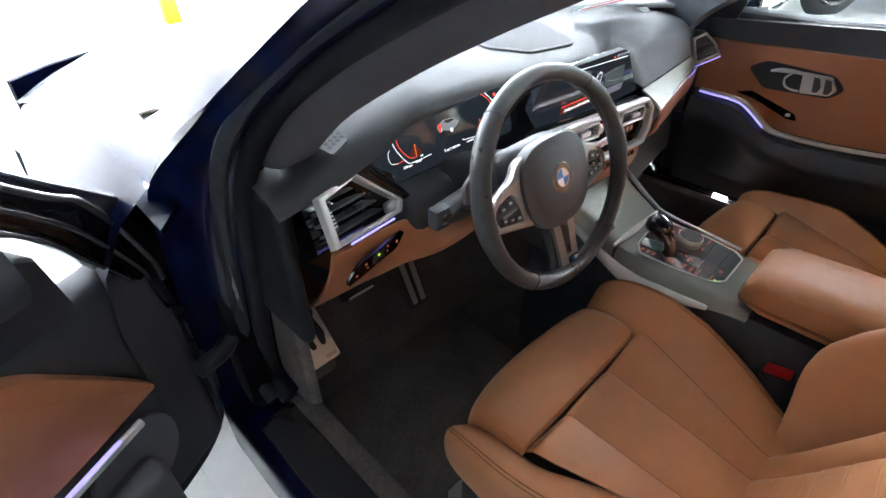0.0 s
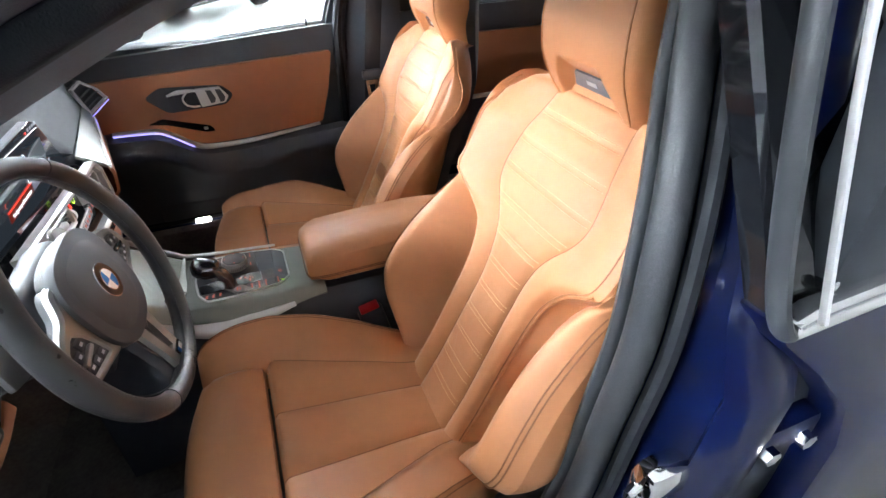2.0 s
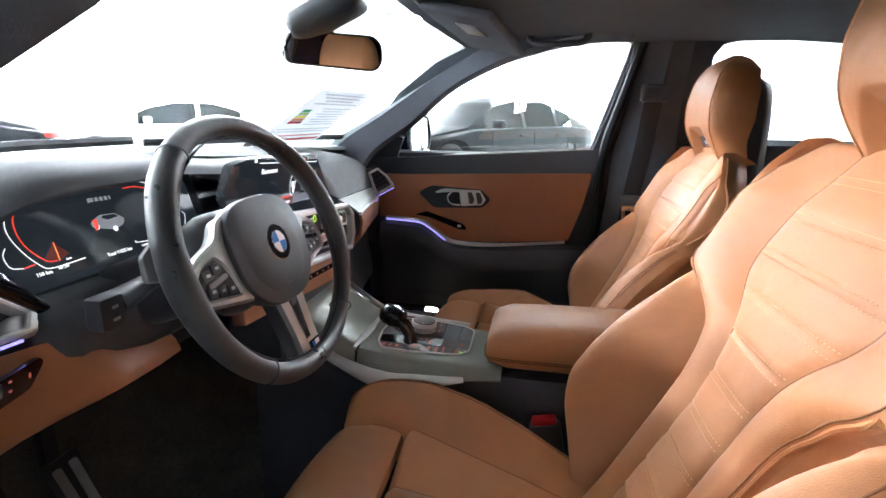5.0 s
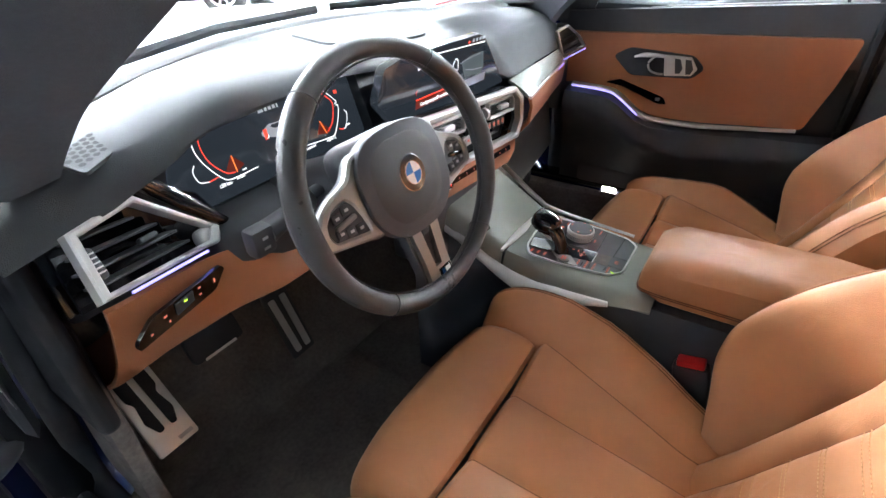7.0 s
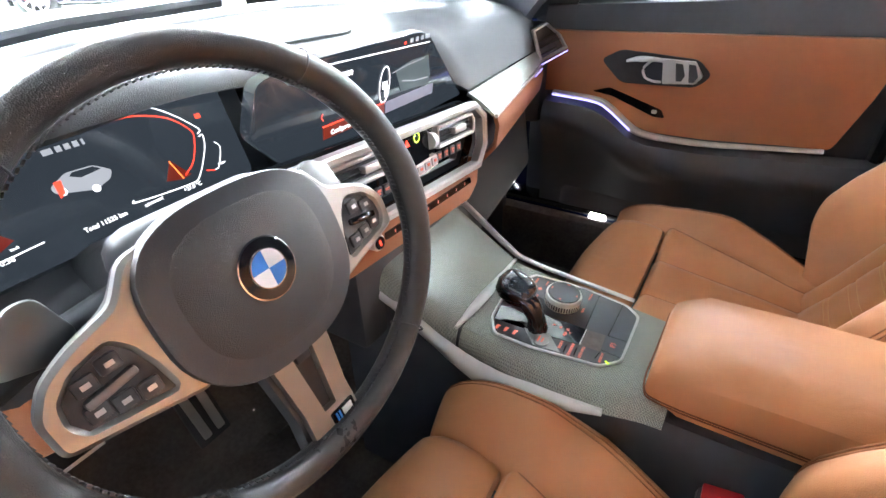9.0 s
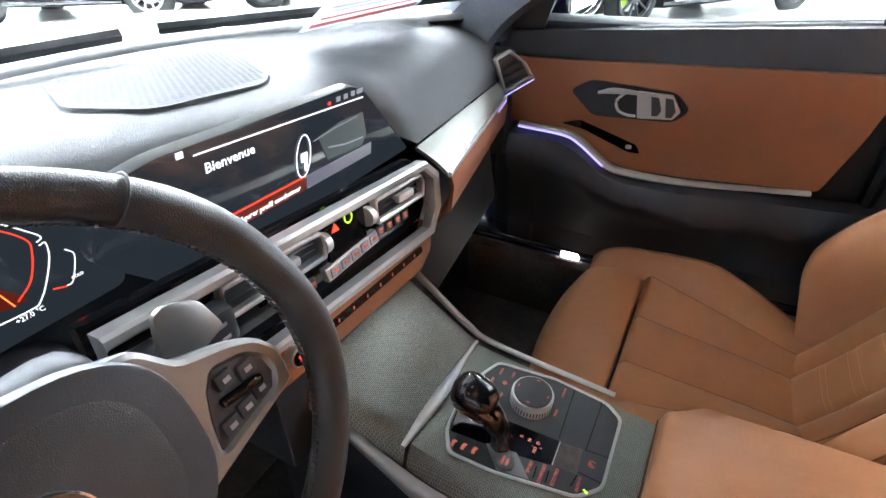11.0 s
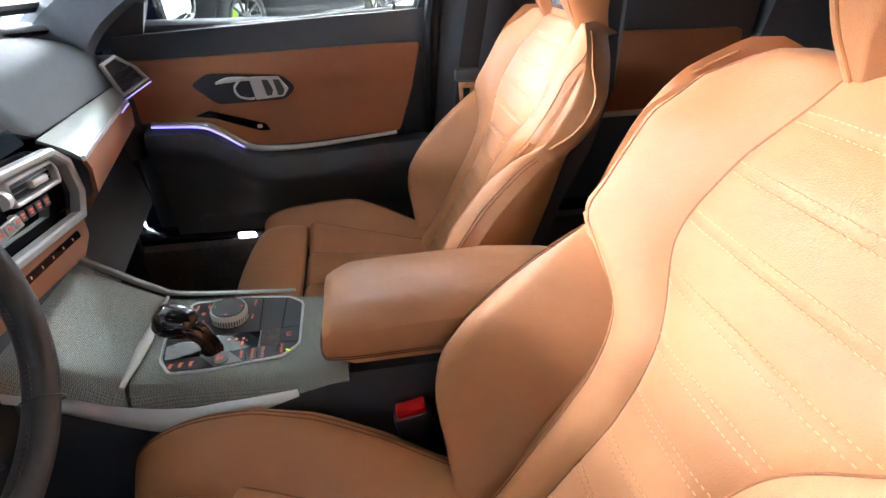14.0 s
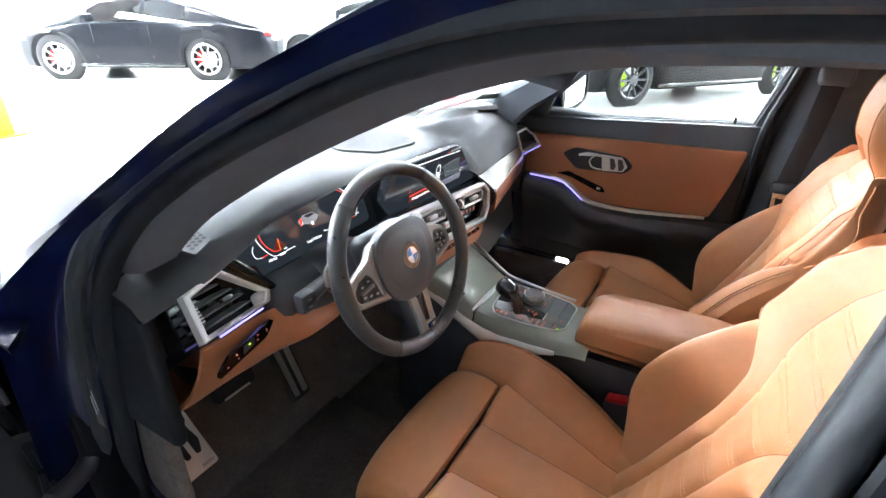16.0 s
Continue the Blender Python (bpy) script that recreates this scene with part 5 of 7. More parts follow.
            half.append((si + (pe - si) * u, zc + 0.006 * math.sin(math.pi * u) + 0.022 * u ** 2 - g - 0.005 * (1 - u) ** 8 - 0.004 * u ** 10))
        for k in range(1, NE + 1):
            u = k / NE
            half.append((pe + (oe - pe) * (1 - (1 - u) ** 1.4), zc + 0.022 + (lift - 0.022 + 0.01) * math.sin(math.pi * min(1, u * 0.62)) - 0.05 * max(0, u - 0.6) ** 1.5))
        z1 = half[-1][1]
        for k in range(1, NF + 1):
            u = k / NF
            half.append((oe + 0.004 * math.sin(math.pi * u) - 0.02 * u * u, z1 - 0.12 * u))
        return half

    def place(half, y):
        return [np.array((cx - x, y, z)) for x, z in half[::-1]] + [np.array((cx + x, y, z)) for x, z in half[1:]]

    rc = [place(cushion_row(y, 0), y) for y in ys]
    nc = len(rc[0]) - 1
    mc = nc // 2

    def cm(lo, hi, rows_n):
        m = np.zeros((rows_n - 1, nc), bool)
        for j in range(nc):
            c = (j - mc) if j >= mc else (mc - 1 - j)
            if lo <= c < hi:
                m[:, j] = True
        return m

    grid_mesh("cushion_insert", rc, leather, root, mask=cm(0, NA, len(ys)), label="tan leather seat cushion")
    for r in (False, True):
        grid_mesh("cushion_panel", rc, leather, root, mask=half_of2(cm(NA, NA + NC, len(ys)), mc, r))
    for col in (mc + NA, mc - NA, mc + NA + NC, mc - NA - NC):
        part("seam", tube([r[col] for r in rc][::2], 0.0011, None, False, 6, (0, 0, 1)), seam_shade, root)
    # thigh extension: runs forward, then rolls down
    prof = [(0.247, 0.503), (0.250, 0.514), (0.263, 0.520), (0.29, 0.524), (0.325, 0.524), (0.355, 0.519), (0.377, 0.507), (0.389, 0.486), (0.392, 0.455), (0.386, 0.415), (0.365, 0.385)]
    th = []
    for y, z in prof:
        half = []
        for k in range(15):
            u = k / 14
            x = 0.174 * u
            half.append((x, z + 0.010 * u ** 3 - 0.010 * max(0, (u - 0.9) / 0.1) ** 2))
        half += [(0.178, half[-1][1] - 0.012), (0.176, half[-1][1] - 0.06)]
        bow = lambda x: y - 0.030 * max(0, (y - 0.25) / 0.14) * (abs(x) / 0.178) ** 2.6
        th.append([np.array((cx - x, bow(x), zz)) for x, zz in half[::-1]] + [np.array((cx + x, bow(x), zz)) for x, zz in half[1:]])
    grid_mesh("thigh_support", th, leather, root, "tan thigh support pad")
    # side bolsters of the cushion, running past the thigh pad
    yb = np.concatenate([np.linspace(-0.13, 0.30, 44), 0.30 + 0.060 * np.sin(np.linspace(0.1, math.pi / 2, 10))])
    for s in (-1, 1):
        rb = []
        for y in yb:
            f = max(0, (y - 0.255) / 0.105)
            k_ = math.sqrt(max(0, 1 - min(1, f) ** 2))
            h0 = cushion_row(min(y, 0.243 - 0.02), 0)[NA + NC:]
            zb = 0.40
            low_f = 0.034 * float(sstep((y - 0.10) / 0.16)) if s != inner else 0.0
            mid_x = (h0[0][0] + h0[-1][0]) / 2
            sec = [(h0[0][0] - 0.008, h0[0][1] - 0.02 - low_f)] + [(x, z - low_f) for x, z in h0]
            rb.append([np.array((cx + s * (mid_x + (x - mid_x) * (0.55 + 0.45 * k_)), y, zb + (z - zb) * (0.72 + 0.28 * k_) if z > zb else z)) for x, z in sec])
        grid_mesh("cushion_bolster", rb, leather, root, "raised tan cushion bolster")
        for col in (NE - 3, NE - 2):
            part("seam", tube([r[col] + np.array((0, 0, 0.0004)) for r in rb][::2], 0.0010, None, False, 6, (0, 0, 1)), seam_shade, root)
    part("seat_base", rbox((0.46, 0.44, 0.17), (cx, 0.12, 0.32), 0.03, 3), plastic, root, "black seat base")
    for s in (-1, 1):
        part("seat_rail", rbox((0.04, 0.56, 0.04), (cx + s * 0.19, 0.1, 0.245), 0.006), satin, root)
        part("side_valance", rbox((0.03, 0.42, 0.12), (cx + s * 0.222, 0.08, 0.385), 0.014, 3), plastic, root)
        part("hinge_cover", rbox((0.03, 0.13, 0.14), (cx + s * 0.222, -0.10, 0.45), 0.03, 3), plastic, root)
    part("back_lever", tube([(cx - inner * 0.195, -0.15, 0.775), (cx - inner * 0.215, -0.14, 0.778)], 0.014, 0.010, False, 8), plastic, root)
    return root


def half_of2(m, c, right):
    m = m.copy()
    if right:
        m[:, :c] = False
    else:
        m[:, c:] = False
    return m


SX = -0.382
seat(SX, "driver's sports seat in tan leather with stitched pleats")
pas = seat(SX + 0.738, "passenger sports seat in tan leather beside the console", -1)
pas.location += Vector((-0.008, -0.046, -0.040))
bk = thing("belt_buckle", (-0.115, 0.01, 0.35), "seat belt buckle with a red button beside the driver's seat", "belt buckle")
part("housing", rbox((0.03, 0.055, 0.09), (0, 0, 0), 0.008, 2, pose(-0.118, 0.012, 0.468, -12, 0, 0)), plastic, bk)
part("button", rbox((0.022, 0.042, 0.016), (0, 0, 0), 0.003, 2, pose(-0.117, 0.021, 0.512, -12, 0, 0)), buckle_red, bk, "red release button")
part("stalk", rbox((0.016, 0.03, 0.16), (-0.12, -0.005, 0.37), 0.004), plastic, bk)

bench = thing("rear_bench", (CL, -1.0, 0.25), "tan leather rear bench behind the front seats", "rear seat")
for k, s in enumerate((-1, 1)):
    x0 = CL + s * 0.33
    part("cushion", rbox((0.62, 0.52, 0.16), (0, 0, 0), 0.05, 4, pose(x0, -0.88, 0.42, 4, 0, 0)), leather, bench)
    part("backrest", rbox((0.62, 0.14, 0.62), (0, 0, 0), 0.05, 4, pose(x0, -1.22, 0.74, 22, 0, 0)), leather, bench)
part("base", rbox((1.3, 0.5, 0.14), (CL, -0.9, 0.28), 0.02), carpet, bench)

# ---- centre console ----
con = thing("centre_console", (CL, 0.2, 0.23), "centre console with mesh metal trim, selector and tan armrest", "console")


def con_top(y):
    return interp(y, [-0.3, 0.10, 0.166, 0.36, 0.51, 0.56], [0.590, 0.592, 0.596, 0.612, 0.690, 0.712])


def con_l(y):
    return interp(y, [-0.3, 0.12, 0.17, 0.31, 0.37, 0.50, 0.56], [-0.105, -0.112, -0.118, -0.118, -0.115, -0.128, -0.13])


def con_r(y):
    return interp(y, [-0.3, 0.12, 0.17, 0.35, 0.50, 0.56], [0.060, 0.068, 0.072, 0.076, 0.094, 0.10])


ysn = np.linspace(-0.42, 0.56, 34)
side = [[(con_l(y) + 0.012, y, con_top(y) - 0.014), (con_l(y) + 0.006, y, con_top(y) - 0.045), (con_l(y) + 0.004, y, con_top(y) - 0.09), (con_l(y) - 0.005, y, 0.24)] for y in ysn]
grid_mesh("side_wall", side, soft_black, con, "black console flank", thick=0.01)
side = [[(con_r(y) - 0.012, y, con_top(y) - 0.014), (con_r(y) - 0.004, y, con_top(y) - 0.05), (con_r(y), y, 0.24)] for y in ysn]
grid_mesh("side_wall", side, soft_black, con, thick=0.01)
part("bin", rbox((0.14, 0.40, 0.24), (CL, -0.10, 0.46), 0.012), soft_black, con)


def con_sheet(name, y0, y1, m, label, n=14, drop=0.0):
    P = []
    for y in np.linspace(y0, y1, n):
        l, r, z = con_l(y), con_r(y), con_top(y) - drop
        k = interp(y, [0.10, 0.21], [0.42, 1.0])
        P.append([(l - 0.004 * k, y, z - 0.030 * k), (l + 0.002, y, z - 0.012), (l + 0.010, y, z - 0.002), (l + 0.02, y, z)] + [(x, y, z) for x in np.linspace(l + 0.03, r - 0.02, 8)] + [(r - 0.008, y, z - 0.002), (r, y, z - 0.012)])
    return grid_mesh(name, P, m, con, label, thick=0.006)


con_sheet("selector_trim", 0.10, 0.362, mesh_trim, "mesh-effect aluminium trim round the selector")
lid = con_sheet("cup_holder_lid", 0.367, 0.535, mesh_trim, "mesh-effect roller lid")
joint = catmull([(-0.115, 0.3665, 0.6145), (-0.07, 0.3650, 0.6165), (-0.03, 0.3645, 0.6165), (0.0, 0.3645, 0.6165), (0.07, 0.3645, 0.6150)], 6)
part("lid_handle", tube(joint, np.interp(np.arange(len(joint)), [0, 6, 12, 24], [0.003, 0.008, 0.009, 0.0025]), 0.0028, False, 8), satin, con, "satin lid edge")
L_TR = [(-0.120, 0.60, 0.665), (-0.128, 0.545, 0.655), (-0.126, 0.46, 0.628), (-0.127, 0.39, 0.590), (-0.131, 0.315, 0.566), (-0.129, 0.25, 0.567), (-0.122, 0.165, 0.577)]
lt = catmull(L_TR, 6)
part("edge_trim", tube(lt, 0.005, np.interp(np.arange(len(lt)), [0, 18, 24, 30, 36], [0.007, 0.010, 0.016, 0.014, 0.005]), False, 8, (0.45, 0, 1)), satin, con, "satin silver console edge")
R_TR = [(0.108, 0.53, 0.702), (0.095, 0.46, 0.668), (0.083, 0.385, 0.626), (0.079, 0.34, 0.612), (0.078, 0.18, 0.598)]
rt = catmull(R_TR, 6)
part("edge_trim", tube(rt, 0.004, np.interp(np.arange(len(rt)), [0, 12, 18, 24], [0.007, 0.006, 0.004, 0.002]), False, 8), satin, con)
# selector plate
zt = lambda y: con_top(y) + 0.0012
PM = axes((0, 0.25, con_top(0.25) + 0.001), (1, 0, 0), (0, 1, math.tan(math.atan2(0.016, 0.194))))
plate = [(-0.072, 0.088), (-0.020, 0.094), (0.024, 0.086), (0.052, 0.075), (0.064, 0.0), (0.060, -0.066), (0.045, -0.086), (-0.052, -0.087), (-0.075, -0.066), (-0.093, 0.018), (-0.097, 0.072)]
part("plate_rim", frame_prism(round_poly(plate, 0.007, 3), round_poly([(x * 0.952 - 0.001, y * 0.962) for x, y in plate], 0.0065, 3), 0.003, PM, 0.001), satin, con, "bright rim of the selector plate")
part("control_plate", prism(round_poly([(x * 0.948 - 0.001, y * 0.958) for x, y in plate], 0.0065, 3), 0.0022, PM), plastic, con, "black control plate", smooth=False)
part("selector_field", prism(round_poly([(-0.072, 0.081), (-0.044, 0.086), (-0.027, 0.034), (-0.022, -0.030), (-0.054, -0.031), (-0.063, 0.010)], 0.002, 2), 0.003, PM), gloss_black, con, "piano black selector field", smooth=False)
part("tray_slot", prism([(-0.022, -0.032), (-0.018, -0.056), (-0.051, -0.058), (-0.053, -0.033)], 0.0026, PM), carpet, con, "dark open slot", smooth=False)
part("slot_edge", line_on([(-0.022, -0.031), (-0.054, -0.032)], 0.0012, PM, 0.0031), satin, con)
kn = part("rotary_controller", disc(0.0252, 0.0175, PM @ pose(0.013, 0.0165, 0.002), 40, 0.002), satin, con, "knurled silver rotary knob")
part("knob_top", disc(0.0224, 0.0022, PM @ pose(0.013, 0.0165, 0.0190), 40, 0.001), plastic, kn)
for k in range(44):
    a = 2 * math.pi * k / 44
    part("knurl", rbox((0.0010, 0.0014, 0.008), (0, 0, 0), 0, 1, PM @ pose(0.013, 0.0165, 0.008) @ pose(0, 0, 0, 0, 0, math.degrees(a)) @ pose(0.0252, 0, 0)), chrome, kn, smooth=False)
for a in (0, 90, 180, 270):
    part("knob_mark", bars([(0, 0.018, 0.0035, 0.0018)], PM @ pose(0.013, 0.0165, 0.0213) @ pose(0, 0, 0, 0, 0, a)), glow_amber, kn)
sel = catmull([(-0.056, 0.026, 0.002), (-0.055, 0.030, 0.018), (-0.053, 0.040, 0.032), (-0.050, 0.052, 0.042)], 6)
lev = part("gear_selector", tube([tuple(PM @ Vector(p)) for p in sel], np.interp(np.arange(len(sel)), [0, 6, 12, 18], [0.015, 0.0135, 0.016, 0.020]), np.interp(np.arange(len(sel)), [0, 6, 12, 18], [0.014, 0.011, 0.012, 0.010]), False, 14, (0, 1, 0)), gloss_black, con, "piano black gear selector")
HD = PM @ pose(-0.048, 0.066, 0.047, 16, 0, 0)
hd = []
for v in np.linspace(-1, 1, 15):
    w = 0.0225 * (1 - abs(v) ** 3.2) ** 0.5 * (1 + 0.06 * v) + 0.0005
    hh_ = 0.0185 * (1 - abs(v) ** 3.0) ** 0.5 + 0.0004
    hd.append([tuple(HD @ Vector((w * math.copysign(abs(math.cos(a)) ** 0.72, math.cos(a)), 0.0275 * v, hh_ * math.copysign(abs(math.sin(a)) ** 0.8, math.sin(a))))) for a in np.linspace(0, 2 * math.pi, 25)[:-1]])
grid_mesh("selector_head", hd, gloss_black, lev, close_v=True)
for s in (-1, 1):
    part("selector_clasp", tube([tuple(HD @ Vector(p)) for p in ((0.0195 * s, 0.016, -0.004), (0.0200 * s, 0.0, -0.008), (0.0165 * s, -0.016, -0.014), (0.008 * s, -0.026, -0.022))], np.array((0.0012, 0.003, 0.003, 0.0012)), 0.0014, False, 8, (1, 0, 0)), satin_dark, lev)
part("selector_badge", bars([(-0.004, 0, 0.0025, 0.007), (0, 0, 0.0025, 0.007), (0.004, 0, 0.0025, 0.007)], HD @ pose(0, 0.002, 0.0171)), grey_badge, lev)
part("start_surround", prism([(-0.066, 0.040), (-0.060, 0.006), (-0.082, -0.016), (-0.0885, 0.018)], 0.0036, PM), satin_dark, con, "satin start button surround", smooth=False)
part("start_button", disc(0.0105, 0.003, PM @ pose(-0.0768, 0.0128, 0.003), 28, 0.001), satin_dark, con)
part("start_mark", bars([(-0.0768, 0.0155, 0.010, 0.0022), (-0.0768, 0.0105, 0.008, 0.0022)], PM @ pose(0, 0, 0.0062)), glow_amber, con)
for x, y in ((-0.0842, 0.0715), (-0.0827, 0.0598), (-0.0811, 0.0477)):
    part("mode_mark", bars([(x, y, 0.007, 0.0035), (x + 0.004, y - 0.001, 0.002, 0.004)], PM @ pose(0, 0, 0.0026)), glow_amber, con)
for t, x, y, sz in (("SPORT", -0.0677, -0.0118, 0.0050), ("COMFORT", -0.0686, -0.0257, 0.0050), ("ECO PRO", -0.0653, -0.0388, 0.0050), ("AUTO H", -0.0608, -0.0625, 0.0046), ("R", -0.0379, 0.0085, 0.0052), ("N", -0.0378, -0.0008, 0.0052), ("D", -0.0369, -0.0105, 0.0052), ("M/S", -0.0468, -0.0097, 0.0052), ("+", -0.0415, -0.0152, 0.0052), ("-", -0.043, -0.005, 0.0052), ("MEDIA", 0.0376, 0.0651, 0.0040), ("COM", 0.0397, 0.0497, 0.0040), ("MAP", 0.0199, 0.0697, 0.0040), ("NAV", 0.0034, 0.0511, 0.0040), ("OPTION", 0.0459, -0.0146, 0.0040), ("BACK", 0.0124, -0.0146, 0.0040), ("(P)", -0.0311, -0.0687, 0.0080)):
    writing("lettering", t, sz, PM @ pose(x, y, 0.0036 if t in "RNDM/S+-" else 0.0028, 0, 0, 0), glow_amber, con)
part("star_mark", disc(0.003, 0.0004, PM @ pose(0.0228, 0.0544, 0.0023), 12), glow_amber, con)
for a, b in (((0.0575, -0.0245), (-0.019, -0.0285)), ((0.0546, -0.0592), (-0.018, -0.0587)), ((-0.051, -0.0585), (-0.066, -0.056)), ((0.003, 0.086), (0.003, 0.042)), ((-0.0175, -0.0585), (-0.0140, -0.082)), ((-0.0474, -0.0585), (-0.0474, -0.0825)), ((-0.078, -0.019), (-0.0640, -0.018)), ((-0.076, -0.032), (-0.0610, -0.031))):
    part("plate_groove", line_on([a, b], 0.0009, PM, 0.0025), gloss_black, con)
part("green_mark", bars([(0, 0, 0.002, 0.006)], PM @ pose(-0.0650, -0.0711, 0.0028, 0, 0, -30)), glow_green, con)
# armrest with its stitched lid
arm = []
for y, zt_, zb in ((0.128, 0.640, 0.608), (0.124, 0.655, 0.600), (0.112, 0.664, 0.598), (0.09, 0.668, 0.598), (0.0, 0.672, 0.598), (-0.12, 0.674, 0.600), (-0.20, 0.672, 0.602), (-0.232, 0.664, 0.606), (-0.245, 0.650, 0.612)):
    e = 0.0 if -0.2 < y < 0.11 else 0.012
    e = e if y > -0.24 else 0.025
    l, r = -0.114 + e, 0.052 - e
    arm.append([(l + 0.012, y, zb), (l + 0.002, y, zb + 0.008), (l, y, (zt_ + zb) / 2), (l + 0.003, y, zt_ - 0.012), (l + 0.016, y, zt_), ((l + r) / 2 - 0.03, y, zt_ + 0.002), ((l + r) / 2 + 0.03, y, zt_ + 0.002), (r - 0.016, y, zt_), (r - 0.003, y, zt_ - 0.012), (r, y, (zt_ + zb) / 2), (r - 0.002, y, zb + 0.008), (r - 0.012, y, zb)])
ar = grid_mesh("armrest", arm, leather, con, "tan leather armrest lid", close_v=True)
part("armrest_front", prism([(q[0], q[2]) for q in arm[0]], 0.001, axes((0, 0.1285, 0), (1, 0, 0), (0, 0, 1))), leather, ar, smooth=False)
for dz in (0.617, 0.6205):
    part("seam", tube(catmull([(-0.1145, -0.20, dz), (-0.1150, 0.0, dz), (-0.1145, 0.105, dz), (-0.100, 0.1300, dz + 0.002), (-0.03, 0.1305, dz + 0.003), (0.04, 0.1295, dz + 0.003)], 5), 0.0009, None, False, 6), thread_dark, ar)

# ---- dashboard ----
dash = thing("dashboard", (CL, 0.7, 0.6), "anthracite dashboard with tan lower band, displays and vents", "dashboard")
xs = np.concatenate([np.linspace(-0.72, -0.56, 9), np.linspace(-0.54, -0.18, 15), np.linspace(-0.16, 0.14, 13), np.linspace(0.16, 0.665, 20)])


def pad_row(x):
    yb = min(base_y(x) - 0.02, 0.99)
    crown = interp(x, [-0.72, -0.66, -0.58, -0.45, -0.3, -0.16, 0.0, 0.2, 0.5, 0.66], [0.90, 0.922, 0.945, 0.968, 0.962, 0.948, 0.942, 0.938, 0.925, 0.905])
    yr = interp(x, [-0.72, -0.64, -0.55, -0.45, -0.28, -0.18, -0.10, 0.05, 0.15, 0.3, 0.5, 0.665], [0.560, 0.550, 0.545, 0.555, 0.560, 0.555, 0.542, 0.538, 0.532, 0.548, 0.575, 0.605])
    low = interp(x, [-0.72, -0.62, -0.56, -0.5, -0.2, -0.15, 0.12, 0.16, 0.3, 0.5, 0.665], [0.870, 0.892, 0.910, 0.928, 0.940, 0.92, 0.87, 0.842, 0.834, 0.821, 0.811])
    ylow = interp(x, [-0.72, -0.62, -0.55, -0.5, -0.2, -0.15, 0.12, 0.16, 0.3, 0.5, 0.665], [0.548, 0.540, 0.540, 0.552, 0.565, 0.55, 0.530, 0.500, 0.521, 0.553, 0.580])
    yb = max(yb, yr + 0.17)
    q = 0.006 * float(sstep((x - 0.12) / 0.06))
    return [(x, yb, 0.925), (x, yb - 0.04, min(0.940, crown + 0.01)), (x, (yb + yr + 0.06) / 2, crown - 0.002), (x, yr + 0.10, crown + 0.001), (x, yr + 0.055, crown - 0.001 - q), (x, yr + 0.022, crown - 0.006 - 2 * q), (x, yr + 0.006, crown - 0.013 - 3 * q), (x, yr - 0.001, crown - 0.022 - 4 * q), (x, (yr + ylow) / 2 - 0.003, (crown - 0.024 - 4 * q + low) / 2), (x, ylow, low), (x, ylow + 0.05, low - 0.006)]


def pad_z(x, y):
    r = sorted((q[1], q[2]) for q in pad_row(x)[:6])
    return float(np.interp(y, [q[0] for q in r], [q[1] for q in r]))


pad = [pad_row(x) for x in xs]
grid_mesh("top_pad", pad, dash_grey, dash, "grained anthracite dashboard top")
# speaker grille in the middle and small defroster grille by the pillar
gr = [(-0.15, 0.70), (-0.115, 0.618), (0.02, 0.606), (0.05, 0.63), (0.15, 0.785), (0.125, 0.83), (-0.09, 0.86)]
go = round_poly(gr, 0.02, 4)
gc = (0.0, 0.73)
grid_rows = [[(gc[0] + (x - gc[0]) * k, gc[1] + (y - gc[1]) * k, pad_z(gc[0] + (x - gc[0]) * k, gc[1] + (y - gc[1]) * k) + (0.0035 if k < 0.99 else -0.001)) for x, y in go] for k in (*np.linspace(0.02, 0.985, 22), 1.0)]
gp = grid_mesh("speaker_grille", grid_rows, dash_grey, dash, "perforated speaker grille", close_v=True)


def inside(p, poly):
    c = False
    for i in range(len(poly)):
        (x1, y1), (x2, y2) = poly[i], poly[i - 1]
        if (y1 > p[1]) != (y2 > p[1]) and p[0] < (x2 - x1) * (p[1] - y1) / (y2 - y1) + x1:
            c = not c
    return c


def holes(poly, step, r, m, shrink=0.92):
    cx_, cy_ = sum(p[0] for p in poly) / len(poly), sum(p[1] for p in poly) / len(poly)
    q = [(cx_ + (x - cx_) * shrink, cy_ + (y - cy_) * shrink) for x, y in poly]
    bm = bmesh.new()
    y, k = min(p[1] for p in q), 0
    while y < max(p[1] for p in q):
        x = min(p[0] for p in q) + (step / 2 if k % 2 else 0)
        while x < max(p[0] for p in q):
            if inside((x, y), q):
                bm.faces.new([bm.verts.new((x + r * math.cos(a), y + r * math.sin(a), 0)) for a in np.linspace(0, 2 * math.pi, 7)[:-1]])
            x += step
        y += step * 0.87
        k += 1
    bmesh.ops.transform(bm, matrix=m, verts=bm.verts)
    return bm


bm = holes(gr, 0.0084, 0.0034, Matrix.Identity(4))
for v in bm.verts:
    v.co.z = pad_z(v.co.x, v.co.y) + 0.0052
tagged(part("perforation", bm, seal_grey, gp, smooth=False), kind="stuff")
SG = axes((-0.600, 0.590, 0.934), (0.93, 0.32, 0.16), (-0.30, 0.93, 0.10))
sgp = [(-0.035, -0.026), (0.030, -0.024), (0.036, 0.026), (-0.026, 0.024)]
sg = part("side_grille", prism(round_poly(sgp, 0.006), 0.004, SG, 0.001), dash_grey, dash, "honeycomb side grille", smooth=False)
tagged(part("perforation", holes(sgp, 0.0095, 0.0038, SG @ pose(0, 0, 0.0045), 0.82), seal_grey, sg, smooth=False), kind="stuff")
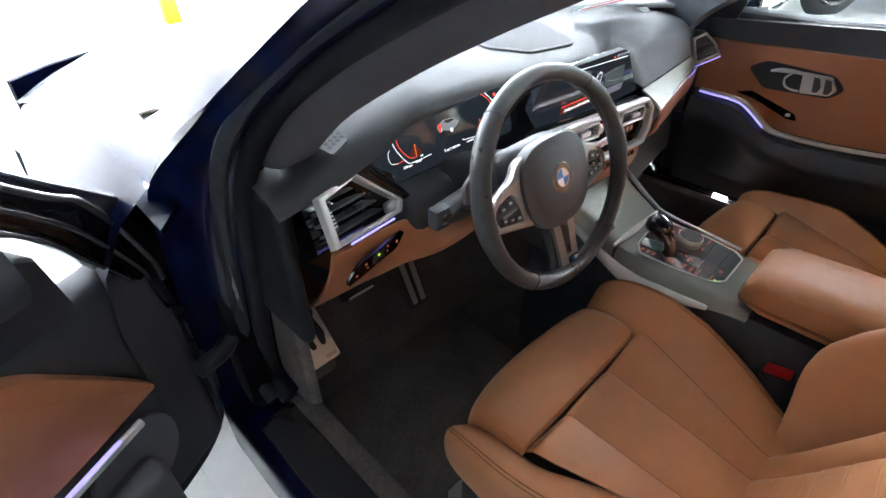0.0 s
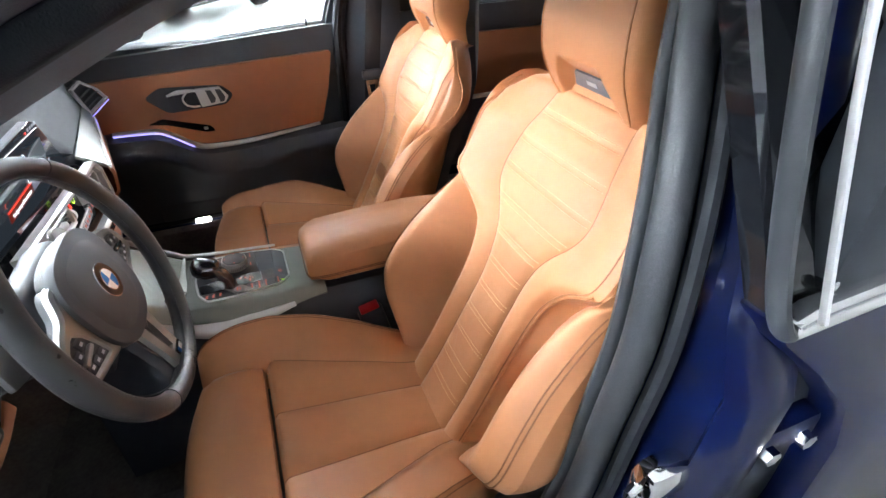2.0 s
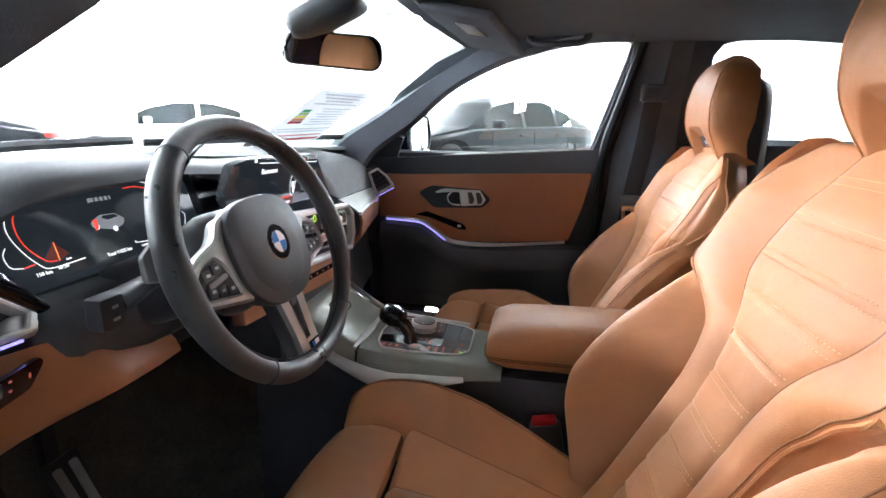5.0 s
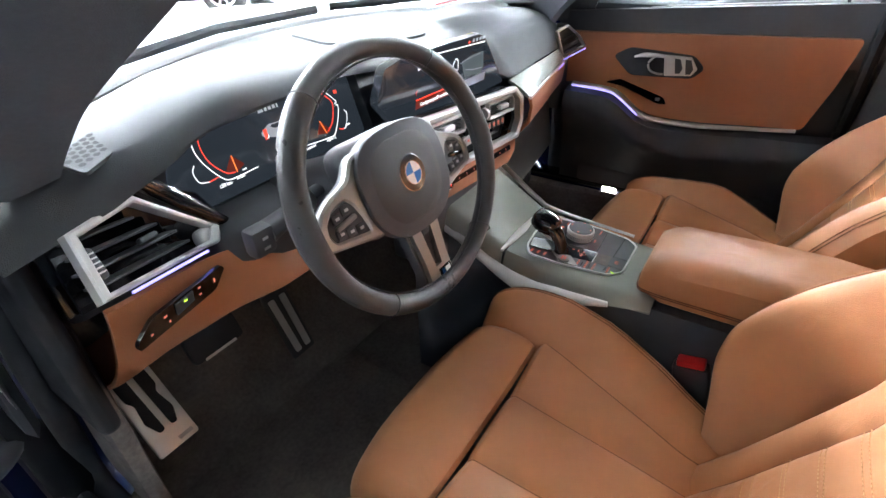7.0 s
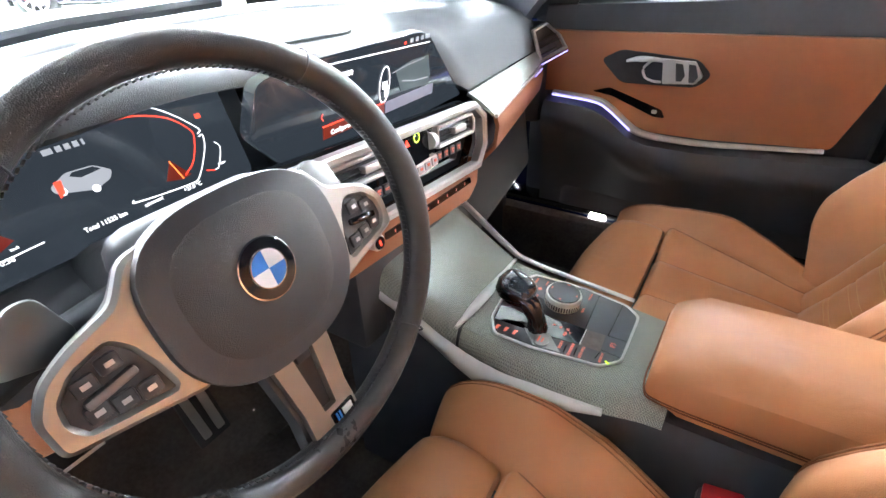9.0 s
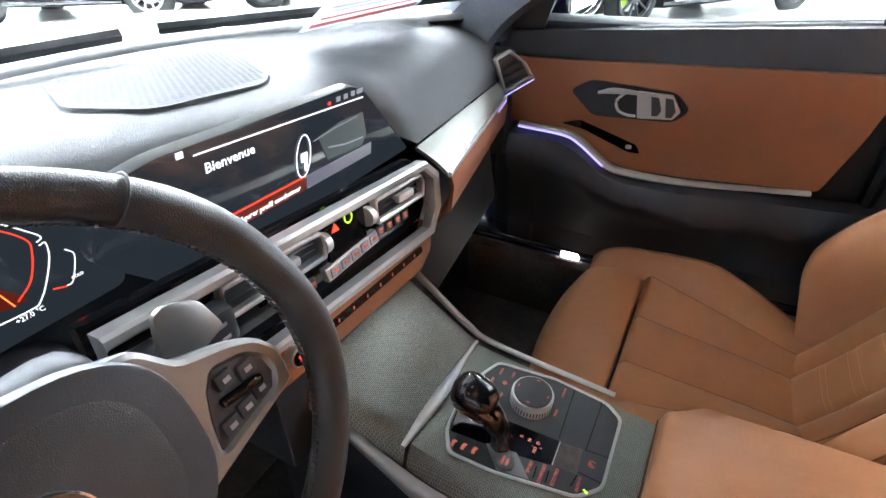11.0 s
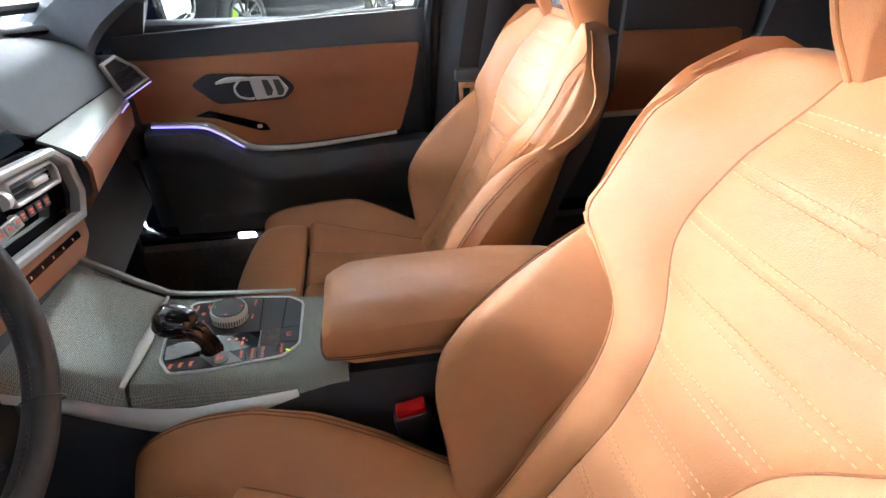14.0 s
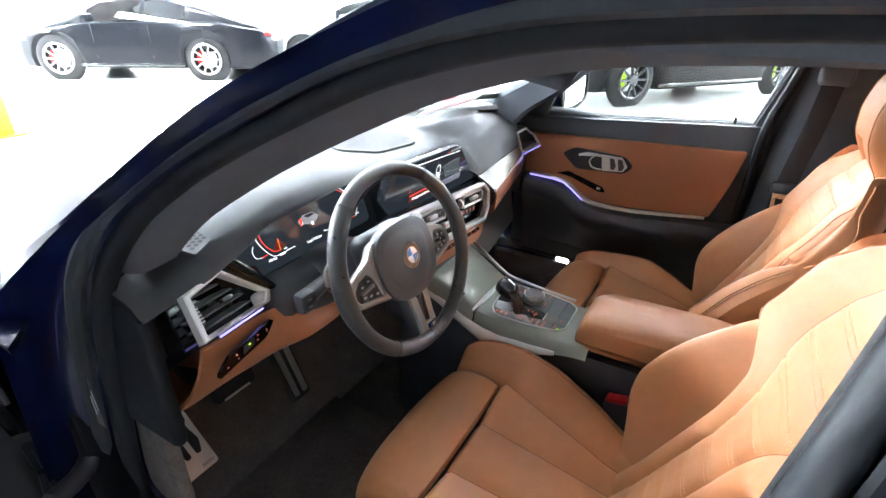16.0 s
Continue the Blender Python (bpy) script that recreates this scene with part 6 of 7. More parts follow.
# instrument display under its hood
CM = axes((-0.372, 0.600, 0.888), (1, 0, 0.0), (0, 0.30, 0.95))
part("cluster_surround", prism(round_poly([(-0.185, -0.085), (0.19, -0.085), (0.19, 0.066), (-0.10, 0.074), (-0.16, 0.05), (-0.195, -0.02)], 0.02), 0.02, CM @ pose(0, 0, -0.0215)), plastic, dash, "black instrument surround")
part("cluster_hood", rbox((0.33, 0.02, 0.11), (-0.37, 0.640, 0.885), 0.006), plastic, dash)
cl = part("instrument_display", prism(round_poly([(-0.165, -0.062), (0.165, -0.062), (0.165, 0.048), (0.11, 0.060), (-0.08, 0.060), (-0.140, 0.036), (-0.168, -0.02)], 0.012), 0.003, CM), screen_black, dash, "lit digital instrument display", smooth=False)
D0 = CM @ pose(0, 0, 0.0034)
arcL = [(-0.0345, 0.0450), (-0.0636, 0.0478), (-0.0918, 0.0416), (-0.112, 0.0254), (-0.1190, 0.0083), (-0.1142, -0.0127), (-0.1010, -0.0345), (-0.0883, -0.0412), (-0.0464, -0.0404)]
part("gauge_arc", line_on(catmull(arcL, 5), 0.0011, D0), glow_white, cl, "white gauge outline")
part("gauge_red", line_on(catmull([(-0.0401, 0.0404), (-0.0701, 0.0427), (-0.094, 0.0337), (-0.1085, 0.0160), (-0.1080, -0.0093), (-0.0930, -0.0310), (-0.0800, -0.0350)], 5), 0.0013, D0), glow_red, cl)
part("gauge_needle", line_on([(-0.0775, -0.0355), (-0.0762, -0.0138)], 0.0012, D0), glow_orange, cl)
part("gauge_fan", prism([(-0.092, -0.030), (-0.0765, -0.0138), (-0.063, -0.0300), (-0.0775, -0.0355)], 0.0003, D0 @ pose(0, 0, -0.0003)), glow_dim, cl, smooth=False)
arcR = [(0.0397, 0.0432), (0.0578, 0.0418), (0.086, 0.0371), (0.1059, 0.024), (0.1226, 0.0071), (0.1262, 0.0011), (0.1219, -0.0010)]
part("gauge_arc", line_on(catmull(arcR, 5), 0.0011, D0), glow_white, cl)
part("gauge_arc", line_on(catmull([(0.1219, -0.0040), (0.1268, -0.0042), (0.1217, -0.0180), (0.1034, -0.0408), (0.089, -0.0446), (0.0356, -0.0405), (0.033, -0.0374)], 5), 0.0011, D0), glow_white, cl)
part("gauge_red", line_on(catmull([(0.0456, 0.0338), (0.0698, 0.0330), (0.099, 0.0226), (0.1165, 0.0050), (0.1155, -0.0068), (0.1043, -0.0250), (0.0899, -0.0348)], 5), 0.0013, D0), glow_red, cl)
part("gauge_needle", line_on([(0.0868, -0.0370), (0.0810, -0.0165)], 0.0012, D0), glow_orange, cl)
part("gauge_fan", prism([(0.0823, -0.016), (0.0697, -0.0334), (0.0860, -0.0375), (0.0967, -0.0360)], 0.0003, D0 @ pose(0, 0, -0.0003)), glow_dim, cl, smooth=False)
part("small_gauge", line_on(catmull([(-0.1272, -0.0087), (-0.1325, -0.0166), (-0.1302, -0.0294), (-0.118, -0.0335)], 5), 0.0009, D0), glow_white, cl)
part("small_gauge", line_on(catmull([(0.1353, -0.0144), (0.139, -0.0221), (0.1281, -0.0395), (0.1225, -0.0410)], 5), 0.0009, D0), glow_white, cl)
part("small_gauge_red", line_on([(-0.118, -0.0335), (-0.1047, -0.0321)], 0.0012, D0), glow_red, cl)
part("small_gauge_red", line_on([(0.1225, -0.0415), (0.1131, -0.0385)], 0.0012, D0), glow_red, cl)
for t, x, y, sz in (("150 km", -0.0998, -0.0445, 0.0062), ("10:38", -0.0765, -0.0430, 0.0062), ("Total 11525 km", 0.003, -0.0455, 0.0060), ("+27.0 °C", 0.0915, -0.0480, 0.0056), ("COMFORT", 0.0495, -0.0465, 0.0040), ("COLD", 0.1330, -0.0375, 0.0034), ("km/h", -0.066, -0.036, 0.0032)):
    writing("lettering", t, sz, D0 @ pose(x, y, 0), glow_white, cl)
part("model_mark", bars([(-0.009, 0.0253, 0.008, 0.005), (0.0, 0.0252, 0.0045, 0.005), (0.007, 0.0251, 0.0045, 0.005), (0.014, 0.0250, 0.0045, 0.005), (0.020, 0.0249, 0.002, 0.005)], D0), glow_grey, cl)
ci = part("car_image", prism(round_poly([(-0.0212, -0.002), (-0.0055, 0.0054), (0.0171, 0.0041), (0.0300, -0.0050), (0.0250, -0.0120), (0.0100, -0.0165), (-0.0203, -0.0083)], 0.003), 0.0003, D0), glow_grey, cl, "pictured grey car with an open door", smooth=False)
part("car_image_glass", prism([(-0.004, 0.0015), (-0.0005, 0.0040), (0.0165, 0.0030), (0.0220, -0.0010), (0.004, -0.0025)], 0.0002, D0 @ pose(0, 0, 0.0003)), screen_black, ci, smooth=False)
for x, y in ((-0.0145, -0.0085), (0.0105, -0.0155)):
    part("car_image_wheel", disc(0.0034, 0.0003, D0 @ pose(x, y, 0.0003), 16), glow_white, ci)
part("door_warning", prism([(-0.0176, 0.0009), (-0.0116, 0.0011), (-0.013, -0.0099), (-0.0183, -0.0129)], 0.0003, D0 @ pose(0, 0, 0.0007)), glow_red, cl, smooth=False)
part("warning_lamp", bars([(0.1310, 0.0153, 0.006, 0.0045)], D0), glow_red, cl)
# free-standing centre screen
SM = axes((0.004, 0.505, 0.893), (1, 0, -0.02), (0, -0.14, 0.99))
scr = part("centre_display", prism(round_poly([(-0.245, 0.050), (-0.20, 0.058), (0.028, 0.058), (0.050, 0.048), (0.154, -0.056), (-0.20, -0.062), (-0.26, 0.0)], 0.010), 0.014, SM @ pose(0, 0, -0.014), 0.002), screen_black, dash, "lit centre display in black glass")
S0 = SM @ pose(-0.014, 0.009, 0.0006)
part("top_line", line_on([(-0.156, 0.041), (0.060, 0.033)], 0.0014, S0), glow_white, scr)
part("status_icons", bars([(0.054 - 0.012 * k, 0.041, 0.006 if k else 0.010, 0.005) for k in range(4)], S0), glow_grey, scr)
part("status_red", bars([(0.004, 0.040, 0.004, 0.003)], S0), glow_red, scr)
writing("lettering", "Bienvenue", 0.0125, S0 @ pose(-0.122, 0.026, 0), glow_white, scr)
writing("lettering", "Configurer profil conducteur", 0.0078, S0 @ pose(-0.090, -0.035, 0.0006), glow_white, scr)
part("menu_bar", bars([(-0.092, -0.033, 0.112, 0.015)], S0, 0.0004), glow_dim, scr)
part("menu_bar", bars([(0.022, -0.033, 0.112, 0.015)], S0, 0.0004), mat("display_slate", (0.05, 0.05, 0.06), 0.4, emit=(0.09, 0.09, 0.12), power=0.8), scr)
part("menu_edge", bars([(-0.092, -0.0255, 0.112, 0.0014)], S0, 0.0006), glow_red, scr)
part("home_icon", bars([(-0.167, 0.045, 0.006, 0.005)], S0), glow_white, scr)
part("arrow_icon", line_on([(-0.147, -0.010), (-0.150, -0.014), (-0.147, -0.018)], 0.001, S0), glow_red, scr)
part("wheel_image", line_on([(-0.037 + 0.010 * math.cos(a) + 0.002 * math.sin(a), -0.003 + 0.022 * math.sin(a)) for a in np.linspace(0, 2 * math.pi, 31)[:-1]], 0.0014, S0, closed=True), glow_white, scr, "pictured steering wheel")
part("wheel_image_hub", bars([(-0.036, -0.004, 0.009, 0.009), (-0.034, -0.014, 0.004, 0.010)], S0), glow_white, scr)
part("dash_image", prism([(-0.015, 0.010), (0.02, 0.016), (0.060, 0.016), (0.068, -0.012), (0.060, -0.024), (0.000, -0.020)], 0.0003, S0), mat("display_night", (0.02, 0.03, 0.03), 0.4, emit=(0.035, 0.045, 0.05), power=0.8), scr, smooth=False)
part("dash_image_line", line_on([(0.000, -0.006), (0.030, -0.012), (0.062, -0.014)], 0.0018, S0), glow_grey, scr)
part("dash_image_line", line_on([(-0.022, 0.008), (0.01, 0.012), (0.05, 0.014)], 0.0012, S0), glow_grey, scr)

# centre air outlet and heating panel in a satin frame
R0 = axes((-0.022, 0.465, 0.812), (math.cos(radians(5.0)), 0, -math.sin(radians(5.0))), (math.sin(radians(5.0)) , 0.10, math.cos(radians(5.0))))
F_O = [(-0.27, 0.040), (0.135, 0.040), (0.165, 0.018), (0.165, -0.030), (0.140, -0.062), (-0.27, -0.062)]
F_I = [(-0.27, 0.029), (0.130, 0.029), (0.152, 0.012), (0.152, -0.027), (0.133, -0.051), (-0.27, -0.051)]
part("vent_frame", frame_prism(F_O, F_I, 0.016, R0 @ pose(0, 0, -0.006), 0.003), satin, dash, "satin metal frame round vents and heating keys")
part("vent_back", prism(F_O, 0.01, R0 @ pose(0, 0, -0.03)), gloss_black, dash, smooth=False)


def outlet(x0, x1, tab):
    v = part("air_outlet", frame_prism(round_poly([(x0, 0.026), (x1, 0.026), (x1 + 0.008, 0.014), (x1 + 0.004, -0.006), (x0, -0.006)], 0.004), round_poly([(x0 + 0.003, 0.021), (x1 - 0.001, 0.021), (x1 + 0.002, 0.012), (x1 - 0.001, -0.001), (x0 + 0.003, -0.001)], 0.003), 0.010, R0 @ pose(0, 0, -0.006), 0.0015), satin, dash, "air outlet with bright rim")
    for y in (0.003, 0.010, 0.017):
        part("slat", rbox((x1 - x0 - 0.004, 0.002, 0.014), (0, 0, 0), 0.0006, 1, R0 @ pose((x0 + x1) / 2, y, -0.008, 15, 0, 0)), plastic, v)
    part("paddle", rbox((0.034, 0.010, 0.012), (0, 0, 0), 0.003, 2, R0 @ pose((x0 + x1) / 2 + 0.01, 0.010, 0.000)), satin, v)
    part("thumb_wheel", disc(0.011, 0.010, R0 @ pose(tab, 0.008, -0.004) @ pose(-0.005, 0, 0, 0, 90, 0), 24, 0.002), satin, v)


outlet(0.030, 0.128, 0.022)
outlet(-0.180, -0.062, -0.054)
part("heating_display", prism([(-0.046, 0.020), (0.016, 0.024), (0.016, -0.020), (-0.046, -0.020)], 0.006, R0 @ pose(0, 0, -0.010), 0.001), gloss_black, dash, smooth=False)
part("hazard_key", prism([(-0.040, 0.0125), (-0.028, 0.0125), (-0.034, 0.0215)], 0.001, R0 @ pose(0, 0, -0.004)), glow_red, dash, "red hazard triangle", smooth=False)
part("ring_key", line_on([(-0.012 + 0.006 * math.cos(a), 0.020 + 0.006 * math.sin(a)) for a in np.linspace(0, 2 * math.pi, 25)[:-1]], 0.0016, R0 @ pose(0, 0, -0.0035), closed=True), glow_green, dash, "green ringed key")
part("key_panel", prism([(-0.060, -0.020), (0.030, -0.012), (0.034, -0.028), (-0.056, -0.036)], 0.008, R0 @ pose(0, 0, -0.010), 0.001), satin, dash, "silver climate key row", smooth=False)
for k in range(5):
    x = -0.046 + 0.0172 * k
    part("climate_key", rbox((0.014, 0.011, 0.002), (0, 0, 0), 0.0006, 1, R0 @ pose(x, -0.0265 + 0.0016 * k, -0.0012, 0, 0, 5)), grey_badge, dash)
    part("key_mark", bars([(0, 0.001, 0.006, 0.004)], R0 @ pose(x, -0.0265 + 0.0016 * k, 0.0002)), glow_amber, dash)
for k, x in enumerate((0.044, 0.062, 0.080, 0.098, -0.078, -0.096, -0.116)):
    part("heating_key", rbox((0.015, 0.013, 0.004), (0, 0, 0), 0.001, 1, R0 @ pose(x, -0.020 if x > 0 else -0.028, -0.008)), plastic, dash)
    if x == -0.078:
        writing("lettering", "AUTO", 0.0046, R0 @ pose(x, -0.028, -0.0055), glow_amber, dash)
    else:
        part("key_mark", bars([(0, 0.002, 0.007, 0.003), (0, -0.002, 0.005, 0.002)], R0 @ pose(x, -0.020 if x > 0 else -0.028, -0.006)), glow_amber, dash)
# tan band under the frame with slim memory key strip, and start of the console
band = part("lower_band", prism(round_poly([(-0.27, -0.064), (0.142, -0.064), (0.158, -0.050), (0.150, -0.092), (0.120, -0.112), (-0.27, -0.112)], 0.006), 0.02, R0 @ pose(0, 0, -0.024), 0.004), leather_trim, dash, "tan leather lower dashboard band")
part("memory_strip", prism(round_poly([(-0.10, -0.080), (0.122, -0.074), (0.124, -0.084), (-0.10, -0.090)], 0.003, 2), 0.003, R0 @ pose(0, 0, -0.005)), gloss_black, band, smooth=False)
for k in range(8):
    part("memory_mark", bars([(-0.08 + 0.026 * k, -0.0845 + 0.0007 * k, 0.002, 0.004)], R0 @ pose(0, 0, -0.0018)), glow_amber, band)
sb = part("volume_knob", disc(0.011, 0.012, R0 @ pose(-0.122, -0.082, -0.006), 28, 0.002), satin, band, "small knurled volume knob")
part("knob_face", disc(0.0085, 0.001, R0 @ pose(-0.122, -0.082, 0.0062), 24), gloss_black, sb)
part("knob_mark", bars([(0, 0, 0.003, 0.007)], R0 @ pose(-0.122, -0.082, 0.0073, 0, 0, 20)), glow_red, sb)
part("stack_core", rbox((0.30, 0.10, 0.20), (-0.02, 0.53, 0.66), 0.01), plastic, dash)
# passenger band: mesh trim, tan below, glove box
tr_u = [(0.148, 0.494, 0.842), (0.30, 0.518, 0.833), (0.45, 0.543, 0.823), (0.592, 0.566, 0.814)]
tr_l = [(0.148, 0.447, 0.814), (0.30, 0.483, 0.804), (0.45, 0.519, 0.793), (0.606, 0.556, 0.782)]
U, Lw = catmull(tr_u, 6), catmull(tr_l, 6)
grid_mesh("mesh_trim", [[u + (l - u) * k + np.array((0, -0.005 * math.sin(math.pi * k), 0)) for k in np.linspace(0, 1, 5)] for u, l in zip(U, Lw)], mesh_trim, dash, "mesh-effect aluminium dashboard trim", thick=0.005)
part("trim_edge", tube(Lw + np.array((0, -0.003, -0.002)), 0.003, 0.004, False, 8), satin, dash)
grid_mesh("passenger_band", [[l + np.array((0, 0.002, -0.004)), l + np.array((0.003, -0.001, -0.02)), l + np.array((0.004, 0.004, -0.055)), l + np.array((0.0, 0.03, -0.085))] for l in Lw], leather_trim, dash, "tan leather passenger dashboard band", thick=0.006)
part("light_line", tube(np.array([l + np.array((0, -0.006, -0.0075)) for l in Lw[-5:]]), 0.0010, None, False, 6), ambient, dash, "violet ambient light line")
part("glove_box", rbox((0.50, 0.20, 0.22), (0, 0, 0), 0.03, 3, pose(0.40, 0.66, 0.60, -8, 0, 8)), soft_black, dash, "black glove box lid")
part("lower_cover", rbox((0.50, 0.20, 0.03), (0.40, 0.82, 0.50), 0.01), plastic, dash)
# passenger corner outlet
PV = axes((0.612, 0.563, 0.786), (0.070, -0.036, 0.022), (-0.01, 0.020, 0.072))
pv_o = [tuple((PV.inverted() @ Vector(p))[:2]) for p in ((0.612, 0.563, 0.786), (0.684, 0.527, 0.808), (0.672, 0.545, 0.838), (0.640, 0.570, 0.868), (0.602, 0.585, 0.856))]
pcx, pcy = (sum(p[k] for p in pv_o) / 5 for k in (0, 1))
pv_i = [(pcx + (x - pcx) * 0.86, pcy + (y - pcy) * 0.86) for x, y in pv_o]
pv = part("corner_outlet", frame_prism(pv_o, pv_i, 0.010, PV, 0.002), satin, dash, "corner air outlet with bright rim")
part("outlet_back", prism(pv_o, 0.004, PV @ pose(0, 0, -0.012)), plastic, pv, smooth=False)
for k in range(3):
    part("slat", rbox((0.060, 0.002, 0.012), (0, 0, 0), 0.0006, 1, PV @ pose(0.038 + 0.002 * k, 0.012 + 0.015 * k, 0.0)), plastic, pv)
part("light_line", tube([(0.612, 0.558, 0.780), (0.688, 0.521, 0.802)], 0.0012, None, False, 6), ambient, pv, "violet ambient light line")
part("corner_filler", rbox((0.07, 0.08, 0.24), (0.69, 0.61, 0.74), 0.02), soft_black, dash)
# driver's outlet
DV = axes((-0.680, 0.503, 0.827), (0.150, 0.044, -0.020), (0.010, 0.040, 0.062))
dv_o = [tuple((DV.inverted() @ Vector(p))[:2]) for p in ((-0.680, 0.503, 0.827), (-0.535, 0.545, 0.803), (-0.520, 0.551, 0.818), (-0.596, 0.564, 0.890), (-0.674, 0.542, 0.886))]
dcx, dcy = (sum(p[k] for p in dv_o) / 5 for k in (0, 1))
dv_i = [(dcx + (x - dcx) * 0.87, dcy + (y - dcy) * 0.82) for x, y in dv_o]
dv = part("corner_outlet", frame_prism(dv_o, dv_i, 0.014, DV, 0.003), satin, dash, "driver's air outlet with broad satin rim")
part("outlet_back", prism(dv_o, 0.004, DV @ pose(0, 0, -0.03)), gloss_black, dv, smooth=False)
for k, (w, x) in enumerate(((0.118, 0.070), (0.112, 0.066), (0.092, 0.060), (0.070, 0.052))):
    part("slat", rbox((w, 0.003, 0.024), (0, 0, 0), 0.001, 1, DV @ pose(x, 0.016 + 0.016 * k, -0.010, 12, 0, -1)), plastic, dv)
part("paddle", rbox((0.024, 0.007, 0.010), (0, 0, 0), 0.003, 2, DV @ pose(0.086, 0.036, 0.000)), plastic, dv)
part("wheel_key", rbox((0.014, 0.034, 0.010), (0, 0, 0), 0.004, 2, DV @ pose(0.020, 0.036, 0.002)), plastic, dv)
for k in range(5):
    part("wheel_notch", bars([(0.020, 0.026 + 0.005 * k, 0.009, 0.0016)], DV @ pose(0, 0, 0.0072)), satin, dv)
part("rim_tip", rbox((0.036, 0.024, 0.022), (0, 0, 0), 0.009, 3, DV @ pose(0.156, 0.006, -0.002, 0, 0, -6)), satin, dv)
part("light_line", tube([tuple(DV @ Vector(p)) for p in ((0.03, -0.0045, 0.010), (0.135, -0.008, 0.008))], 0.0016, None, False, 6), ambient, dv, "violet ambient light line")
part("gloss_fin", tube([(-0.585, 0.560, 0.905), (-0.548, 0.552, 0.862), (-0.505, 0.548, 0.818)], np.array((0.005, 0.006, 0.004)), np.array((0.012, 0.012, 0.006)), False, 8), gloss_black, dv)
part("gloss_panel", prism([(-0.690, 0.885), (-0.600, 0.905), (-0.52, 0.86), (-0.49, 0.80), (-0.69, 0.79)], 0.006, axes((0, 0.575, 0), (1, 0, 0), (0, 0, 1))), gloss_black, dv, smooth=False)
# tan knee panel
kt = catmull([(-0.676, 0.510, 0.817), (-0.655, 0.513, 0.814), (-0.60, 0.525, 0.806), (-0.53, 0.538, 0.792), (-0.485, 0.535, 0.778), (-0.455, 0.540, 0.765), (-0.41, 0.545, 0.750), (-0.36, 0.550, 0.736)], 5)
kb = catmull([(-0.674, 0.688, 0.602), (-0.656, 0.668, 0.614), (-0.60, 0.598, 0.674), (-0.53, 0.543, 0.709), (-0.485, 0.515, 0.722), (-0.455, 0.512, 0.724), (-0.41, 0.518, 0.722), (-0.36, 0.530, 0.720)], 5)
kp = [[a + (b - a) * k + np.array((0, -0.022, -0.012)) * math.sin(math.pi * k) ** 0.8 * min(1, np.linalg.norm(b - a) / 0.12) for k in np.linspace(0, 1, 9)] + [b + np.array((0.004, 0.02, 0.008)), b + np.array((0.006, 0.06, 0.03))] for a, b in zip(kt, kb)]
kn_ = grid_mesh("knee_panel", kp, leather_trim, dash, "tan leather knee panel", thick=0.006)
KM = axes((-0.607, 0.5065, 0.777), (0.965, 0.20, -0.05), (0.0, -0.12, 1))
part("light_switch_bar", prism(round_poly([(-0.062, -0.016), (0.045, -0.008), (0.062, 0.012), (0.058, 0.018), (-0.040, 0.012), (-0.062, -0.006)], 0.006), 0.005, KM @ pose(0, 0, -0.002)), gloss_black, kn_, "black light switch bar", smooth=False)
part("switch_key", prism([(-0.012, -0.004), (0.012, 0.0), (0.012, 0.013), (-0.012, 0.010)], 0.002, KM @ pose(0, 0, 0.003)), plastic, kn_, smooth=False)
for q in ((-0.045, -0.006, 0.003, 0.002), (-0.026, 0.004, 0.004, 0.002), (-0.022, -0.005, 0.002, 0.002), (0.022, 0.010, 0.003, 0.002), (0.022, 0.001, 0.003, 0.002), (0.044, 0.006, 0.002, 0.005)):
    part("switch_mark", bars([q], KM @ pose(0, 0, 0.0032)), glow_amber, kn_)
part("auto_mark", bars([(0.0, 0.008, 0.004, 0.0018)], KM @ pose(0, 0, 0.0055)), glow_green, kn_)
part("column_side", rbox((0.26, 0.16, 0.10), (-0.40, 0.60, 0.775), 0.03, 3), plastic, dash)
part("end_panel", rbox((0.024, 0.22, 0.26), (-0.708, 0.67, 0.76), 0.012, 3), seal_grey, dash)
part("lower_cover", rbox((0.46, 0.22, 0.03), (-0.40, 0.74, 0.66), 0.01), plastic, dash)
part("dash_core", rbox((1.30, 0.26, 0.16), (CL, 0.78, 0.80), 0.02), plastic, dash)

# ---- steering wheel ----
TW = radians(20.5)
WM = axes((-0.372, 0.366, 0.868), (1, 0, 0), (0, math.sin(TW), math.cos(TW)))   # z towards the driver
wh = thing("steering_wheel", (-0.37, 0.372, 0.861), "black leather sports steering wheel with satin spokes", "steering wheel")
RW, RH = 0.164, 0.149
rimp, rrad = [], []
for a in np.linspace(0, 2 * math.pi, 97)[:-1]:
    rimp.append(tuple(WM @ Vector((RW * math.cos(a), RH * math.sin(a), 0.004 * math.cos(2 * a)))))
    deg = math.degrees(a) % 360
    grip = sum(math.exp(-((deg - g + 180) % 360 - 180) ** 2 / 260) for g in (38, 142, 0, 180))
    rrad.append(0.0122 + 0.0018 * min(1, grip))
rim_o = part("rim", tube(rimp, rrad, np.array(rrad) * 1.08, True, 16, tuple((WM.to_3x3() @ Vector((0, 0, 1))))), wheel_leather, wh, "black leather wheel rim")
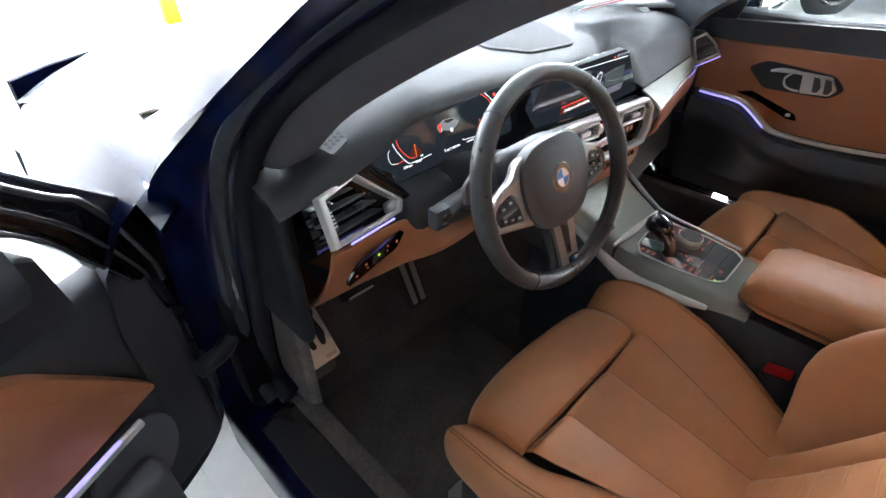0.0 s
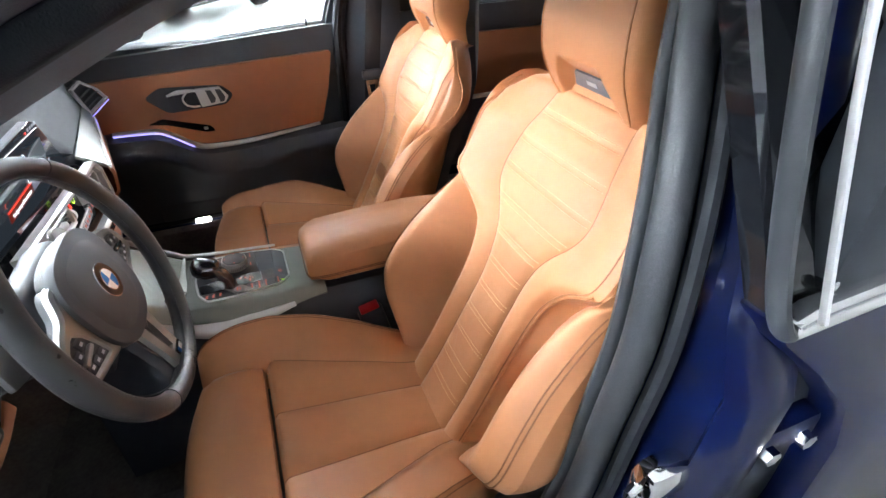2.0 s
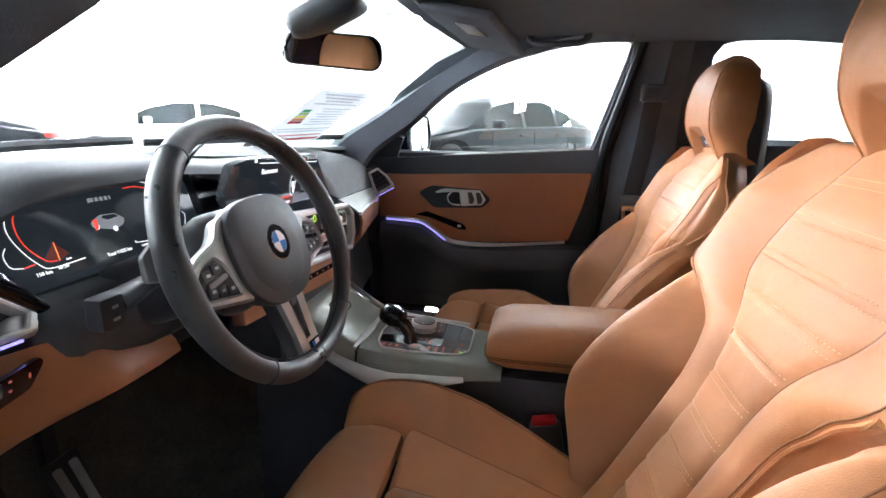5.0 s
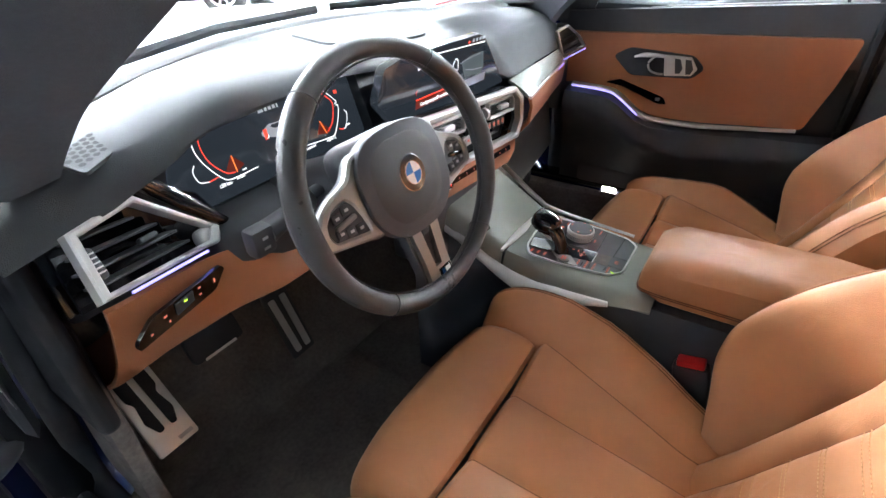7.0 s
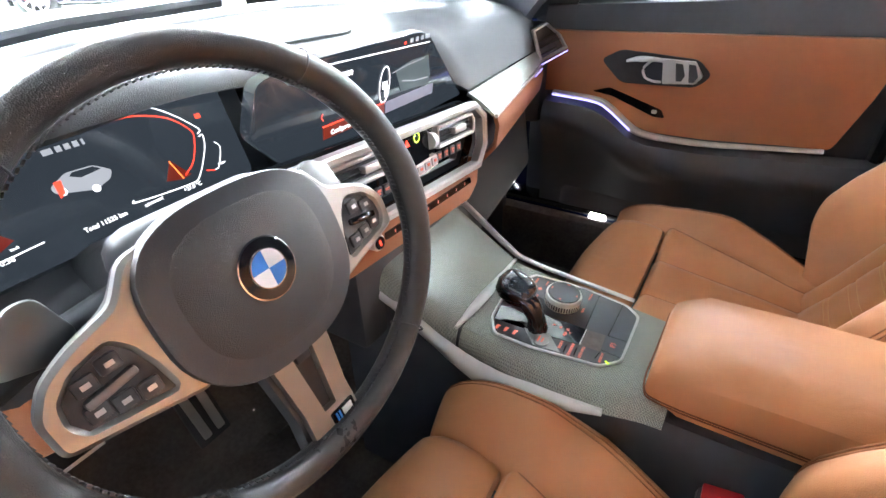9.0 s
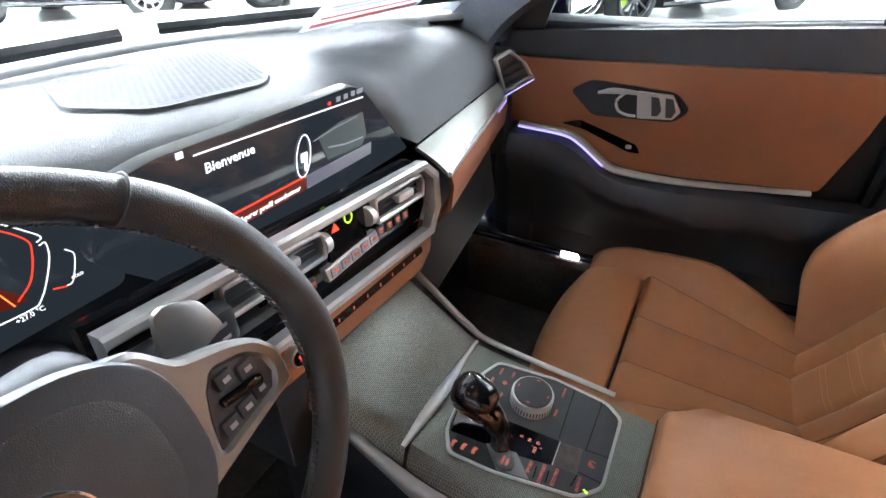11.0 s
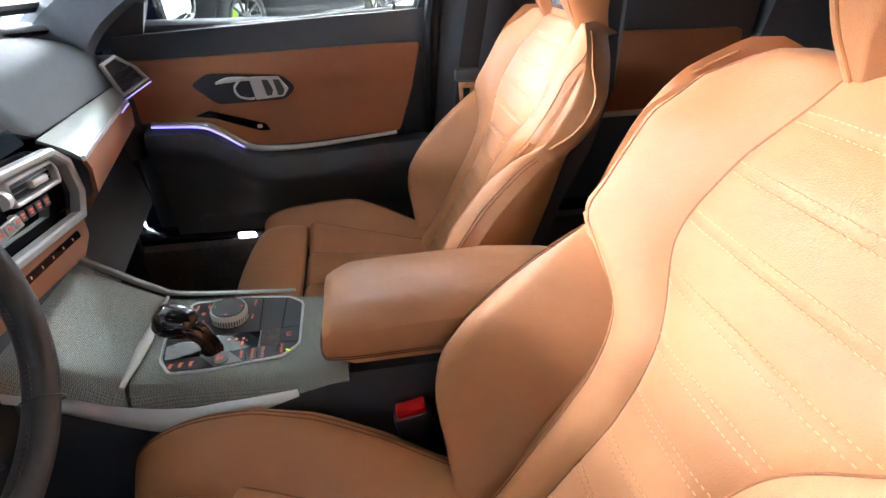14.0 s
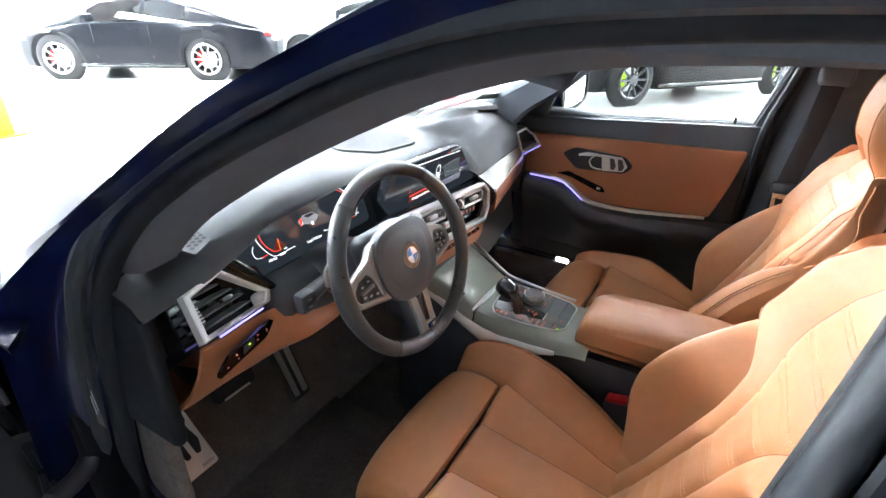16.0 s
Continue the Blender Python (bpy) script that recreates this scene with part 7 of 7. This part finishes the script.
for a in (52, 128, 232, 308):
    c = math.radians(a)
    ctr = Vector((RW * math.cos(c), RH * math.sin(c), 0))
    n = Vector((math.cos(c), math.sin(c), 0))
    part("rim_seam", tube([tuple(WM @ (ctr + n * 0.0140 * math.cos(b) + Vector((0, 0, 0.0152 * math.sin(b))))) for b in np.linspace(0, 2 * math.pi, 25)[:-1]], 0.0008, None, True, 6, tuple(WM.to_3x3() @ Vector((-math.sin(c), math.cos(c), 0)))), plastic, rim_o)
# stitch row on the inner side of the rim
bm = bmesh.new()
for a in np.linspace(0, 2 * math.pi, 200)[:-1]:
    t = bmesh.ops.create_cube(bm, size=1)
    q = WM @ pose((RW - 0.0140) * math.cos(a), (RH - 0.0140) * math.sin(a), 0.003, 0, 0, math.degrees(a) + 12)
    bmesh.ops.scale(bm, vec=(0.0012, 0.0030, 0.004), verts=t["verts"])
    bmesh.ops.transform(bm, matrix=q, verts=t["verts"])
tagged(part("stitching", bm, plastic, rim_o, smooth=False), kind="stuff")
HB = WM @ pose(0, 0, -0.034)
# airbag cover: a rounded shield, domed
hub = []
for r in np.concatenate([np.linspace(0.02, 0.9, 9), (0.95, 0.985, 1.0, 1.0)]):
    row = []
    for a in np.linspace(0, 2 * math.pi, 49)[:-1]:
        ca, sa = math.cos(a), math.sin(a)
        w = 0.072 * (1 - 0.10 * max(0, -sa) ** 2 + 0.03 * sa)
        e = 0.72
        x = w * math.copysign(abs(ca) ** e, ca)
        y = (0.060 if sa > 0 else 0.066) * math.copysign(abs(sa) ** e, sa)
        z = 0.042 - 0.012 * r ** 4
        row.append((x * r, y * r, z))
    hub.append(row)
hub[-1] = [(x * 1.0, y * 1.0, 0.012) for x, y, z in hub[-2]]
hub[-2] = [(x * 1.0, y * 1.0, 0.026) for x, y, z in hub[-2]]
cover = grid_mesh("airbag_cover", [[tuple(HB @ Vector(p)) for p in r] for r in hub], airbag_mat, wh, "grained black airbag cover", close_v=True)
part("cover_cup", prism([(p[0] * 1.13, p[1] * 1.10) for p in hub[9]], 0.012, WM @ pose(0, 0, -0.0095), 0.003), plastic, wh, "dark cup round the airbag cover")
seam = [tuple(HB @ Vector((x * 0.90, y * 0.90, 0.0345))) for x, y, z in hub[8]]
part("cover_seam", tube(seam, 0.001, None, True, 6, tuple(WM.to_3x3() @ Vector((0, 0, 1)))), plastic, cover)
bd = part("badge_ring", disc(0.0225, 0.002, HB @ pose(0, 0.002, 0.0415), 40, 0.0008), chrome, cover, "round badge with blue and white quarters")
part("badge_field", disc(0.0212, 0.0006, HB @ pose(0, 0.002, 0.0435), 40), gloss_black, bd)
for k in range(4):
    q = [(0, 0)] + [(0.0132 * math.cos(a), 0.0132 * math.sin(a)) for a in np.linspace(k * math.pi / 2, (k + 1) * math.pi / 2, 9)]
    part("badge_quarter", prism(q, 0.0006, HB @ pose(0, 0.002, 0.0441)), blue_badge if k % 2 else white_badge, bd, smooth=False)
part("badge_inner_ring", tube([tuple(HB @ Vector((0.0137 * math.cos(a), 0.002 + 0.0137 * math.sin(a), 0.0445))) for a in np.linspace(0, 2 * math.pi, 41)[:-1]], 0.0006, None, True, 6, tuple(WM.to_3x3() @ Vector((0, 0, 1)))), chrome, bd)
part("hub_body", rbox((0.13, 0.12, 0.05), (0, 0, 0), 0.02, 3, HB @ pose(0, 0, -0.012)), plastic, wh)
for s in (-1, 1):
    sp_o = [(0.052 * s, 0.052), (0.071 * s, 0.048), (0.086 * s, 0.028), (0.115 * s, 0.019), (0.132 * s, 0.010), (0.143 * s, -0.006), (0.142 * s, -0.031), (0.062 * s, -0.048)]
    sp_i = [(0.084 * s, -0.014), (0.090 * s, 0.002), (0.098 * s, 0.011), (0.118 * s, 0.006), (0.129 * s, -0.004), (0.131 * s, -0.016), (0.126 * s, -0.025), (0.080 * s, -0.033)]
    sk = part("spoke", frame_prism(round_poly(sp_o, 0.006, 3), round_poly(sp_i, 0.004, 3), 0.010, WM @ pose(0, 0, -0.010) @ pose(0, 0, 0, 0, 3 * s, 0), 0.003), satin_wheel, wh, "satin metal spoke with keys")
    SK = WM @ pose(0, 0, -0.010) @ pose(0, 0, 0, 0, 3 * s, 0)
    part("key_field", prism(sp_i, 0.008, SK), plastic, sk, smooth=False)
    for kx, ky in ((0.102, 0.002), (0.1165, -0.002), (0.0915, -0.0235), (0.105, -0.0215), (0.118, -0.0185)):
        part("key", rbox((0.0125, 0.0105, 0.004), (0, 0, 0), 0.0015, 2, SK @ pose(kx * s, ky, 0.009)), plastic, sk)
        part("key_mark", bars([(0, 0, 0.005, 0.003)], SK @ pose(kx * s, ky, 0.0112)), grey_badge, sk)
    part("roller", rbox((0.030, 0.006, 0.006), (0, 0, 0), 0.002, 2, SK @ pose(0.107 * s, -0.0105, 0.010, 0, 0, -8 * s)), satin_dark if s < 0 else gloss_black, sk)
    part("spoke_back", prism(round_poly([(x * 0.98, y * 0.98) for x, y in sp_o], 0.01, 3), 0.012, WM @ pose(0, 0, -0.022)), plastic, wh)
    part("shift_paddle", prism(round_poly([(0.095 * s, 0.016), (0.104 * s, 0.045), (0.116 * s, 0.047), (0.134 * s, 0.037), (0.141 * s, 0.012), (0.110 * s, 0.004)], 0.005, 3), 0.006, WM @ pose(0, 0, -0.056), 0.002), satin_wheel, wh, "satin grey shift paddle")
part("lower_spoke", prism([(-0.032, -0.060), (0.032, -0.060), (0.026, -0.118), (0.028, -0.148), (-0.028, -0.148), (-0.026, -0.118)], 0.014, WM @ pose(0, 0, -0.024), 0.003), plastic, wh)
part("spoke_plate", prism([(-0.027, -0.064), (-0.010, -0.068), (-0.006, -0.122), (0.006, -0.122), (0.010, -0.068), (0.027, -0.064), (0.022, -0.112), (0.023, -0.143), (-0.023, -0.143), (-0.022, -0.112)], 0.007, WM @ pose(0, 0, -0.010)), satin_wheel, wh, "satin two-pronged lower spoke plate", smooth=False)
part("spoke_key", rbox((0.014, 0.010, 0.006), (0, 0, 0), 0.002, 2, WM @ pose(0, -0.072, -0.006)), plastic, wh)
mb = part("spoke_badge", rbox((0.024, 0.010, 0.003), (0, 0, 0), 0.001, 1, WM @ pose(0.008, -0.132, -0.0026)), gloss_black, wh)
part("badge_stripes", bars([(-0.008, 0, 0.002, 0.007), (-0.005, 0, 0.002, 0.007)], WM @ pose(0.008, -0.132, -0.0008)), blue_badge, mb)
part("badge_letter", bars([(0.003, 0, 0.010, 0.006)], WM @ pose(0.008, -0.132, -0.0008)), white_badge, mb)
part("column", rbox((0.10, 0.24, 0.09), (0, 0, 0), 0.03, 3, pose(-0.37, 0.50, 0.815, -20, 0, 0)), plastic, wh, "black column cover")
for s, L_ in ((-1, 0.13), (1, 0.12)):
    st = part("stalk", tube([(-0.37 + 0.05 * s, 0.47, 0.845), (-0.37 + 0.10 * s, 0.462, 0.842), (-0.37 + (L_ + 0.02) * s, 0.455, 0.838)], np.array((0.010, 0.012, 0.016)), np.array((0.008, 0.010, 0.014)), False, 10), plastic, wh)
    part("stalk_end", rbox((0.030, 0.022, 0.034), (-0.37 + (L_ + 0.03) * s, 0.452, 0.836), 0.006), plastic, st)
    part("stalk_mark", bars([(0, 0.006, 0.007, 0.003), (0, -0.006, 0.008, 0.003)], axes((-0.37 + (L_ + 0.03) * s, 0.4405, 0.836), (1, 0, 0), (0, 0, 1))), grey_badge, st)

# ---- pedals ----
fr = thing("foot_rest", (-0.61, 0.80, 0.3), "brushed metal footrest with black rubber inlays", "pedal")
FM = axes((-0.605, 0.804, 0.414), (1, 0, 0.0), (0.06, 0.74, 0.67))
part("plate", prism(round_poly([(-0.040, -0.085), (0.034, -0.085), (0.040, 0.15), (-0.034, 0.15)], 0.006), 0.008, FM, 0.002), satin, fr)
for s in (-1, 1):
    part("rubber_inlay", prism(round_poly([(0.006 * s, 0.14), (0.028 * s, 0.14), (0.028 * s, 0.03), (0.020 * s, 0.018), (0.026 * s, -0.02), (0.016 * s, -0.048), (0.006 * s, -0.046)], 0.004, 2), 0.004, FM @ pose(0, 0, 0.0062)), rubber, fr, smooth=False)
part("mark", bars([(0.014, -0.074, 0.026, 0.007)], FM @ pose(0, 0, 0.0082)), grey_badge, fr)
part("wedge", rbox((0.09, 0.20, 0.10), (-0.605, 0.875, 0.318), 0.02), carpet, fr)
gp_ = thing("accelerator_pedal", (-0.27, 0.86, 0.3), "long metal accelerator pedal with rubber slots", "pedal")
AM = axes((-0.268, 0.845, 0.338), (1, 0, 0), (0.0, 0.42, 0.90))
part("plate", prism(round_poly([(-0.034, -0.085), (0.030, -0.085), (0.034, 0.085), (-0.030, 0.085)], 0.008), 0.008, AM, 0.002), plastic, gp_)
for s in (-1, 1):
    part("metal_rib", prism(round_poly([(0.006 * s, -0.07), (0.022 * s, -0.07), (0.024 * s, 0.07), (0.008 * s, 0.07)], 0.004, 2), 0.003, AM @ pose(0, 0, 0.008)), satin, gp_, smooth=False)
part("arm", rbox((0.03, 0.03, 0.30), (-0.268, 0.90, 0.40), 0.008), plastic, gp_)
br_ = thing("brake_pedal", (-0.42, 0.86, 0.3), "wide black brake pedal with a metal edge", "pedal")
BM = axes((-0.452, 0.83, 0.445), (1, 0, 0), (0.0, 0.42, 0.90))
part("pad", prism(round_poly([(-0.055, -0.028), (0.055, -0.028), (0.055, 0.028), (-0.055, 0.028)], 0.01), 0.014, BM, 0.003), rubber, br_)
part("edge", bars([(0, -0.026, 0.07, 0.005)], BM @ pose(0, 0, 0.014), 0.002), satin, br_)
part("arm", rbox((0.03, 0.03, 0.26), (-0.452, 0.87, 0.56), 0.008), plastic, br_)
mt = thing("floor_mat", (-0.42, 0.45, 0.232), "black-brown velour floor mat in the driver's footwell", "floor mat")
part("mat", rbox((0.44, 0.62, 0.012), (-0.42, 0.47, 0.238), 0.005), carpet, mt)
cl_ = thing("footwell_lamp", (0.672, 0.387, 0.38), "small lit lamp low beside the passenger seat", "lamp")
part("lens", rbox((0.010, 0.045, 0.020), (0.672, 0.387, 0.390), 0.003), lamp_white, cl_)

# ---- overhead ----
ms = thing("rear_view_mirror", (0.0, 0.46, 1.16), "black rear view mirror with camera housing on the windscreen", "mirror")
MMx = axes((0.100, 0.470, 1.148), (0.62, -0.78, 0.0), (-0.06, -0.05, 1))
mo = [(-0.092, -0.028), (0.086, -0.034), (0.102, -0.016), (0.100, 0.020), (0.082, 0.036), (-0.085, 0.034), (-0.104, 0.0)]
part("housing", prism(round_poly(mo, 0.014, 4), 0.03, MMx @ pose(0, 0, -0.03), 0.004), gloss_black, ms)
part("mirror_glass", prism(round_poly([(x * 0.94, y * 0.88) for x, y in mo], 0.012, 4), 0.002, MMx @ pose(0, 0, 0.0005)), mirror_mat, ms, smooth=False)
part("stem", tube([(0.115, 0.475, 1.165), (0.09, 0.49, 1.19), (0.065, 0.48, 1.225)], 0.013, None, False, 10), plastic, ms)
part("camera_housing", rbox((0.09, 0.15, 0.05), (0, 0, 0), 0.02, 3, pose(0.065, 0.47, 1.212, -24, 0, 0)), plastic, ms)
oh = thing("overhead_console", (CL, 0.2, 1.26), "overhead lamp console with glossy black keys", "lamp console")
part("housing", rbox((0.17, 0.24, 0.035), (0, 0, 0), 0.014, 3, pose(CL, 0.21, 1.262, -4, 0, 0)), plastic, oh)
part("chrome_bezel", tube(catmull([(CL - 0.07, 0.30, 1.238), (CL + 0.07, 0.30, 1.238), (CL + 0.07, 0.14, 1.244), (CL - 0.07, 0.14, 1.244)], 5, True), 0.004, None, True, 8), chrome, oh)
part("lamp_lens", rbox((0.10, 0.05, 0.008), (CL, 0.25, 1.241), 0.003), gloss_black, oh)
for s in (-1, 1):
    vs = thing("sun_visor", (CL + s * 0.28, 0.24, 1.22), "folded grey sun visor with a white warning label" if s > 0 else "folded grey sun visor on the driver's side", "sun visor", "sun visors")
    vm = pose(CL + s * 0.27, 0.20, 1.204, 12, s * 4, -s * 9)
    part("blade", rbox((0.34, 0.15, 0.02), (0, 0, 0), 0.009, 3, vm), headliner, vs)
    part("label_patch", rbox((0.085, 0.045, 0.002), (0, 0, 0), 0, 1, vm @ pose(-s * 0.06, -0.005, -0.011, 0, 0, 0)), paper, vs, "white label")
    part("hinge", tube([tuple(vm @ Vector((-0.14 * s, 0.07, 0))), tuple(vm @ Vector((-0.19 * s, 0.075, 0.004)))], 0.006, None, False, 8), plastic, vs)

sh = thing("price_sheet", (0.5, 0.84, 0.95), "white price sheet with a coloured energy scale behind the windscreen", "paper sheet")
PS = axes((0.225, 0.745, 0.955), (0.297, -0.03, 0.004), (-0.02, -0.21, 0.135))
part("sheet", rbox((0.297, 0.235, 0.0012), (0, 0, 0), 0, 1, PS @ pose(0.1485, 0.1175, 0)), paper, sh, smooth=False)
for q in [(0.15, 0.22 - 0.013 * k, 0.22 - 0.04 * (k % 3), 0.004) for k in range(4)] + [(0.19, 0.16 - 0.012 * k, 0.15 - 0.03 * (k % 2), 0.003) for k in range(7)] + [(0.15, 0.066 - 0.012 * k, 0.25 - 0.03 * (k % 3), 0.004) for k in range(2)]:
    part("text_line", bars([q], PS @ pose(0, 0, 0.0007)), grey_badge, sh)
for q in ((0.15, 0.014, 0.27, 0.010), (0.15, 0.034, 0.25, 0.004)):
    part("red_bar", bars([q], PS @ pose(0, 0, 0.0007)), red_paint, sh)
for k, c in enumerate(((0.05, 0.45, 0.1), (0.35, 0.6, 0.05), (0.9, 0.75, 0.05), (0.9, 0.35, 0.03), (0.75, 0.03, 0.02))):
    part("energy_bar", bars([(0.050 + 0.003 * k, 0.150 - 0.013 * k, 0.034 + 0.006 * k, 0.010)], PS @ pose(0, 0, 0.0007)), mat("energy_colour", c, 0.6), sh)
